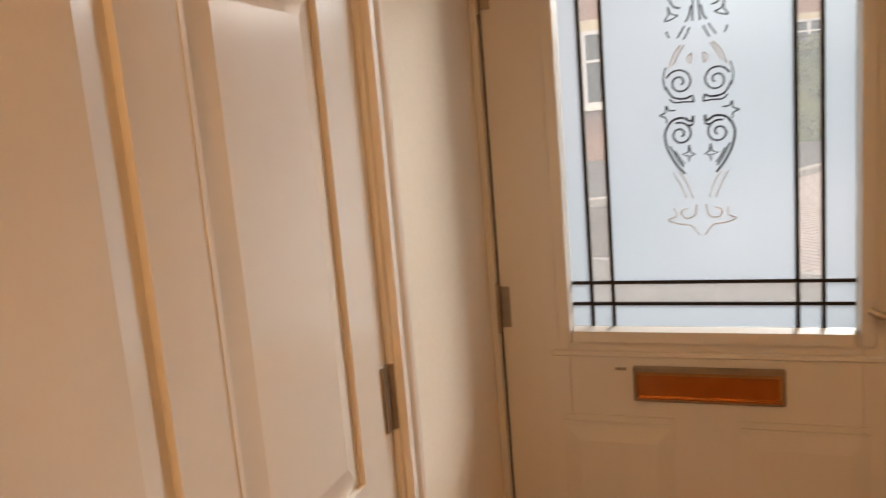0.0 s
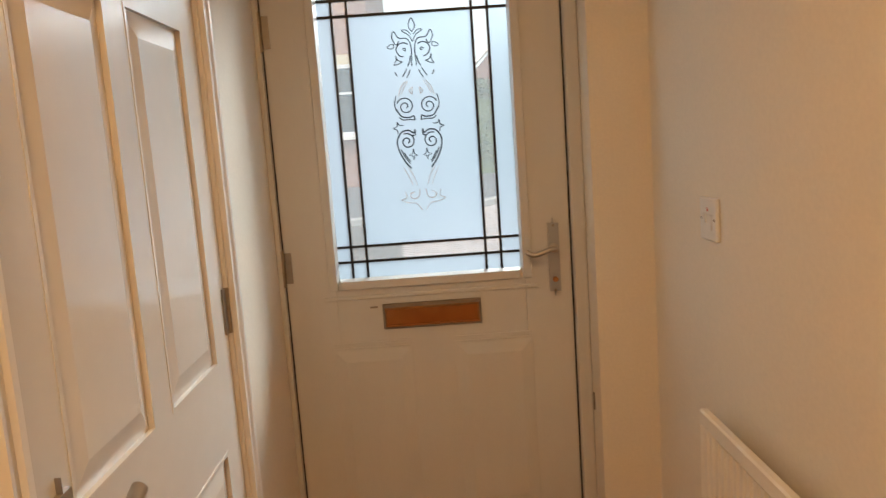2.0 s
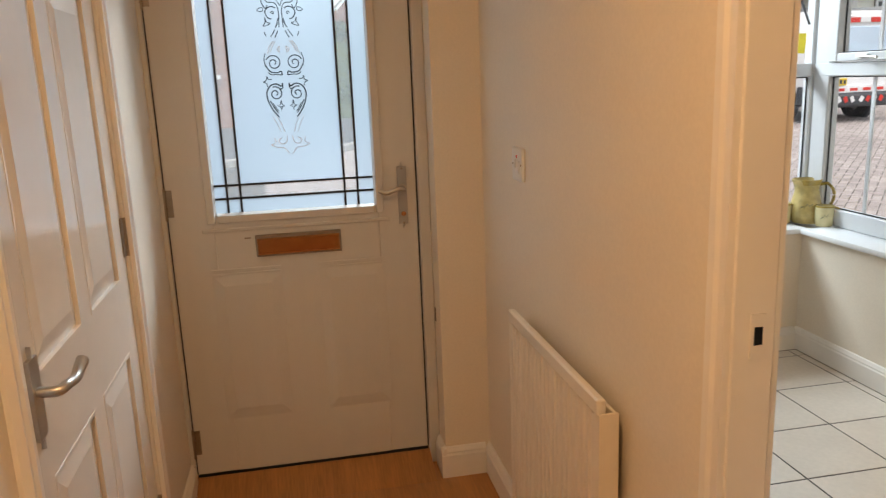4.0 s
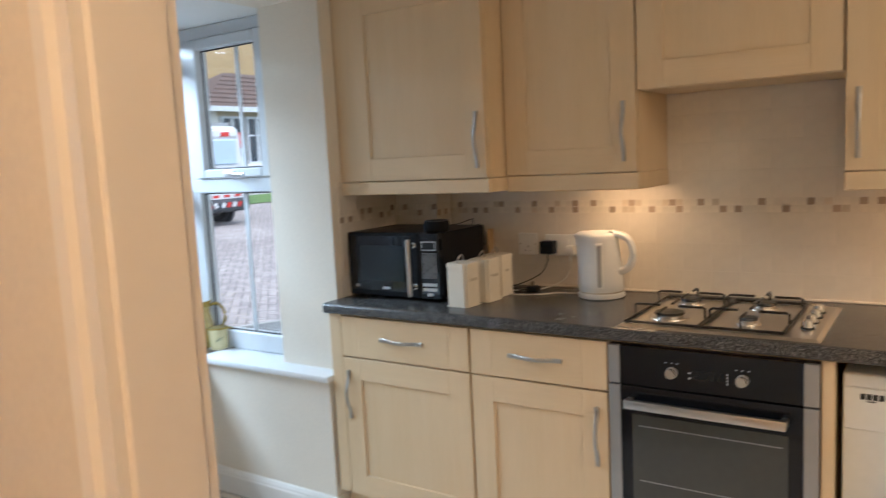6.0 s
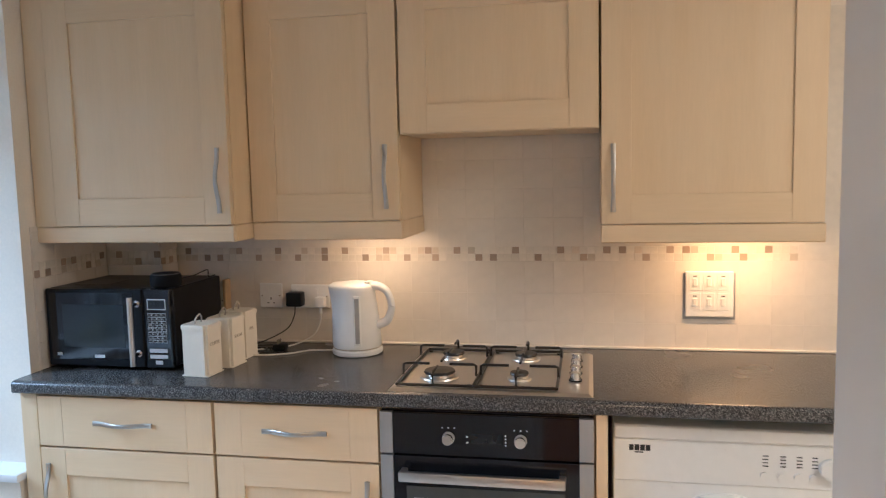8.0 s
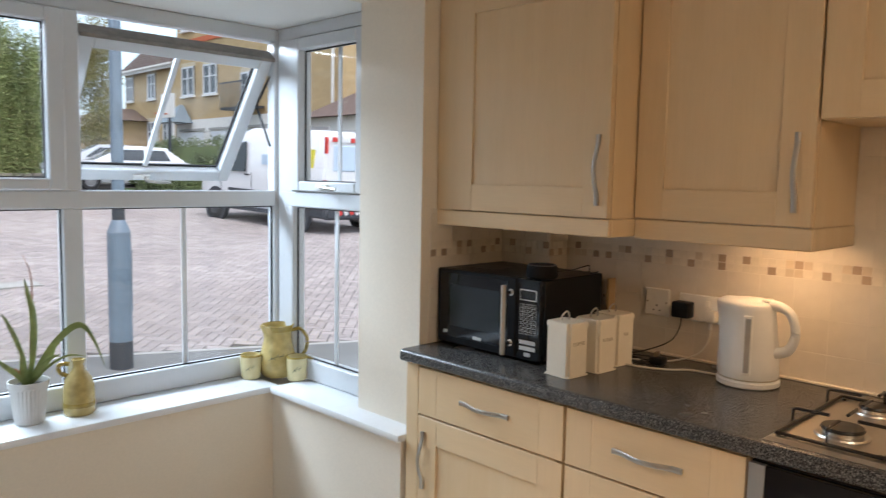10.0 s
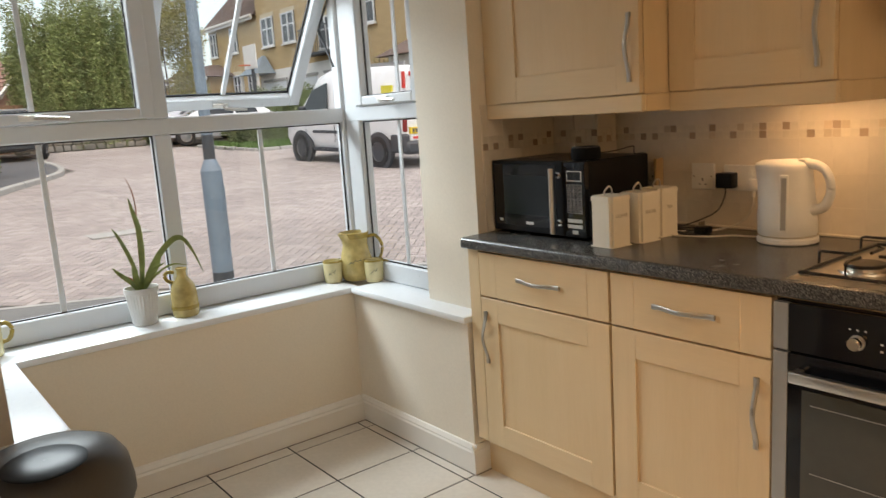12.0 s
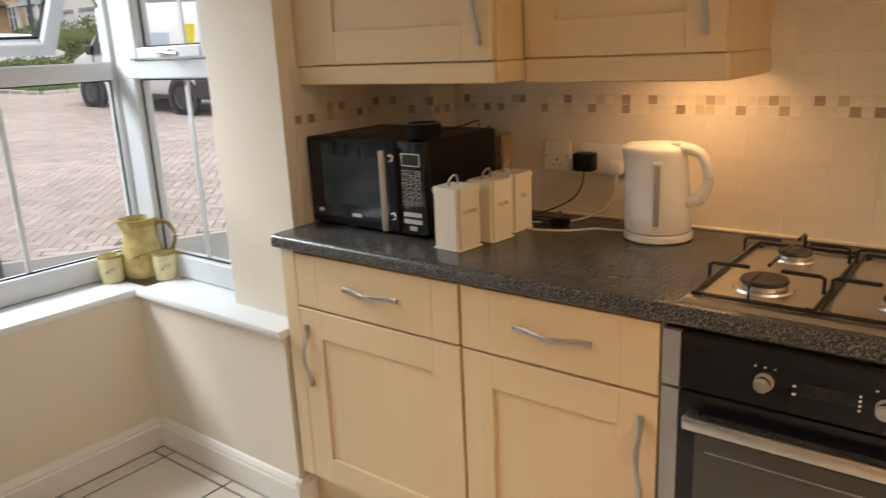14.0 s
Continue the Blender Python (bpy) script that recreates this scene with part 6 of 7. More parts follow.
# ---- outdoors ----
rng = np.random.default_rng(4)


def gz(y):
    """Level of the ground, which rises away from the house."""
    return -0.15 if y < 3 else -0.15 + 0.045 * (y - 3) if y < 32 else 1.155


def sheet(name, pts, material, label, category, lift=0.0, kind="structure"):
    """A flat piece of ground that follows the slope: rows of (y, x0, x1)."""
    bm = bmesh.new()
    rows = [[bm.verts.new((x, y, gz(y) + lift)) for x in (x0, x1)] for y, x0, x1 in pts]
    for a, b2 in zip(rows, rows[1:]):
        bm.faces.new((a[0], a[1], b2[1], b2[0]))
    bmesh.ops.recalc_face_normals(bm, faces=bm.faces)
    return solo(name, bm, material, label, category, kind=kind)


sheet("ground", [(-60, -400, 400), (3, -400, 400), (10, -400, 400), (20, -400, 400), (32, -400, 400), (600, -400, 400)], "joint", "sandy jointed ground under the paving", "ground", -0.012)


def edge_y(x):
    """The slanting line where the strip along the house meets the block paving."""
    return 6.94 - 0.384 * x


def strip(name, inner, outer, material, label, category, lift):
    bm = bmesh.new()
    cols = []
    for i in range(25):
        x = -3 + 0.5 * i
        y0, y1 = inner(x), outer(x)
        ys = [y0] + ([3.0] if y0 < 3.0 < y1 else []) + [(max(y0, 3.0) + y1) / 2, y1]
        if len(ys) < 4:
            ys = [y0, y0 + (y1 - y0) * 0.33] + ys[-2:]
        cols.append([bm.verts.new((x, y, gz(y) + lift)) for y in ys])
    for c, d in zip(cols, cols[1:]):
        for j in range(3):
            bm.faces.new((c[j], d[j], d[j + 1], c[j + 1]))
    bmesh.ops.recalc_face_normals(bm, faces=bm.faces)
    return solo(name, bm, material, label, category, kind="structure")


strip("pavement", lambda x: 2.0, edge_y, "asphalt", "worn grey asphalt strip along the house", "pavement", 0.004)
strip("trim", lambda x: edge_y(x) + 0.002, lambda x: edge_y(x) + 0.075, "concrete", "flush concrete edging of the block paving", "edging", 0.006)
lw = sheet("lawn", [(19.9, 10.35, 13.6), (21.5, 10.1, 13.6), (23.6, 9.9, 13.6)], "grass", "grass verge under the hedge", "grass", 0.06)
lk = thing("verge_kerb", (10.3, 20, gz(20)), "low pale kerb round the grass verge", "kerb")
tagged(lk, kind="structure")
for i in range(6):
    y0 = 19.9 + 0.62 * i
    part("kerb_stone", box(10.22 - 0.06 * i, 10.34 - 0.06 * i, y0, y0 + 0.6, gz(y0) - 0.05, gz(y0) + 0.10, 0.02), "concrete", lk)
for i in range(5):
    part("kerb_stone", box(10.36 + 0.64 * i, 10.97 + 0.64 * i, 19.80, 19.92, gz(19.8) - 0.05, gz(19.8) + 0.10, 0.02), "concrete", lk)
nb = 9000
gx, gy = 10.35 + 3.2 * rng.random(nb), 19.95 + 3.5 * rng.random(nb)
tip = rng.normal(size=(nb, 2)) * 0.05
hgt = 0.06 + 0.10 * rng.random(nb)
base = np.stack([gx, gy, -0.15 + 0.045 * (gy - 3) + 0.06], 1)
wid = rng.normal(size=(nb, 2)) * 0.012
va = base + np.stack([wid[:, 0], wid[:, 1], 0 * hgt], 1)
vb2 = base - np.stack([wid[:, 0], wid[:, 1], 0 * hgt], 1)
vc = base + np.stack([tip[:, 0], tip[:, 1], hgt], 1)
me = bpy.data.meshes.new("grass_blades")
me.from_pydata([tuple(q) for q in np.stack([va, vb2, vc], 1).reshape(-1, 3)], [], [(3 * i, 3 * i + 1, 3 * i + 2) for i in range(nb)])
me.materials.append(M["grass"])
tagged(new("grass_blades", me), "rough green grass on the verge", "grass", kind="stuff")
bm = bmesh.new()
arc = [(-6, 9.0), (0, 11.3), (1.6, 13.0), (2.6, 14.45), (3.3, 15.7), (4.25, 17.2), (4.75, 18.4), (5.0, 20.4), (4.8, 24.0), (4.0, 26)]
sp_arc = [(p.x, p.y) for p in smooth_path([(a, b2, 0) for a, b2 in arc], 4)]
top = [bm.verts.new((x, y, gz(y) + 0.09)) for x, y in sp_arc] + [bm.verts.new((-10, 26, gz(26) + 0.09)), bm.verts.new((-10, 9.0, gz(9.0) + 0.09))]
bm.faces.new(top)
bmesh.ops.triangulate(bm, faces=bm.faces)
bmesh.ops.recalc_face_normals(bm, faces=bm.faces)
solo("tarmac_drive", bm, "tarmac", "dark tarmac drive behind a kerb", "driveway", kind="structure")
kb = thing("kerb", (2.2, 15.3, gz(15.3)), "pale concrete kerb round the tarmac drive", "kerb")
tagged(kb, kind="structure")
for (x0, y0), (x1, y1) in zip(sp_arc, sp_arc[1:]):
    d = Vector((x1 - x0, y1 - y0, 0))
    ln = d.length
    bm = box(0.006, ln - 0.006, -0.07, 0.07, -0.1, 0.11, 0.02)
    bm.transform(Matrix.Translation((x0, y0, gz(y0))) @ Matrix.Rotation(math.atan2(d.y, d.x), 4, "Z") @ Matrix.Rotation(-math.atan2(gz(y1) - gz(y0), ln), 4, "Y"))
    part("kerb_stone", bm, "concrete", kb)
solo("manhole_frame", box(3.05, 3.75, 9.0, 9.6, gz(9.3) - 0.01, gz(9.3) + 0.006), "concrete", "worn pale inspection cover in the paving", "manhole cover", at=(3.4, 9.3, gz(9.3)))

# lamp post
lpx, lpy = 3.185, 5.36
lp2 = thing("street_lamp", (lpx, lpy, gz(lpy)), "grey painted steel lamp post in front of the bay", "lamp post")
g0 = gz(lpy)
part("dark_base", cyl((lpx, lpy, g0), 0.086, 0.215, "z", 28), "bumper", lp2, "dark painted foot", True)
part("base_column", cyl((lpx, lpy, g0 + 0.215), 0.0855, 0.84, "z", 28), "galv", lp2, "wide grey base column", True)
part("shoulder", lathe([(0.0855, 1.055), (0.082, 1.065), (0.052, 1.14), (0.046, 1.15)], (lpx, lpy, g0), 28, close=False), "galv", lp2, "", True)
part("pole", cyl((lpx, lpy, g0 + 1.14), 0.046, 4.05, "z", 20, r2=0.038), "galv", lp2, "slim grey pole", True)
# lowest 20 cm of the pole in a darker colour
part("dark_collar", cyl((lpx, lpy, g0 + 1.145), 0.0468, 0.20, "z", 20), "bumper", lp2, "dark lowest stretch of the pole", True)
part("access_door", tube([(lpx + 0.045, lpy - 0.075, g0 + 0.45), (lpx + 0.045, lpy - 0.075, g0 + 0.92), (lpx + 0.08, lpy - 0.034, g0 + 0.92), (lpx + 0.08, lpy - 0.034, g0 + 0.45), (lpx + 0.045, lpy - 0.075, g0 + 0.45)], 0.004, 5), "galv", lp2)
part("lantern", box(lpx - 0.1, lpx + 0.1, lpy - 0.3, lpy + 0.2, g0 + 5.15, g0 + 5.28, 0.04), "galv", lp2)


def wheel(parent, x, y, z, r, w2=0.19):
    t = part("wheel", lathe([(r * 0.60, -w2 / 2), (r * 0.93, -w2 / 2), (r, -w2 * 0.3), (r, w2 * 0.3), (r * 0.93, w2 / 2), (r * 0.60, w2 / 2)], seg=28, close=False), "tyre", parent, "black tyre on a grey rim", True, False)
    t.matrix_basis = Matrix.Translation((x, y, z)) @ Matrix.Rotation(radians(90), 4, "Y")
    bm = lathe([(0.02, -0.03), (r * 0.2, -0.035), (r * 0.55, 0.0), (r * 0.6, -w2 / 2), (r * 0.62, -w2 / 2 + 0.01)], seg=24, close=False)
    lathe([(0.02, 0.03), (r * 0.2, 0.035), (r * 0.55, 0.0), (r * 0.6, w2 / 2), (r * 0.62, w2 / 2 - 0.01)], seg=24, close=False, bm=bm)
    part("rim", bm, "rim", t, "", True, False)


def hull(sections, bm=None):
    """A body lofted along local y through cross sections (y, [(x, z), ...]) mirrored about x = 0."""
    bm = bm or bmesh.new()
    rows = []
    for y, prof in sections:
        full = [(-x, z) for x, z in prof] + [(x, z) for x, z in reversed(prof)]
        rows.append([bm.verts.new((x, y, z)) for x, z in full])
    n = len(rows[0])
    for a, b2 in zip(rows, rows[1:]):
        for i in range(n):
            bm.faces.new((a[i], a[(i + 1) % n], b2[(i + 1) % n], b2[i]))
    bm.faces.new(list(reversed(rows[0]))), bm.faces.new(rows[-1])
    bmesh.ops.recalc_face_normals(bm, faces=bm.faces)
    return bm


van = thing("white_van", (0, 0, 0), "white panel van with red and yellow tail chevrons, parked", "van")
sec = [(-2.05, [(0.70, 0.38), (0.82, 0.62), (0.83, 1.05), (0.74, 1.72), (0.66, 1.86)]),
       (-1.95, [(0.74, 0.30), (0.85, 0.62), (0.86, 1.05), (0.78, 1.76), (0.68, 1.92)]),
       (0.35, [(0.74, 0.28), (0.86, 0.62), (0.87, 1.05), (0.79, 1.76), (0.68, 1.93)]),
       (0.85, [(0.74, 0.28), (0.86, 0.62), (0.87, 1.03), (0.77, 1.64), (0.66, 1.80)]),
       (1.50, [(0.74, 0.28), (0.86, 0.60), (0.86, 1.00), (0.80, 1.08), (0.70, 1.12)]),
       (2.00, [(0.72, 0.30), (0.82, 0.55), (0.80, 0.86), (0.72, 0.93), (0.60, 0.96)]),
       (2.18, [(0.62, 0.36), (0.70, 0.50), (0.68, 0.70), (0.60, 0.78), (0.50, 0.80)])]
bm = hull(sec)
bmesh.ops.bevel(bm, geom=[e for e in bm.edges if e.calc_face_angle(0) > 0.5], offset=0.03, segments=2, affect="EDGES")
vb = part("body", bm, "vanw", van, "white painted body", True, False)
for s in (-1, 1):
    bm = bmesh.new()
    vs = [bm.verts.new(p) for p in ((s * 0.880, 0.28, 1.05), (s * 0.872, 1.28, 1.03), (s * 0.808, 0.88, 1.53), (s * 0.812, 0.34, 1.66))]
    f = bm.faces.new(vs)
    bmesh.ops.recalc_face_normals(bm, faces=bm.faces)
    bmesh.ops.solidify(bm, geom=bm.faces[:], thickness=0.02)
    bm.transform(Matrix.Translation((s * 0.022, 0, 0)))
    part("side_window", bm, "carglass", van, "", False, False)
    part("door_line", tube([(s * 0.868, 0.12, 0.45), (s * 0.876, 0.12, 1.05)], 0.006, 4), "bumper", vb, "", False, False)
    part("side_strip", box(s * 0.868 - 0.008, s * 0.868 + 0.008, -0.85, 0.92, 0.64, 0.70), "bumper", vb, "black rubbing strip", False, False)
    part("sill_trim", box(s * 0.80 - 0.05, s * 0.80 + 0.05, -0.9, 0.98, 0.26, 0.34, 0.01), "bumper", vb, "black sill trim", False, False)
    part("corner_bumper", box(s * 0.80 - 0.075, s * 0.80 + 0.075, -2.12, -1.66, 0.30, 0.66, 0.04), "bumper", vb, "dark bumper corner", False, False)
    part("door_line", tube([(s * 0.868, 1.18, 0.45), (s * 0.872, 1.20, 1.02)], 0.006, 4), "bumper", vb, "", False, False)
    part("yellow_mark", box(s * 0.822 - 0.02, s * 0.822 + 0.02, -1.76, -1.44, 1.22, 1.56), "yeltape", vb, "yellow reflective mark", False, False)
    part("red_edge", box(s * 0.775 - 0.02, s * 0.775 + 0.02, -2.06, -2.0, 1.50, 1.80), "redtape", vb, "red reflective edge", False, False)
    part("door_handle", box(s * 0.88 - 0.012, s * 0.88 + 0.012, 0.2, 0.34, 0.98, 1.01), "bumper", vb, "", False, False)
    part("mirror", box(s * 0.90 - 0.08, s * 0.90 + 0.08, 1.18, 1.28, 1.02, 1.20, 0.03), "bumper", vb, "", False, False)
    for yw in (-1.32, 1.38):
        part("wheel_arch", cyl((s * 0.84 - 0.04, yw, 0.31), 0.38, 0.08, "x", 28), "bumper", van, "", False, False)
        wheel(van, s * 0.80, yw, 0.31, 0.31)
part("windscreen", hull([(0.97, [(0.64, 1.66), (0.64, 1.70)]), (1.44, [(0.72, 1.14), (0.72, 1.18)])]), "carglass", van, "", False, False)
part("bumper", box(-0.84, 0.84, -2.17, -1.98, 0.28, 0.525, 0.05), "bumper", van, "dark plastic rear bumper", True, False)
np2 = part("number_plate", box(-0.71, -0.19, -2.11, -2.05, 0.66, 0.78), "plate", van, "yellow number plate", False, False)
for k in range(6):
    part("plate_mark", box(-0.67 + 0.075 * k + (0.03 if k > 3 else 0), -0.62 + 0.075 * k + (0.03 if k > 3 else 0), -2.114, -2.11, 0.685, 0.755), "bumper", np2, "", False, False)
rs = part("step_panel", box(-0.72, 0.72, -2.105, -2.05, 0.535, 0.645), "vanw", van, "white strip with red marks", False, False)
for k in range(5):
    part("red_mark", box(-0.66 + 0.28 * k, -0.50 + 0.28 * k, -2.109, -2.105, 0.560, 0.610), "redtape", rs, "", False, False)
for s in (-1, 1):
    part("tail_lamp", box(s * 0.80 - 0.035, s * 0.80 + 0.035, -2.09, -2.0, 0.70, 1.02, 0.015), "taillamp", van, "red tail lamp", True, False)
    for k in range(4):
        bm = box(-0.035, 0.035, -2.185, -2.168, -0.05, 0.05)
        bm.transform(Matrix.Translation((s * (0.10 + 0.14 * k), 0, 0.42)) @ Matrix.Rotation(s * radians(30), 4, "Y"))
        part("chevron", bm, "redtape" if k % 2 else "vanw", van, "reflective chevron", False, False)
for k in range(6):
    part("top_chevron", box(-0.66 + 0.22 * k, -0.45 + 0.22 * k, -2.075, -2.03, 1.72, 1.80), "redtape" if k % 2 == 0 else "vanw", van, "red and white band over the rear doors", False, False)
part("rear_panel", box(-0.62, 0.62, -2.072, -2.03, 1.18, 1.66, 0.02), "decal", van, "pale blue panel on the rear doors", False, False)
for x in (-0.62, 0.62):
    part("roof_bar", box(x - 0.02, x + 0.02, -1.9, 0.2, 1.93, 1.99), "grey_trim", van, "", False, False)
part("side_mark", box(-0.866, -0.84, -1.1, -0.2, 1.22, 1.42), "decal", van, "plain grey-blue side mark", False, False)
vz = gz(14.0)
van.matrix_basis = Matrix.Translation((10.66, 14.40, vz)) @ Matrix.Rotation(radians(4.5), 4, "Z") @ Matrix.Rotation(radians(2.4), 4, "X") @ Matrix.Scale(1.1, 4)


def parked_car(x, y, rz, paint, label):
    c = thing("parked_car", (0, 0, 0), label, "car", "parked cars across the road")
    sec = [(-2.1, [(0.60, 0.35), (0.72, 0.5), (0.70, 0.85), (0.5, 0.9)]), (-1.8, [(0.7, 0.25), (0.84, 0.5), (0.82, 0.92), (0.6, 0.98)]),
           (1.2, [(0.7, 0.25), (0.85, 0.5), (0.82, 0.90), (0.6, 0.95)]), (2.0, [(0.66, 0.3), (0.75, 0.5), (0.7, 0.72), (0.5, 0.78)])]
    part("body", hull(sec), paint, c, "", True, False)
    part("cabin", hull([(-1.75, [(0.74, 0.9), (0.72, 1.0)]), (-1.2, [(0.76, 0.92), (0.60, 1.38)]), (0.2, [(0.76, 0.92), (0.60, 1.40)]), (1.1, [(0.74, 0.92), (0.72, 0.96)])]), paint, c, "", True, False)
    for y0, y1, t0, t1 in ((-1.30, -0.52, -1.12, -0.52), (-0.44, 0.62, -0.44, 0.16)):
        bm = bmesh.new()
        for sx in (-1, 1):
            vs = [bm.verts.new((sx * (xx + dx2), yy, zz)) for dx2 in (0.012, -0.02) for xx, yy, zz in ((0.742, y0, 0.98), (0.742, y1, 0.98), (0.622, t1, 1.325), (0.622, t0, 1.325))]
            for f in ((0, 1, 2, 3), (7, 6, 5, 4), (0, 4, 5, 1), (1, 5, 6, 2), (2, 6, 7, 3), (3, 7, 4, 0)):
                bm.faces.new([vs[k] for k in f])
        bmesh.ops.recalc_face_normals(bm, faces=bm.faces)
        part("side_window", bm, "carglass", c, "dark side windows", False, False)
    part("windscreen", hull([(0.27, [(0.55, 1.375), (0.55, 1.395)]), (1.06, [(0.66, 0.965), (0.66, 0.985)])]), "carglass", c, "dark windscreen", False, False)
    part("rear_window", hull([(-1.70, [(0.64, 1.015), (0.64, 1.04)]), (-1.24, [(0.55, 1.365), (0.55, 1.385)])]), "carglass", c, "dark rear window", False, False)
    for yb in (-2.09, 1.98):
        part("bumper", box(-0.66, 0.66, yb - 0.05, yb + 0.05, 0.32, 0.50, 0.03), "bumper", c, "", False, False)
    part("roof", hull([(-1.25, [(0.60, 1.37), (0.56, 1.41)]), (-0.4, [(0.61, 1.40), (0.56, 1.45)]), (0.25, [(0.60, 1.38), (0.55, 1.42)])]), paint, c, "", True, False)
    for s in (-1, 1):
        for yw in (-1.3, 1.25):
            wheel(c, s * 0.76, yw, 0.31, 0.31)
    c.matrix_basis = Matrix.Translation((x, y, gz(y))) @ Matrix.Rotation(radians(rz), 4, "Z")


parked_car(4.8, 24.2, -12, "carp", "silver parked car beyond the tarmac drive")
parked_car(11.2, 25.0, 84, "carw", "white parked car behind the hedge")
parked_car(11.3, 27.3, 80, "carp", "silver parked car behind the grass verge")


# foliage


def leaf_cloud(n, centres, radii, size, droop=0.3):
    """n small leaf blades in clumps; returns a bmesh-free mesh from arrays."""
    c = np.array(centres)[rng.integers(0, len(centres), n)]
    d = rng.normal(size=(n, 3))
    d /= np.linalg.norm(d, axis=1)[:, None]
    rad = np.array(radii)
    p = c + d * rad * (rng.random(n)[:, None] ** 0.35)
    a = rng.normal(size=(n, 3))
    a[:, 2] -= droop
    a /= np.linalg.norm(a, axis=1)[:, None]
    b2 = np.cross(a, rng.normal(size=(n, 3)))
    b2 /= np.linalg.norm(b2, axis=1)[:, None]
    s = size * (0.6 + 0.8 * rng.random(n))[:, None]
    v = np.stack([p, p + a * s * 0.5 + b2 * s * 0.22, p + a * s, p + a * s * 0.5 - b2 * s * 0.22], 1).reshape(-1, 3)
    f = [(4 * i, 4 * i + 1, 4 * i + 2, 4 * i + 3) for i in range(n)]
    return v, f


def foliage(name, parent, n, centres, radii, size, material, label=""):
    v, f = leaf_cloud(n, centres, radii, size)
    m = parent.matrix_basis.translation
    me = bpy.data.meshes.new(name)
    me.from_pydata([tuple(q) for q in v - np.array(m)], [], f)
    me.materials.append(M[material])
    ob = new(name, me)
    ob.parent = parent
    return tagged(ob, label)


def tree(name, x, y, h, spread, n, size, material, label, category, stems=5, clumps=40, low=0.1):
    g = gz(y)
    t = thing(name, (x, y, g), label, category)
    cs = []
    for s in range(stems):
        a = rng.random() * 6.28
        tip = Vector((x + spread * 0.6 * math.cos(a), y + spread * 0.5 * math.sin(a), g + h * (0.75 + 0.2 * rng.random())))
        base = Vector((x + 0.25 * spread * math.cos(a), y + 0.25 * spread * math.sin(a), g))
        part("trunk" if s == 0 else "limb", tube(smooth_path([base, base.lerp(tip, 0.5) + Vector((0, 0, 0.2)), tip], 4), 0.05 if stems > 3 else 0.12, 6, taper=[1 - 0.08 * i for i in range(9)]), "bark", t)
    if category == "bamboo":  # leafy culms, each with its own height
        for i in range(clumps):
            a, r = rng.random() * 6.28, math.sqrt(rng.random())
            top = h * (0.66 + 0.36 * rng.random()) * (1.0 - 0.22 * r * r)
            lean = rng.normal(size=2) * 0.12
            for u in np.linspace(0.04, 1.0, 11):
                cs.append((x + spread * r * math.cos(a) + lean[0] * u * 2, y + 0.6 * spread * r * math.sin(a) + lean[1] * u * 2, g + top * u))
        foliage("crown", t, n, cs, (0.24, 0.24, 0.30), size, material)
        return t
    for i in range(clumps):
        u = low + (1 - low) * rng.random()
        r = spread * (1.0 - (0.32 if size < 0.12 else 0.55) * u ** 2) * math.sqrt(rng.random())
        a = rng.random() * 6.28
        cs.append((x + r * math.cos(a), y + 0.7 * r * math.sin(a), g + h * u * (0.9 + 0.12 * rng.random())))
    foliage("crown", t, n, cs, (spread * 0.30, spread * 0.3, h * 0.10), size, material)
    return t


tree("bamboo_thicket", 7.85, 27.9, 5.35, 2.35, 190000, 0.085, "leaf", "tall green bamboo thicket beside the drive", "bamboo", 9, 130, 0.06)
tree("bush", 3.15, 18.0, 2.1, 0.55, 9000, 0.075, "leaf", "green bush by the tarmac drive", "bush", 4, 25, 0.1)
tree("tree", 12.7, 33.0, 6.6, 1.6, 26000, 0.10, "autumn", "autumn-tinted tree beyond the road", "tree", 4, 36, 0.3)
tree("tree", 1.5, 46.0, 4.2, 4.0, 16000, 0.22, "leaf", "green distant tree behind the roofs", "tree", 4, 40, 0.2)
tree("tree", 7.5, 48.0, 5.0, 4.5, 18000, 0.22, "leaf", "distant green tree behind the roofs", "tree", 4, 40, 0.2)
tree("bush", 19.3, 26.4, 3.1, 0.6, 1500, 0.10, "autumn", "brown-green bush against the yellow wall", "bush", 4, 22, 0.2)
for hx, hy, hw, hd2, hh, lb2 in ((14.0, 24.4, 0.45, 4.1, 1.95, "dark clipped hedge behind the van"), (1.4, 17.5, 1.1, 0.4, 2.3, "dark clipped hedge across from the front door"), (11.9, 22.6, 1.1, 0.6, 0.75, "low dark shrubs on the grass verge")):
    hd = thing("hedge", (hx, hy, gz(hy)), lb2, "hedge")
    cs = [(hx + hw * (2 * rng.random() - 1), hy + hd2 * (2 * rng.random() - 1), gz(hy) + hh * (0.1 + 0.85 * rng.random())) for _ in range(90)]
    foliage("leaves", hd, 16000, cs, (0.30, 0.36, 0.20), 0.085, "hedge")
    part("stem_core", box(hx - hw * 0.8, hx + hw * 0.8, hy - hd2 * 0.9, hy + hd2 * 0.9, gz(hy) - 0.3, gz(hy) + hh * 0.8), "hedge", hd)

rw = thing("stone_wall", (7.6, 26.6, gz(26.6)), "low grey-brown rubble stone wall under the bamboo", "wall")
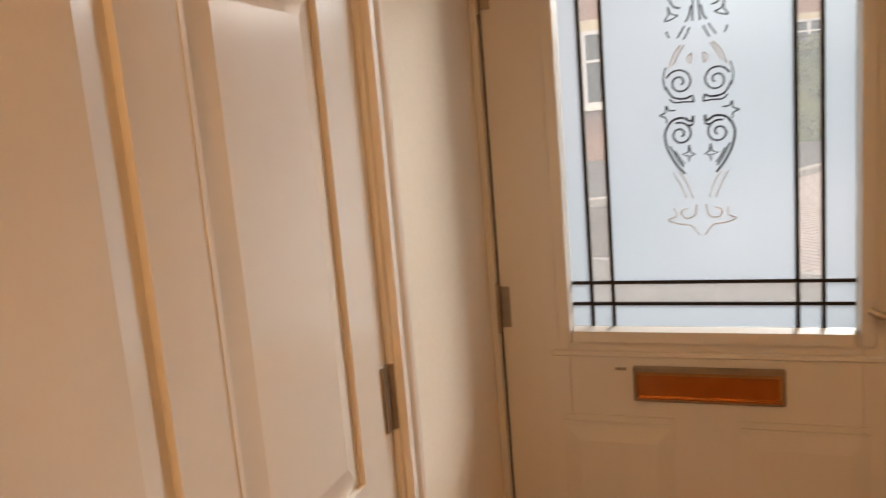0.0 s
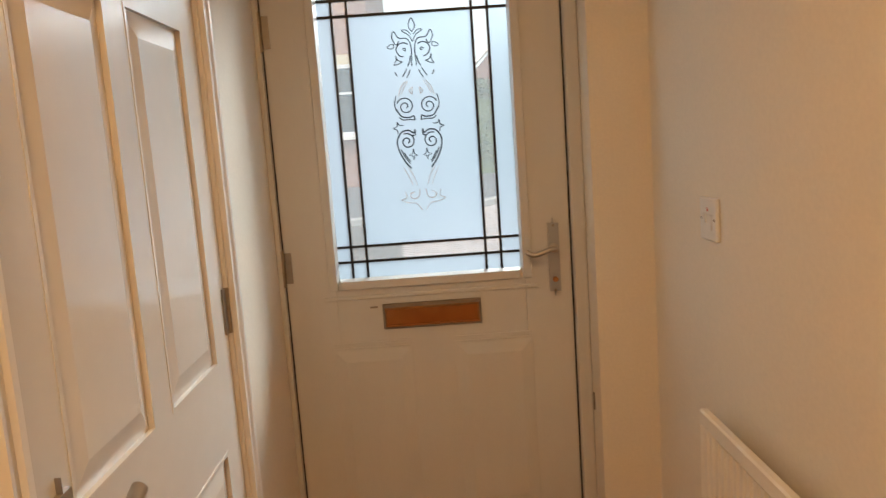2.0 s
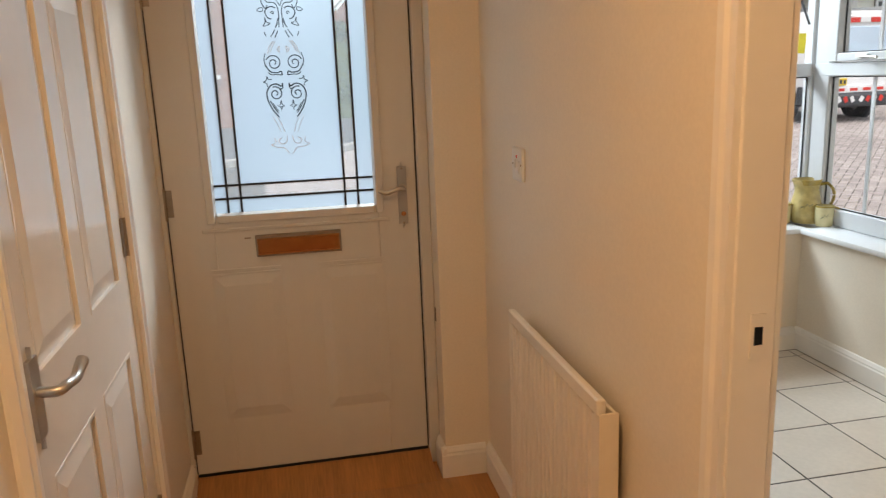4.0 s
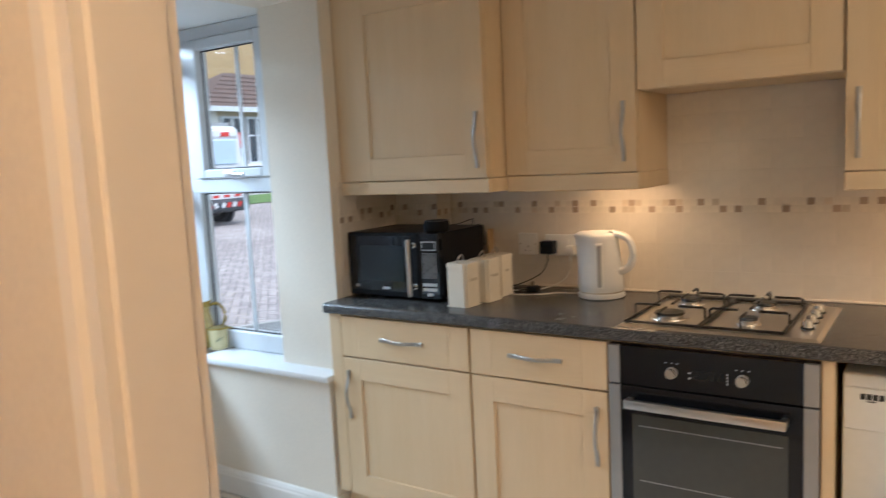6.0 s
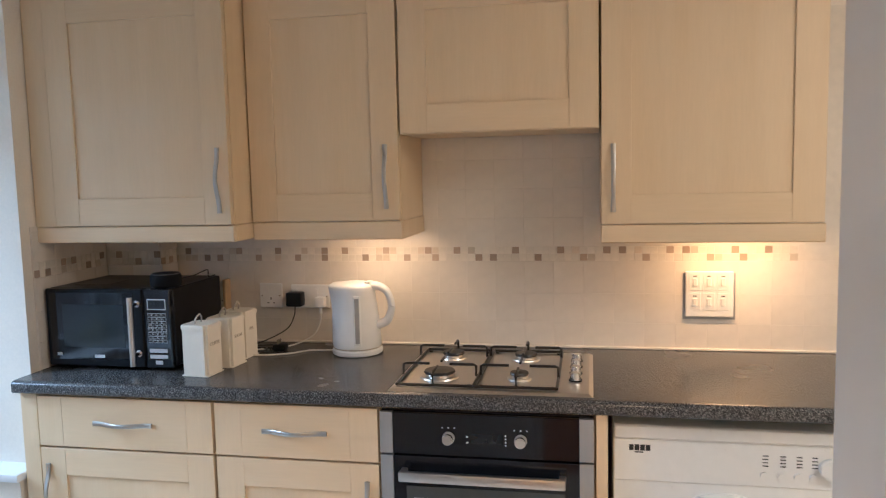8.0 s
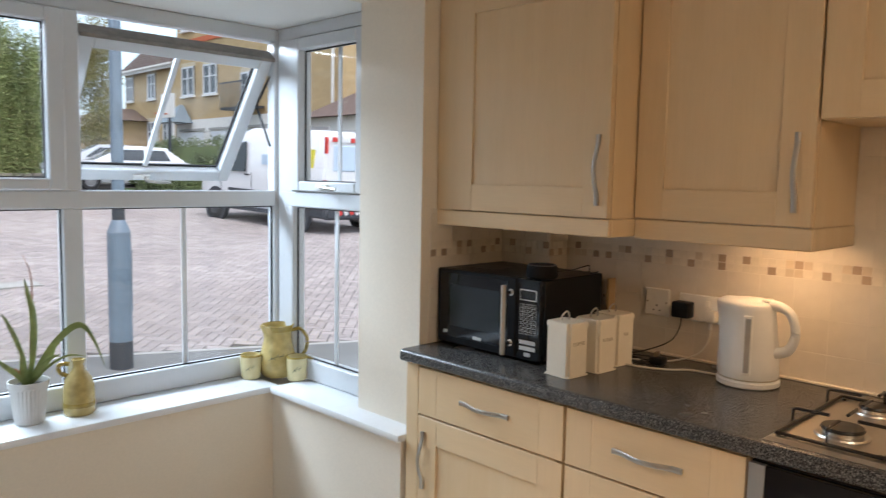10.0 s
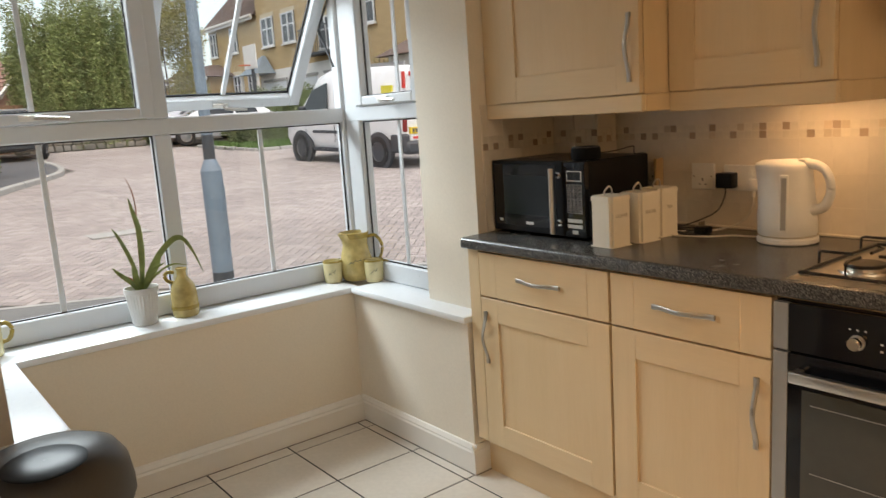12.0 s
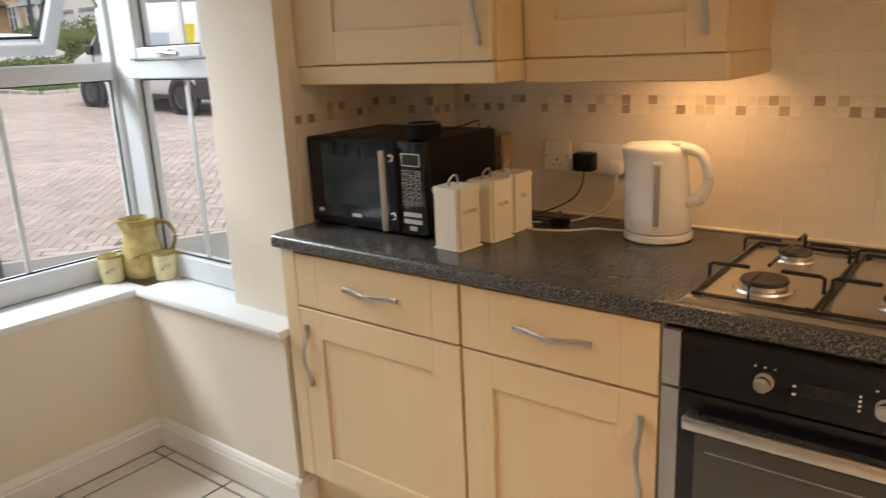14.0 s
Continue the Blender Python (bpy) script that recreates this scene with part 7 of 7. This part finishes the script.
for row in range(2):
    x = 5.2 + 0.13 * row
    while x < 9.0:
        ln = 0.22 + 0.22 * rng.random()
        z0 = gz(26.6) + 0.215 * row
        bm = box(x, x + ln - 0.02, 26.5 - 0.03 * rng.random(), 26.85, z0, z0 + 0.20 + 0.03 * rng.random() * row, 0.03, seg=2)
        part("stone", bm, "rubble", rw, "", True)
        x += ln

# houses


def wall_box(face, a0, a1, d0, d1, z0, z1):
    """A box on a wall: a along it, d into it. face: the way the wall looks, -y or -x."""
    return box(a0, a1, d0, d1, z0, z1) if face == "y" else box(d0, d1, a0, a1, z0, z1)


def house_window(h, x, y, z, w2, hh, bars=True, face="y"):
    wdw = part("window", wall_box(face, x, x + w2, y - 0.05, y + 0.02, z, z + hh), "hwin", h, "white-framed window")
    k = 0.075
    for q in ((x, x + k, z, z + hh), (x + w2 - k, x + w2, z, z + hh), (x + k, x + w2 - k, z, z + k), (x + k, x + w2 - k, z + hh - k, z + hh), (x + w2 / 2 - 0.05, x + w2 / 2 + 0.05, z + k, z + hh - k)):
        part("frame", wall_box(face, q[0], q[1], y - 0.10, y - 0.05, q[2], q[3]), "upvc", wdw)
    if bars:
        part("frame", wall_box(face, x + k, x + w2 - k, y - 0.09, y - 0.05, z + hh * 0.6 - 0.025, z + hh * 0.6 + 0.025), "upvc", wdw)
    part("sill", wall_box(face, x - 0.08, x + w2 + 0.08, y - 0.16, y - 0.04, z - 0.09, z), "render", wdw)
    part("lintel", wall_box(face, x - 0.10, x + w2 + 0.10, y - 0.03, y + 0.01, z + hh, z + hh + 0.22), "ylintel", wdw)


def gable_roof(h, x0, x1, y0, y1, eaves, ridge, material, over=0.35):
    bm = bmesh.new()
    ym = (y0 + y1) / 2
    vs = [bm.verts.new(p) for p in ((x0 - over, y0 - over, eaves), (x1 + over, y0 - over, eaves), (x1 + over, ym, ridge), (x0 - over, ym, ridge), (x1 + over, y1 + over, eaves), (x0 - over, y1 + over, eaves))]
    for f in ((0, 1, 2, 3), (3, 2, 4, 5), (0, 3, 5), (1, 4, 2), (0, 5, 4, 1)):
        bm.faces.new([vs[i] for i in f])
    bmesh.ops.recalc_face_normals(bm, faces=bm.faces)
    r = part("roof", bm, material, h, "tiled pitched roof")
    n = 9
    for i in range(1, n):
        s = i / n
        y, z = y0 - over + (ym - y0 + over) * s, eaves + (ridge - eaves) * s
        part("tile_course", box(x0 - over, x1 + over, y - 0.02, y + 0.03, z - 0.01, z + 0.035), material, r)
    part("fascia", box(x0 - over, x1 + over, y0 - over - 0.03, y0 - over, eaves - 0.14, eaves + 0.05), "render", h, "white fascia board")


hb2 = thing("yellow_house", (26, 32, gz(32)), "three-storey yellow brick block with white windows", "house")
part("wall", box(20.0, 32.0, 24.7, 39.35, 0.9, 11.4), "ybrick", hb2, "yellow brick wall")
gb = part("garage_band", box(19.88, 20.0, 29.0, 39.3, 1.0, 4.22), "render", hb2, "white rendered ground storey")
for y in (29.6, 32.9, 36.2):
    part("garage_door", box(19.84, 19.88, y, y + 2.5, 1.05, 3.55), "upvc", gb, "white garage door")
    part("garage_head", box(19.80, 19.88, y - 0.1, y + 2.6, 3.62, 3.74), "concrete", gb)
part("string_course", box(19.93, 20.0, 24.7, 39.35, 8.16, 8.42), "orange", hb2, "orange brick band")
for y, z in ((37.34, 5.50), (34.93, 5.45), (31.2, 4.75), (27.6, 5.45), (37.34, 8.9), (34.93, 8.9), (31.2, 8.9), (27.6, 8.9)):
    house_window(hb2, y, 20.0, z, 1.38, 1.52, face="x")
part("roof", box(19.6, 32.4, 24.3, 39.7, 11.4, 11.7), "roof", hb2)
bal = part("balcony", box(19.2, 19.95, 30.5, 33.3, 4.48, 4.58), "bumper", hb2, "black railed balcony")
for i in range(15):
    part("baluster", box(19.2, 19.23, 30.52 + 0.195 * i, 30.55 + 0.195 * i, 4.58, 5.70), "bumper", bal)
part("rail", box(19.19, 19.24, 30.5, 33.3, 5.70, 5.76), "bumper", bal)
part("downpipe", cyl((19.93, 25.25, 1.0), 0.07, 10.3, "z", 10), "render", hb2, "white downpipe", True)
ha = thing("pitched_house", (21.7, 43, gz(43)), "yellow brick house with a dark pitched roof", "house")
part("wall", box(20.05, 23.35, 39.36, 46.4, 0.9, 7.35), "ybrick", ha, "yellow brick wall")
bm = bmesh.new()
vs = [bm.verts.new(p) for p in ((19.75, 39.36, 7.36), (19.75, 46.6, 7.36), (21.7, 46.6, 9.30), (21.7, 39.36, 9.30), (23.65, 46.6, 7.36), (23.65, 39.36, 7.36))]
for f in ((0, 1, 2, 3), (3, 2, 4, 5), (0, 3, 5), (1, 4, 2), (0, 5, 4, 1)):
    bm.faces.new([vs[i] for i in f])
bmesh.ops.recalc_face_normals(bm, faces=bm.faces)
rf = part("roof", bm, "roof", ha, "brown tiled pitched roof")
for i in range(1, 10):
    part("tile_course", box(19.75 + 0.195 * i - 0.03, 19.75 + 0.195 * i + 0.02, 39.37, 46.6, 7.36 + 0.194 * i - 0.02, 7.36 + 0.194 * i + 0.035), "roof", rf)
part("fascia", box(19.70, 19.75, 39.36, 46.62, 7.12, 7.40), "render", ha, "white fascia board")
part("gutter", box(19.58, 19.70, 39.36, 46.62, 7.27, 7.38), "render", ha, "white gutter")
for y, z in ((45.15, 5.62), (42.15, 5.60), (42.2, 2.9), (40.2, 2.9)):
    house_window(ha, y, 20.05, z, 0.95, 1.42, face="x")
po = part("porch_roof", frustum((18.3, 20.05, 43.0, 52.5), (19.4, 20.05, 45.2, 50.5), 4.35, 5.15, "z"), "roof", ha, "hipped lean-to roof")
part("porch_fascia", box(18.24, 18.3, 43.0, 52.5, 4.16, 4.36), "render", po)
part("porch_wall", box(18.6, 20.04, 43.4, 52.0, 0.9, 4.34), "ybrick", po)
hc = thing("doorway_canopy", (19.5, 38.5, gz(38)), "small blue-grey pointed canopy at the yellow block", "canopy")
part("canopy_roof", frustum((18.7, 19.86, 37.35, 39.6), (19.7, 19.86, 38.4, 38.55), 4.05, 5.05, "z"), "slate", hc)
for y in (37.45, 39.4):
    part("post", box(18.8, 18.92, y, y + 0.12, 0.9, 4.05), "render", hc)
hr = thing("red_house", (4, 33, gz(31)), "red brick house with a red tiled roof", "house")
part("wall", box(-6.0, 6.1, 31.0, 38.0, 0.9, 3.0), "rbrick", hr, "red brick wall")
gable_roof(hr, -6.0, 6.1, 31.0, 38.0, 3.0, 4.55, "roofred")
part("main_gable_wall", frustum((1.9, 5.0, 0.9, 3.9), (3.4, 3.5, 0.9, 5.5), 30.3, 30.35, "y"), "rbrick", hr)
part("main_barge_board", tube([(1.7, 30.25, 4.0), (3.45, 30.25, 5.6), (5.2, 30.25, 4.0)], 0.08, 4), "render", hr, "white barge boards")
house_window(hr, 2.9, 30.25, 3.2, 1.0, 1.0)
part("gable_wall", frustum((5.45, 7.15, 1.0, 2.6), (6.25, 6.35, 1.0, 3.6), 30.4, 30.45, "y"), "rbrick", hr)
part("barge_board", tube([(5.25, 30.35, 2.55), (6.30, 30.35, 3.75), (7.35, 30.35, 2.55)], 0.09, 4), "render", hr, "white barge boards")
fe = thing("garden_fence", (5.9, 27.5, gz(27.5)), "brown close-boarded garden fence", "fence")
for i in range(14):
    part("board", box(4.9 + 0.15 * i, 5.04 + 0.15 * i, 27.5, 27.53, gz(27.5), gz(27.5) + 1.55), "fence", fe)
hl = thing("brick_house", (-5, 17, gz(16)), "red brick house seen through the front door glass", "house")
part("wall", box(-11.0, -1.05, 16.0, 24.0, 0.2, 6.0), "rbrick", hl, "red brick wall")
house_window(hl, -2.35, 16.0, 1.65, 0.95, 1.5)
house_window(hl, -5.5, 16.0, 1.65, 1.2, 1.5)
gable_roof(hl, -11.0, -1.05, 16.0, 24.0, 6.0, 8.5, "roof")
hoop = thing("basketball_hoop", (13.3, 26.2, gz(26.2)), "white basketball backboard on a dark pole", "basketball hoop")
part("pole", cyl((13.36, 26.2, gz(26.2)), 0.06, 3.3, "z", 12), "bumper", hoop, "", True)
part("backboard", box(13.28, 13.31, 25.66, 26.74, 3.42, 4.28, 0.01), "render", hoop, "white backboard")
part("ring", tube([(13.05 + 0.22 * math.cos(a), 26.2 + 0.22 * math.sin(a), 3.55) for a in [0.5 * i for i in range(13)]], 0.015, 5), "orange", hoop)

# white house across the green, seen past the bay's flank
sheet("green", [(15.9, 13.2, 40), (18.6, 12.6, 40)], "grass", "grass strip in front of the white house", "grass", 0.02)
sheet("footpath", [(18.6, 12.6, 40), (20.9, 12.6, 40)], "concrete", "pale path in front of the white house", "pavement", 0.012)
hw2 = thing("white_house", (22.5, 24, gz(22)), "white rendered house with a grey-brown hipped roof", "house")
part("wall", box(18.0, 27.0, 21.0, 24.0, 0.6, 3.62), "render", hw2, "white rendered wall")
part("plinth_wall", box(17.97, 27.03, 20.96, 21.0, 0.6, 1.5), "rbrick", hw2, "red brick plinth")
bm = frustum((17.6, 27.4, 20.6, 24.4), (20.2, 24.8, 22.4, 22.6), 3.62, 5.1, "z")
rf = part("roof", bm, "roof", hw2, "grey-brown hipped roof")
for i in range(1, 8):
    k = i / 8
    part("tile_course", box(17.6 + 2.6 * k, 27.4 - 2.6 * k, 20.6 + 1.8 * k - 0.02, 20.6 + 1.8 * k + 0.03, 3.62 + 1.48 * k - 0.01, 3.62 + 1.48 * k + 0.04), "roof", rf)
part("fascia", box(17.6, 27.4, 20.55, 20.6, 3.48, 3.66), "upvc", hw2, "white fascia board")
for x in (18.6, 19.75, 20.9, 23.0, 24.2):
    house_window(hw2, x, 21.0, 1.62, 1.0, 1.72)
parked_car(21.8, 19.6, 82, "carw", "white parked car before the white house")

# ---- tiles and paving, piece by piece ----
# kitchen floor
kf = structure("floor_kitchen", box(0.775, XK, YB, WY + 0.02, FZ - 0.15, FZ - 0.001), "fgrout", "dark grout bed under the kitchen floor tiles", "floor")


def tile_mesh(name, lx, ly, lz, ease, material):
    """A tile with an eased upper edge, its middle at the origin and its top at +lz."""
    bm = frustum((-lx / 2, lx / 2, -ly / 2, ly / 2), (-lx / 2, lx / 2, -ly / 2, ly / 2), 0, lz - ease, "z")
    frustum((-lx / 2, lx / 2, -ly / 2, ly / 2), (-lx / 2 + ease, lx / 2 - ease, -ly / 2 + ease, ly / 2 - ease), lz - ease, lz, "z", bm)
    bm.faces.ensure_lookup_table()
    bad = [f for f in bm.faces if abs(f.normal.z) > 0.9 and abs(f.calc_center_median().z - (lz - ease)) < 1e-6]
    bmesh.ops.delete(bm, geom=bad, context="FACES_ONLY")
    bmesh.ops.remove_doubles(bm, verts=bm.verts, dist=1e-6)
    return mesh_of(name, bm, material)


def piece(name, me, parent, m):
    ob = new(name, me)
    ob.parent = parent
    ob.matrix_basis = m
    return ob


TX, TY, GAP = 0.355, 0.347, 0.007
made = {}


def clipped(lo, hi, a, b2):
    return max(lo, a), min(hi, b2)


for i in range(-6, 4):
    for j in range(-14, 4):
        x0, x1 = clipped(0.777, XK, 2.483 - TX * (1 - i) + GAP / 2, 2.483 - TX * (1 - i) + TX - GAP / 2)
        y0, y1 = clipped(YB, WY, 1.394 + TY * j + GAP / 2, 1.394 + TY * (j + 1) - GAP / 2)
        if x1 - x0 < 0.02 or y1 - y0 < 0.02:
            continue
        key = (round(x1 - x0, 3), round(y1 - y0, 3))
        if key not in made:
            made[key] = tile_mesh("floor_tile", *key, 0.0022, 0.0008, "ftile")
        piece("floor_tile", made[key], kf, Matrix.Translation(((x0 + x1) / 2, (y0 + y1) / 2, FZ - 0.0018)))

# wall tiles behind the worktop and on the pier's flank, with a two-row mosaic border
wt = structure("wall_tiling", box(XK - 0.0053, XK, -1.75, 1.40, 0.9, 2.0), "grout", "cream grout behind the wall tiles", "tiling")
wf = structure("wall_tiling_flank", box(2.66, XK - 0.009, 1.396, 1.40, 0.9055, 1.37), "grout", "cream grout behind the flank tiles", "tiling")
ROWS_Z = [(0.9065, 0.994), (0.996, 1.094), (1.096, 1.204), (1.256, 1.354), (1.356, 1.454), (1.456, 1.554), (1.556, 1.654)]
WEST = Matrix(((0, 0, -1, 0), (-1, 0, 0, 0), (0, 1, 0, 0), (0, 0, 0, 1)))
SOUTH = Matrix(((1, 0, 0, 0), (0, 0, -1, 0), (0, 1, 0, 0), (0, 0, 0, 1)))
tiles = {round(z1 - z0, 4): tile_mesh("wall_tile", 0.0990, z1 - z0 + 0.0008, 0.0045, 0.0006, "wtile") for z0, z1 in ROWS_Z}
for k, (z0, z1) in enumerate(ROWS_Z):
    for j in range(-18, 14):
        y = 0.02 + 0.1 * j
        if y < -1.7 or y > 1.345:
            continue
        if k > 3 and not (-0.46 < y < 0.30):
            continue
        piece("wall_tile", tiles[round(z1 - z0, 4)], wt, Matrix.Translation((XK - 0.0015, y, (z0 + z1) / 2)) @ WEST)
    for x in (2.712, 2.812, 2.912, 3.012, 3.09):
        if k < 4:
            piece("wall_tile", tiles[round(z1 - z0, 4)], wf, Matrix.Translation((x, 1.3985, (z0 + z1) / 2)) @ SOUTH)
bx2 = thing("pipe_boxing", (3.09, 1.285, 0.9055), "tiled pipe boxing in the worktop's back corner", "boxing")
tagged(bx2, kind="structure")
part("box", box(3.034, XK - 0.0095, 1.176, 1.3955, 0.9055, 1.367), "grout", bx2)
for z0, z1 in ROWS_Z[:4]:
    hh = z1 - z0
    for y in (1.2315, 1.3375):
        part("boxing_tile", box(3.0295, 3.0338, y - 0.052, y + 0.052, z0, z1, 0.001), "wtile", bx2)
    part("boxing_tile", box(3.034, XK - 0.0105, 1.1715, 1.1758, z0, z1, 0.001), "wtile", bx2)
mosaic = {k: tile_mesh("mosaic_tile", 0.0244, 0.0238, 0.0036, 0.0008, k) for k in ("mos_a", "mos_b", "mos_c")}
dice = random.Random(7)
PITCH = 0.0256
BROWN = {1: (1.126, 0.917, 0.761, 0.604, 0.505, 0.349, 0.199, 0.097, -0.106, -0.259, -0.414, -0.463, -0.62, -0.67, -0.826, -0.927),
         0: (1.052, 0.998, 0.839, 0.685, 0.581, 0.427, 0.273, 0.173, 0.018, -0.03, -0.182, -0.336, -0.541, -0.747, -0.849)}
FLANK = {1: (2.815, 2.861, 3.009), 0: (2.664, 2.735, 2.935)}
for r in range(2):
    z = 1.2175 + 0.025 * r
    dark = {round((1.385 - y) / PITCH) for y in BROWN[r]}
    for j in range(94):
        kind2 = "mos_a" if j in dark else "mos_c" if dice.random() < 0.10 else "mos_b"
        piece("mosaic_tile", mosaic[kind2], wt, Matrix.Translation((XK - 0.0022, 1.385 - PITCH * j, z)) @ WEST)
    dark = {round((x - 2.675) / PITCH) for x in FLANK[r]}
    for i in range(14):
        kind2 = "mos_a" if i in dark else "mos_c" if dice.random() < 0.10 else "mos_b"
        piece("mosaic_tile", mosaic[kind2], wf, Matrix.Translation((2.675 + PITCH * i, 1.3982, z)) @ SOUTH)
    for j in range(8):
        part("boxing_mosaic", box(3.0302, 3.0336, 1.1885 + PITCH * j - 0.012, 1.1885 + PITCH * j + 0.012, z - 0.0119, z + 0.0119, 0.0006), "mos_a" if (r, j) in ((1, 6), (0, 3), (1, 0)) else "mos_b", bx2)
    for j in range(4):
        part("boxing_mosaic", box(3.046 + PITCH * j - 0.012, 3.046 + PITCH * j + 0.012, 1.1722, 1.1756, z - 0.0119, z + 0.0119, 0.0006), "mos_a" if (r, j) in ((0, 0), (0, 2)) else "mos_b", bx2)

# herringbone block paving
pv = sheet("road", [(4.4, 5.0, 12), (5.72, 2.6, 17), (7.6, -2, 17), (10, -2, 18), (20, -4, 20), (28, -6, 26)], "joint", "red herringbone block paving", "road", -0.006)
L, Wd, J = 0.20, 0.10, 0.007
verts, faces, near = [], [], []
TURN = radians(46)
ca, sa = math.cos(TURN), math.sin(TURN)
slope = math.atan(0.045)


def inside(x, y):
    if not (edge_y(x) + 0.12 < y < (26.4 if 5.3 < x < 9.9 else 21) and not (x > 13.2 and y > 15.9) and -1.5 + 0.0 * y < x < 4.5 + 0.72 * y):
        return False
    if x < 5.2 and y > 14.5 and y > 14.6 + max(0, x - 1.5) * 1.15:
        return False
    return x > 0.06 * y - 0.8


for a in range(-165, 165):
    for b2 in range(-70, 115):
        for vert in (0, 1):
            # step pattern of the herringbone in its own grid
            if vert:
                u, v = a * 0.1 + b2 * 0.4 + 0.25, a * 0.1
                w2, h2 = Wd, L
            else:
                u, v = a * 0.1 + b2 * 0.4 + 0.1, a * 0.1 + 0.05
                w2, h2 = L, Wd
            x, y = 3.0 + ca * u - sa * v, 8.0 + sa * u + ca * v
            if not inside(x, y):
                continue
            if 5.8 < y < 8.4 and 1.3 < x < 5.2 and len(near) < 290:
                near.append((x, y, vert))
                continue
            hw, hh = w2 / 2 - J / 2, h2 / 2 - J / 2
            dz = 0.0025 * (dice.random() - 0.5)
            base = len(verts)
            for e, zz in ((0, -0.012), (0.004, 0.0)):
                for su, sv in ((-1, -1), (1, -1), (1, 1), (-1, 1)):
                    uu, vv = u + su * (hw - e), v + sv * (hh - e)
                    xx, yy = 3.0 + ca * uu - sa * vv, 8.0 + sa * uu + ca * vv
                    verts.append((xx, yy, gz(yy) + zz + dz))
            faces.append((base + 4, base + 5, base + 6, base + 7))
            for q in range(4):
                faces.append((base + q, base + (q + 1) % 4, base + 4 + (q + 1) % 4, base + 4 + q))
me = bpy.data.meshes.new("paving_blocks")
me.from_pydata(verts, [], faces)
me.materials.append(M["paver"])
rest = new("paving_blocks", me)
rest.parent = pv
tagged(rest, kind="stuff")
blocks = [tile_mesh("paving_block", L - J, Wd - J, 0.012, 0.004, "paver"), tile_mesh("paving_block", Wd - J, L - J, 0.012, 0.004, "paver")]
for x, y, vert in near:
    piece("paving_block", blocks[vert], pv, Matrix.Translation((x, y, gz(y) - 0.012)) @ Matrix.Rotation(slope, 4, "X") @ Matrix.Rotation(TURN, 4, "Z"))
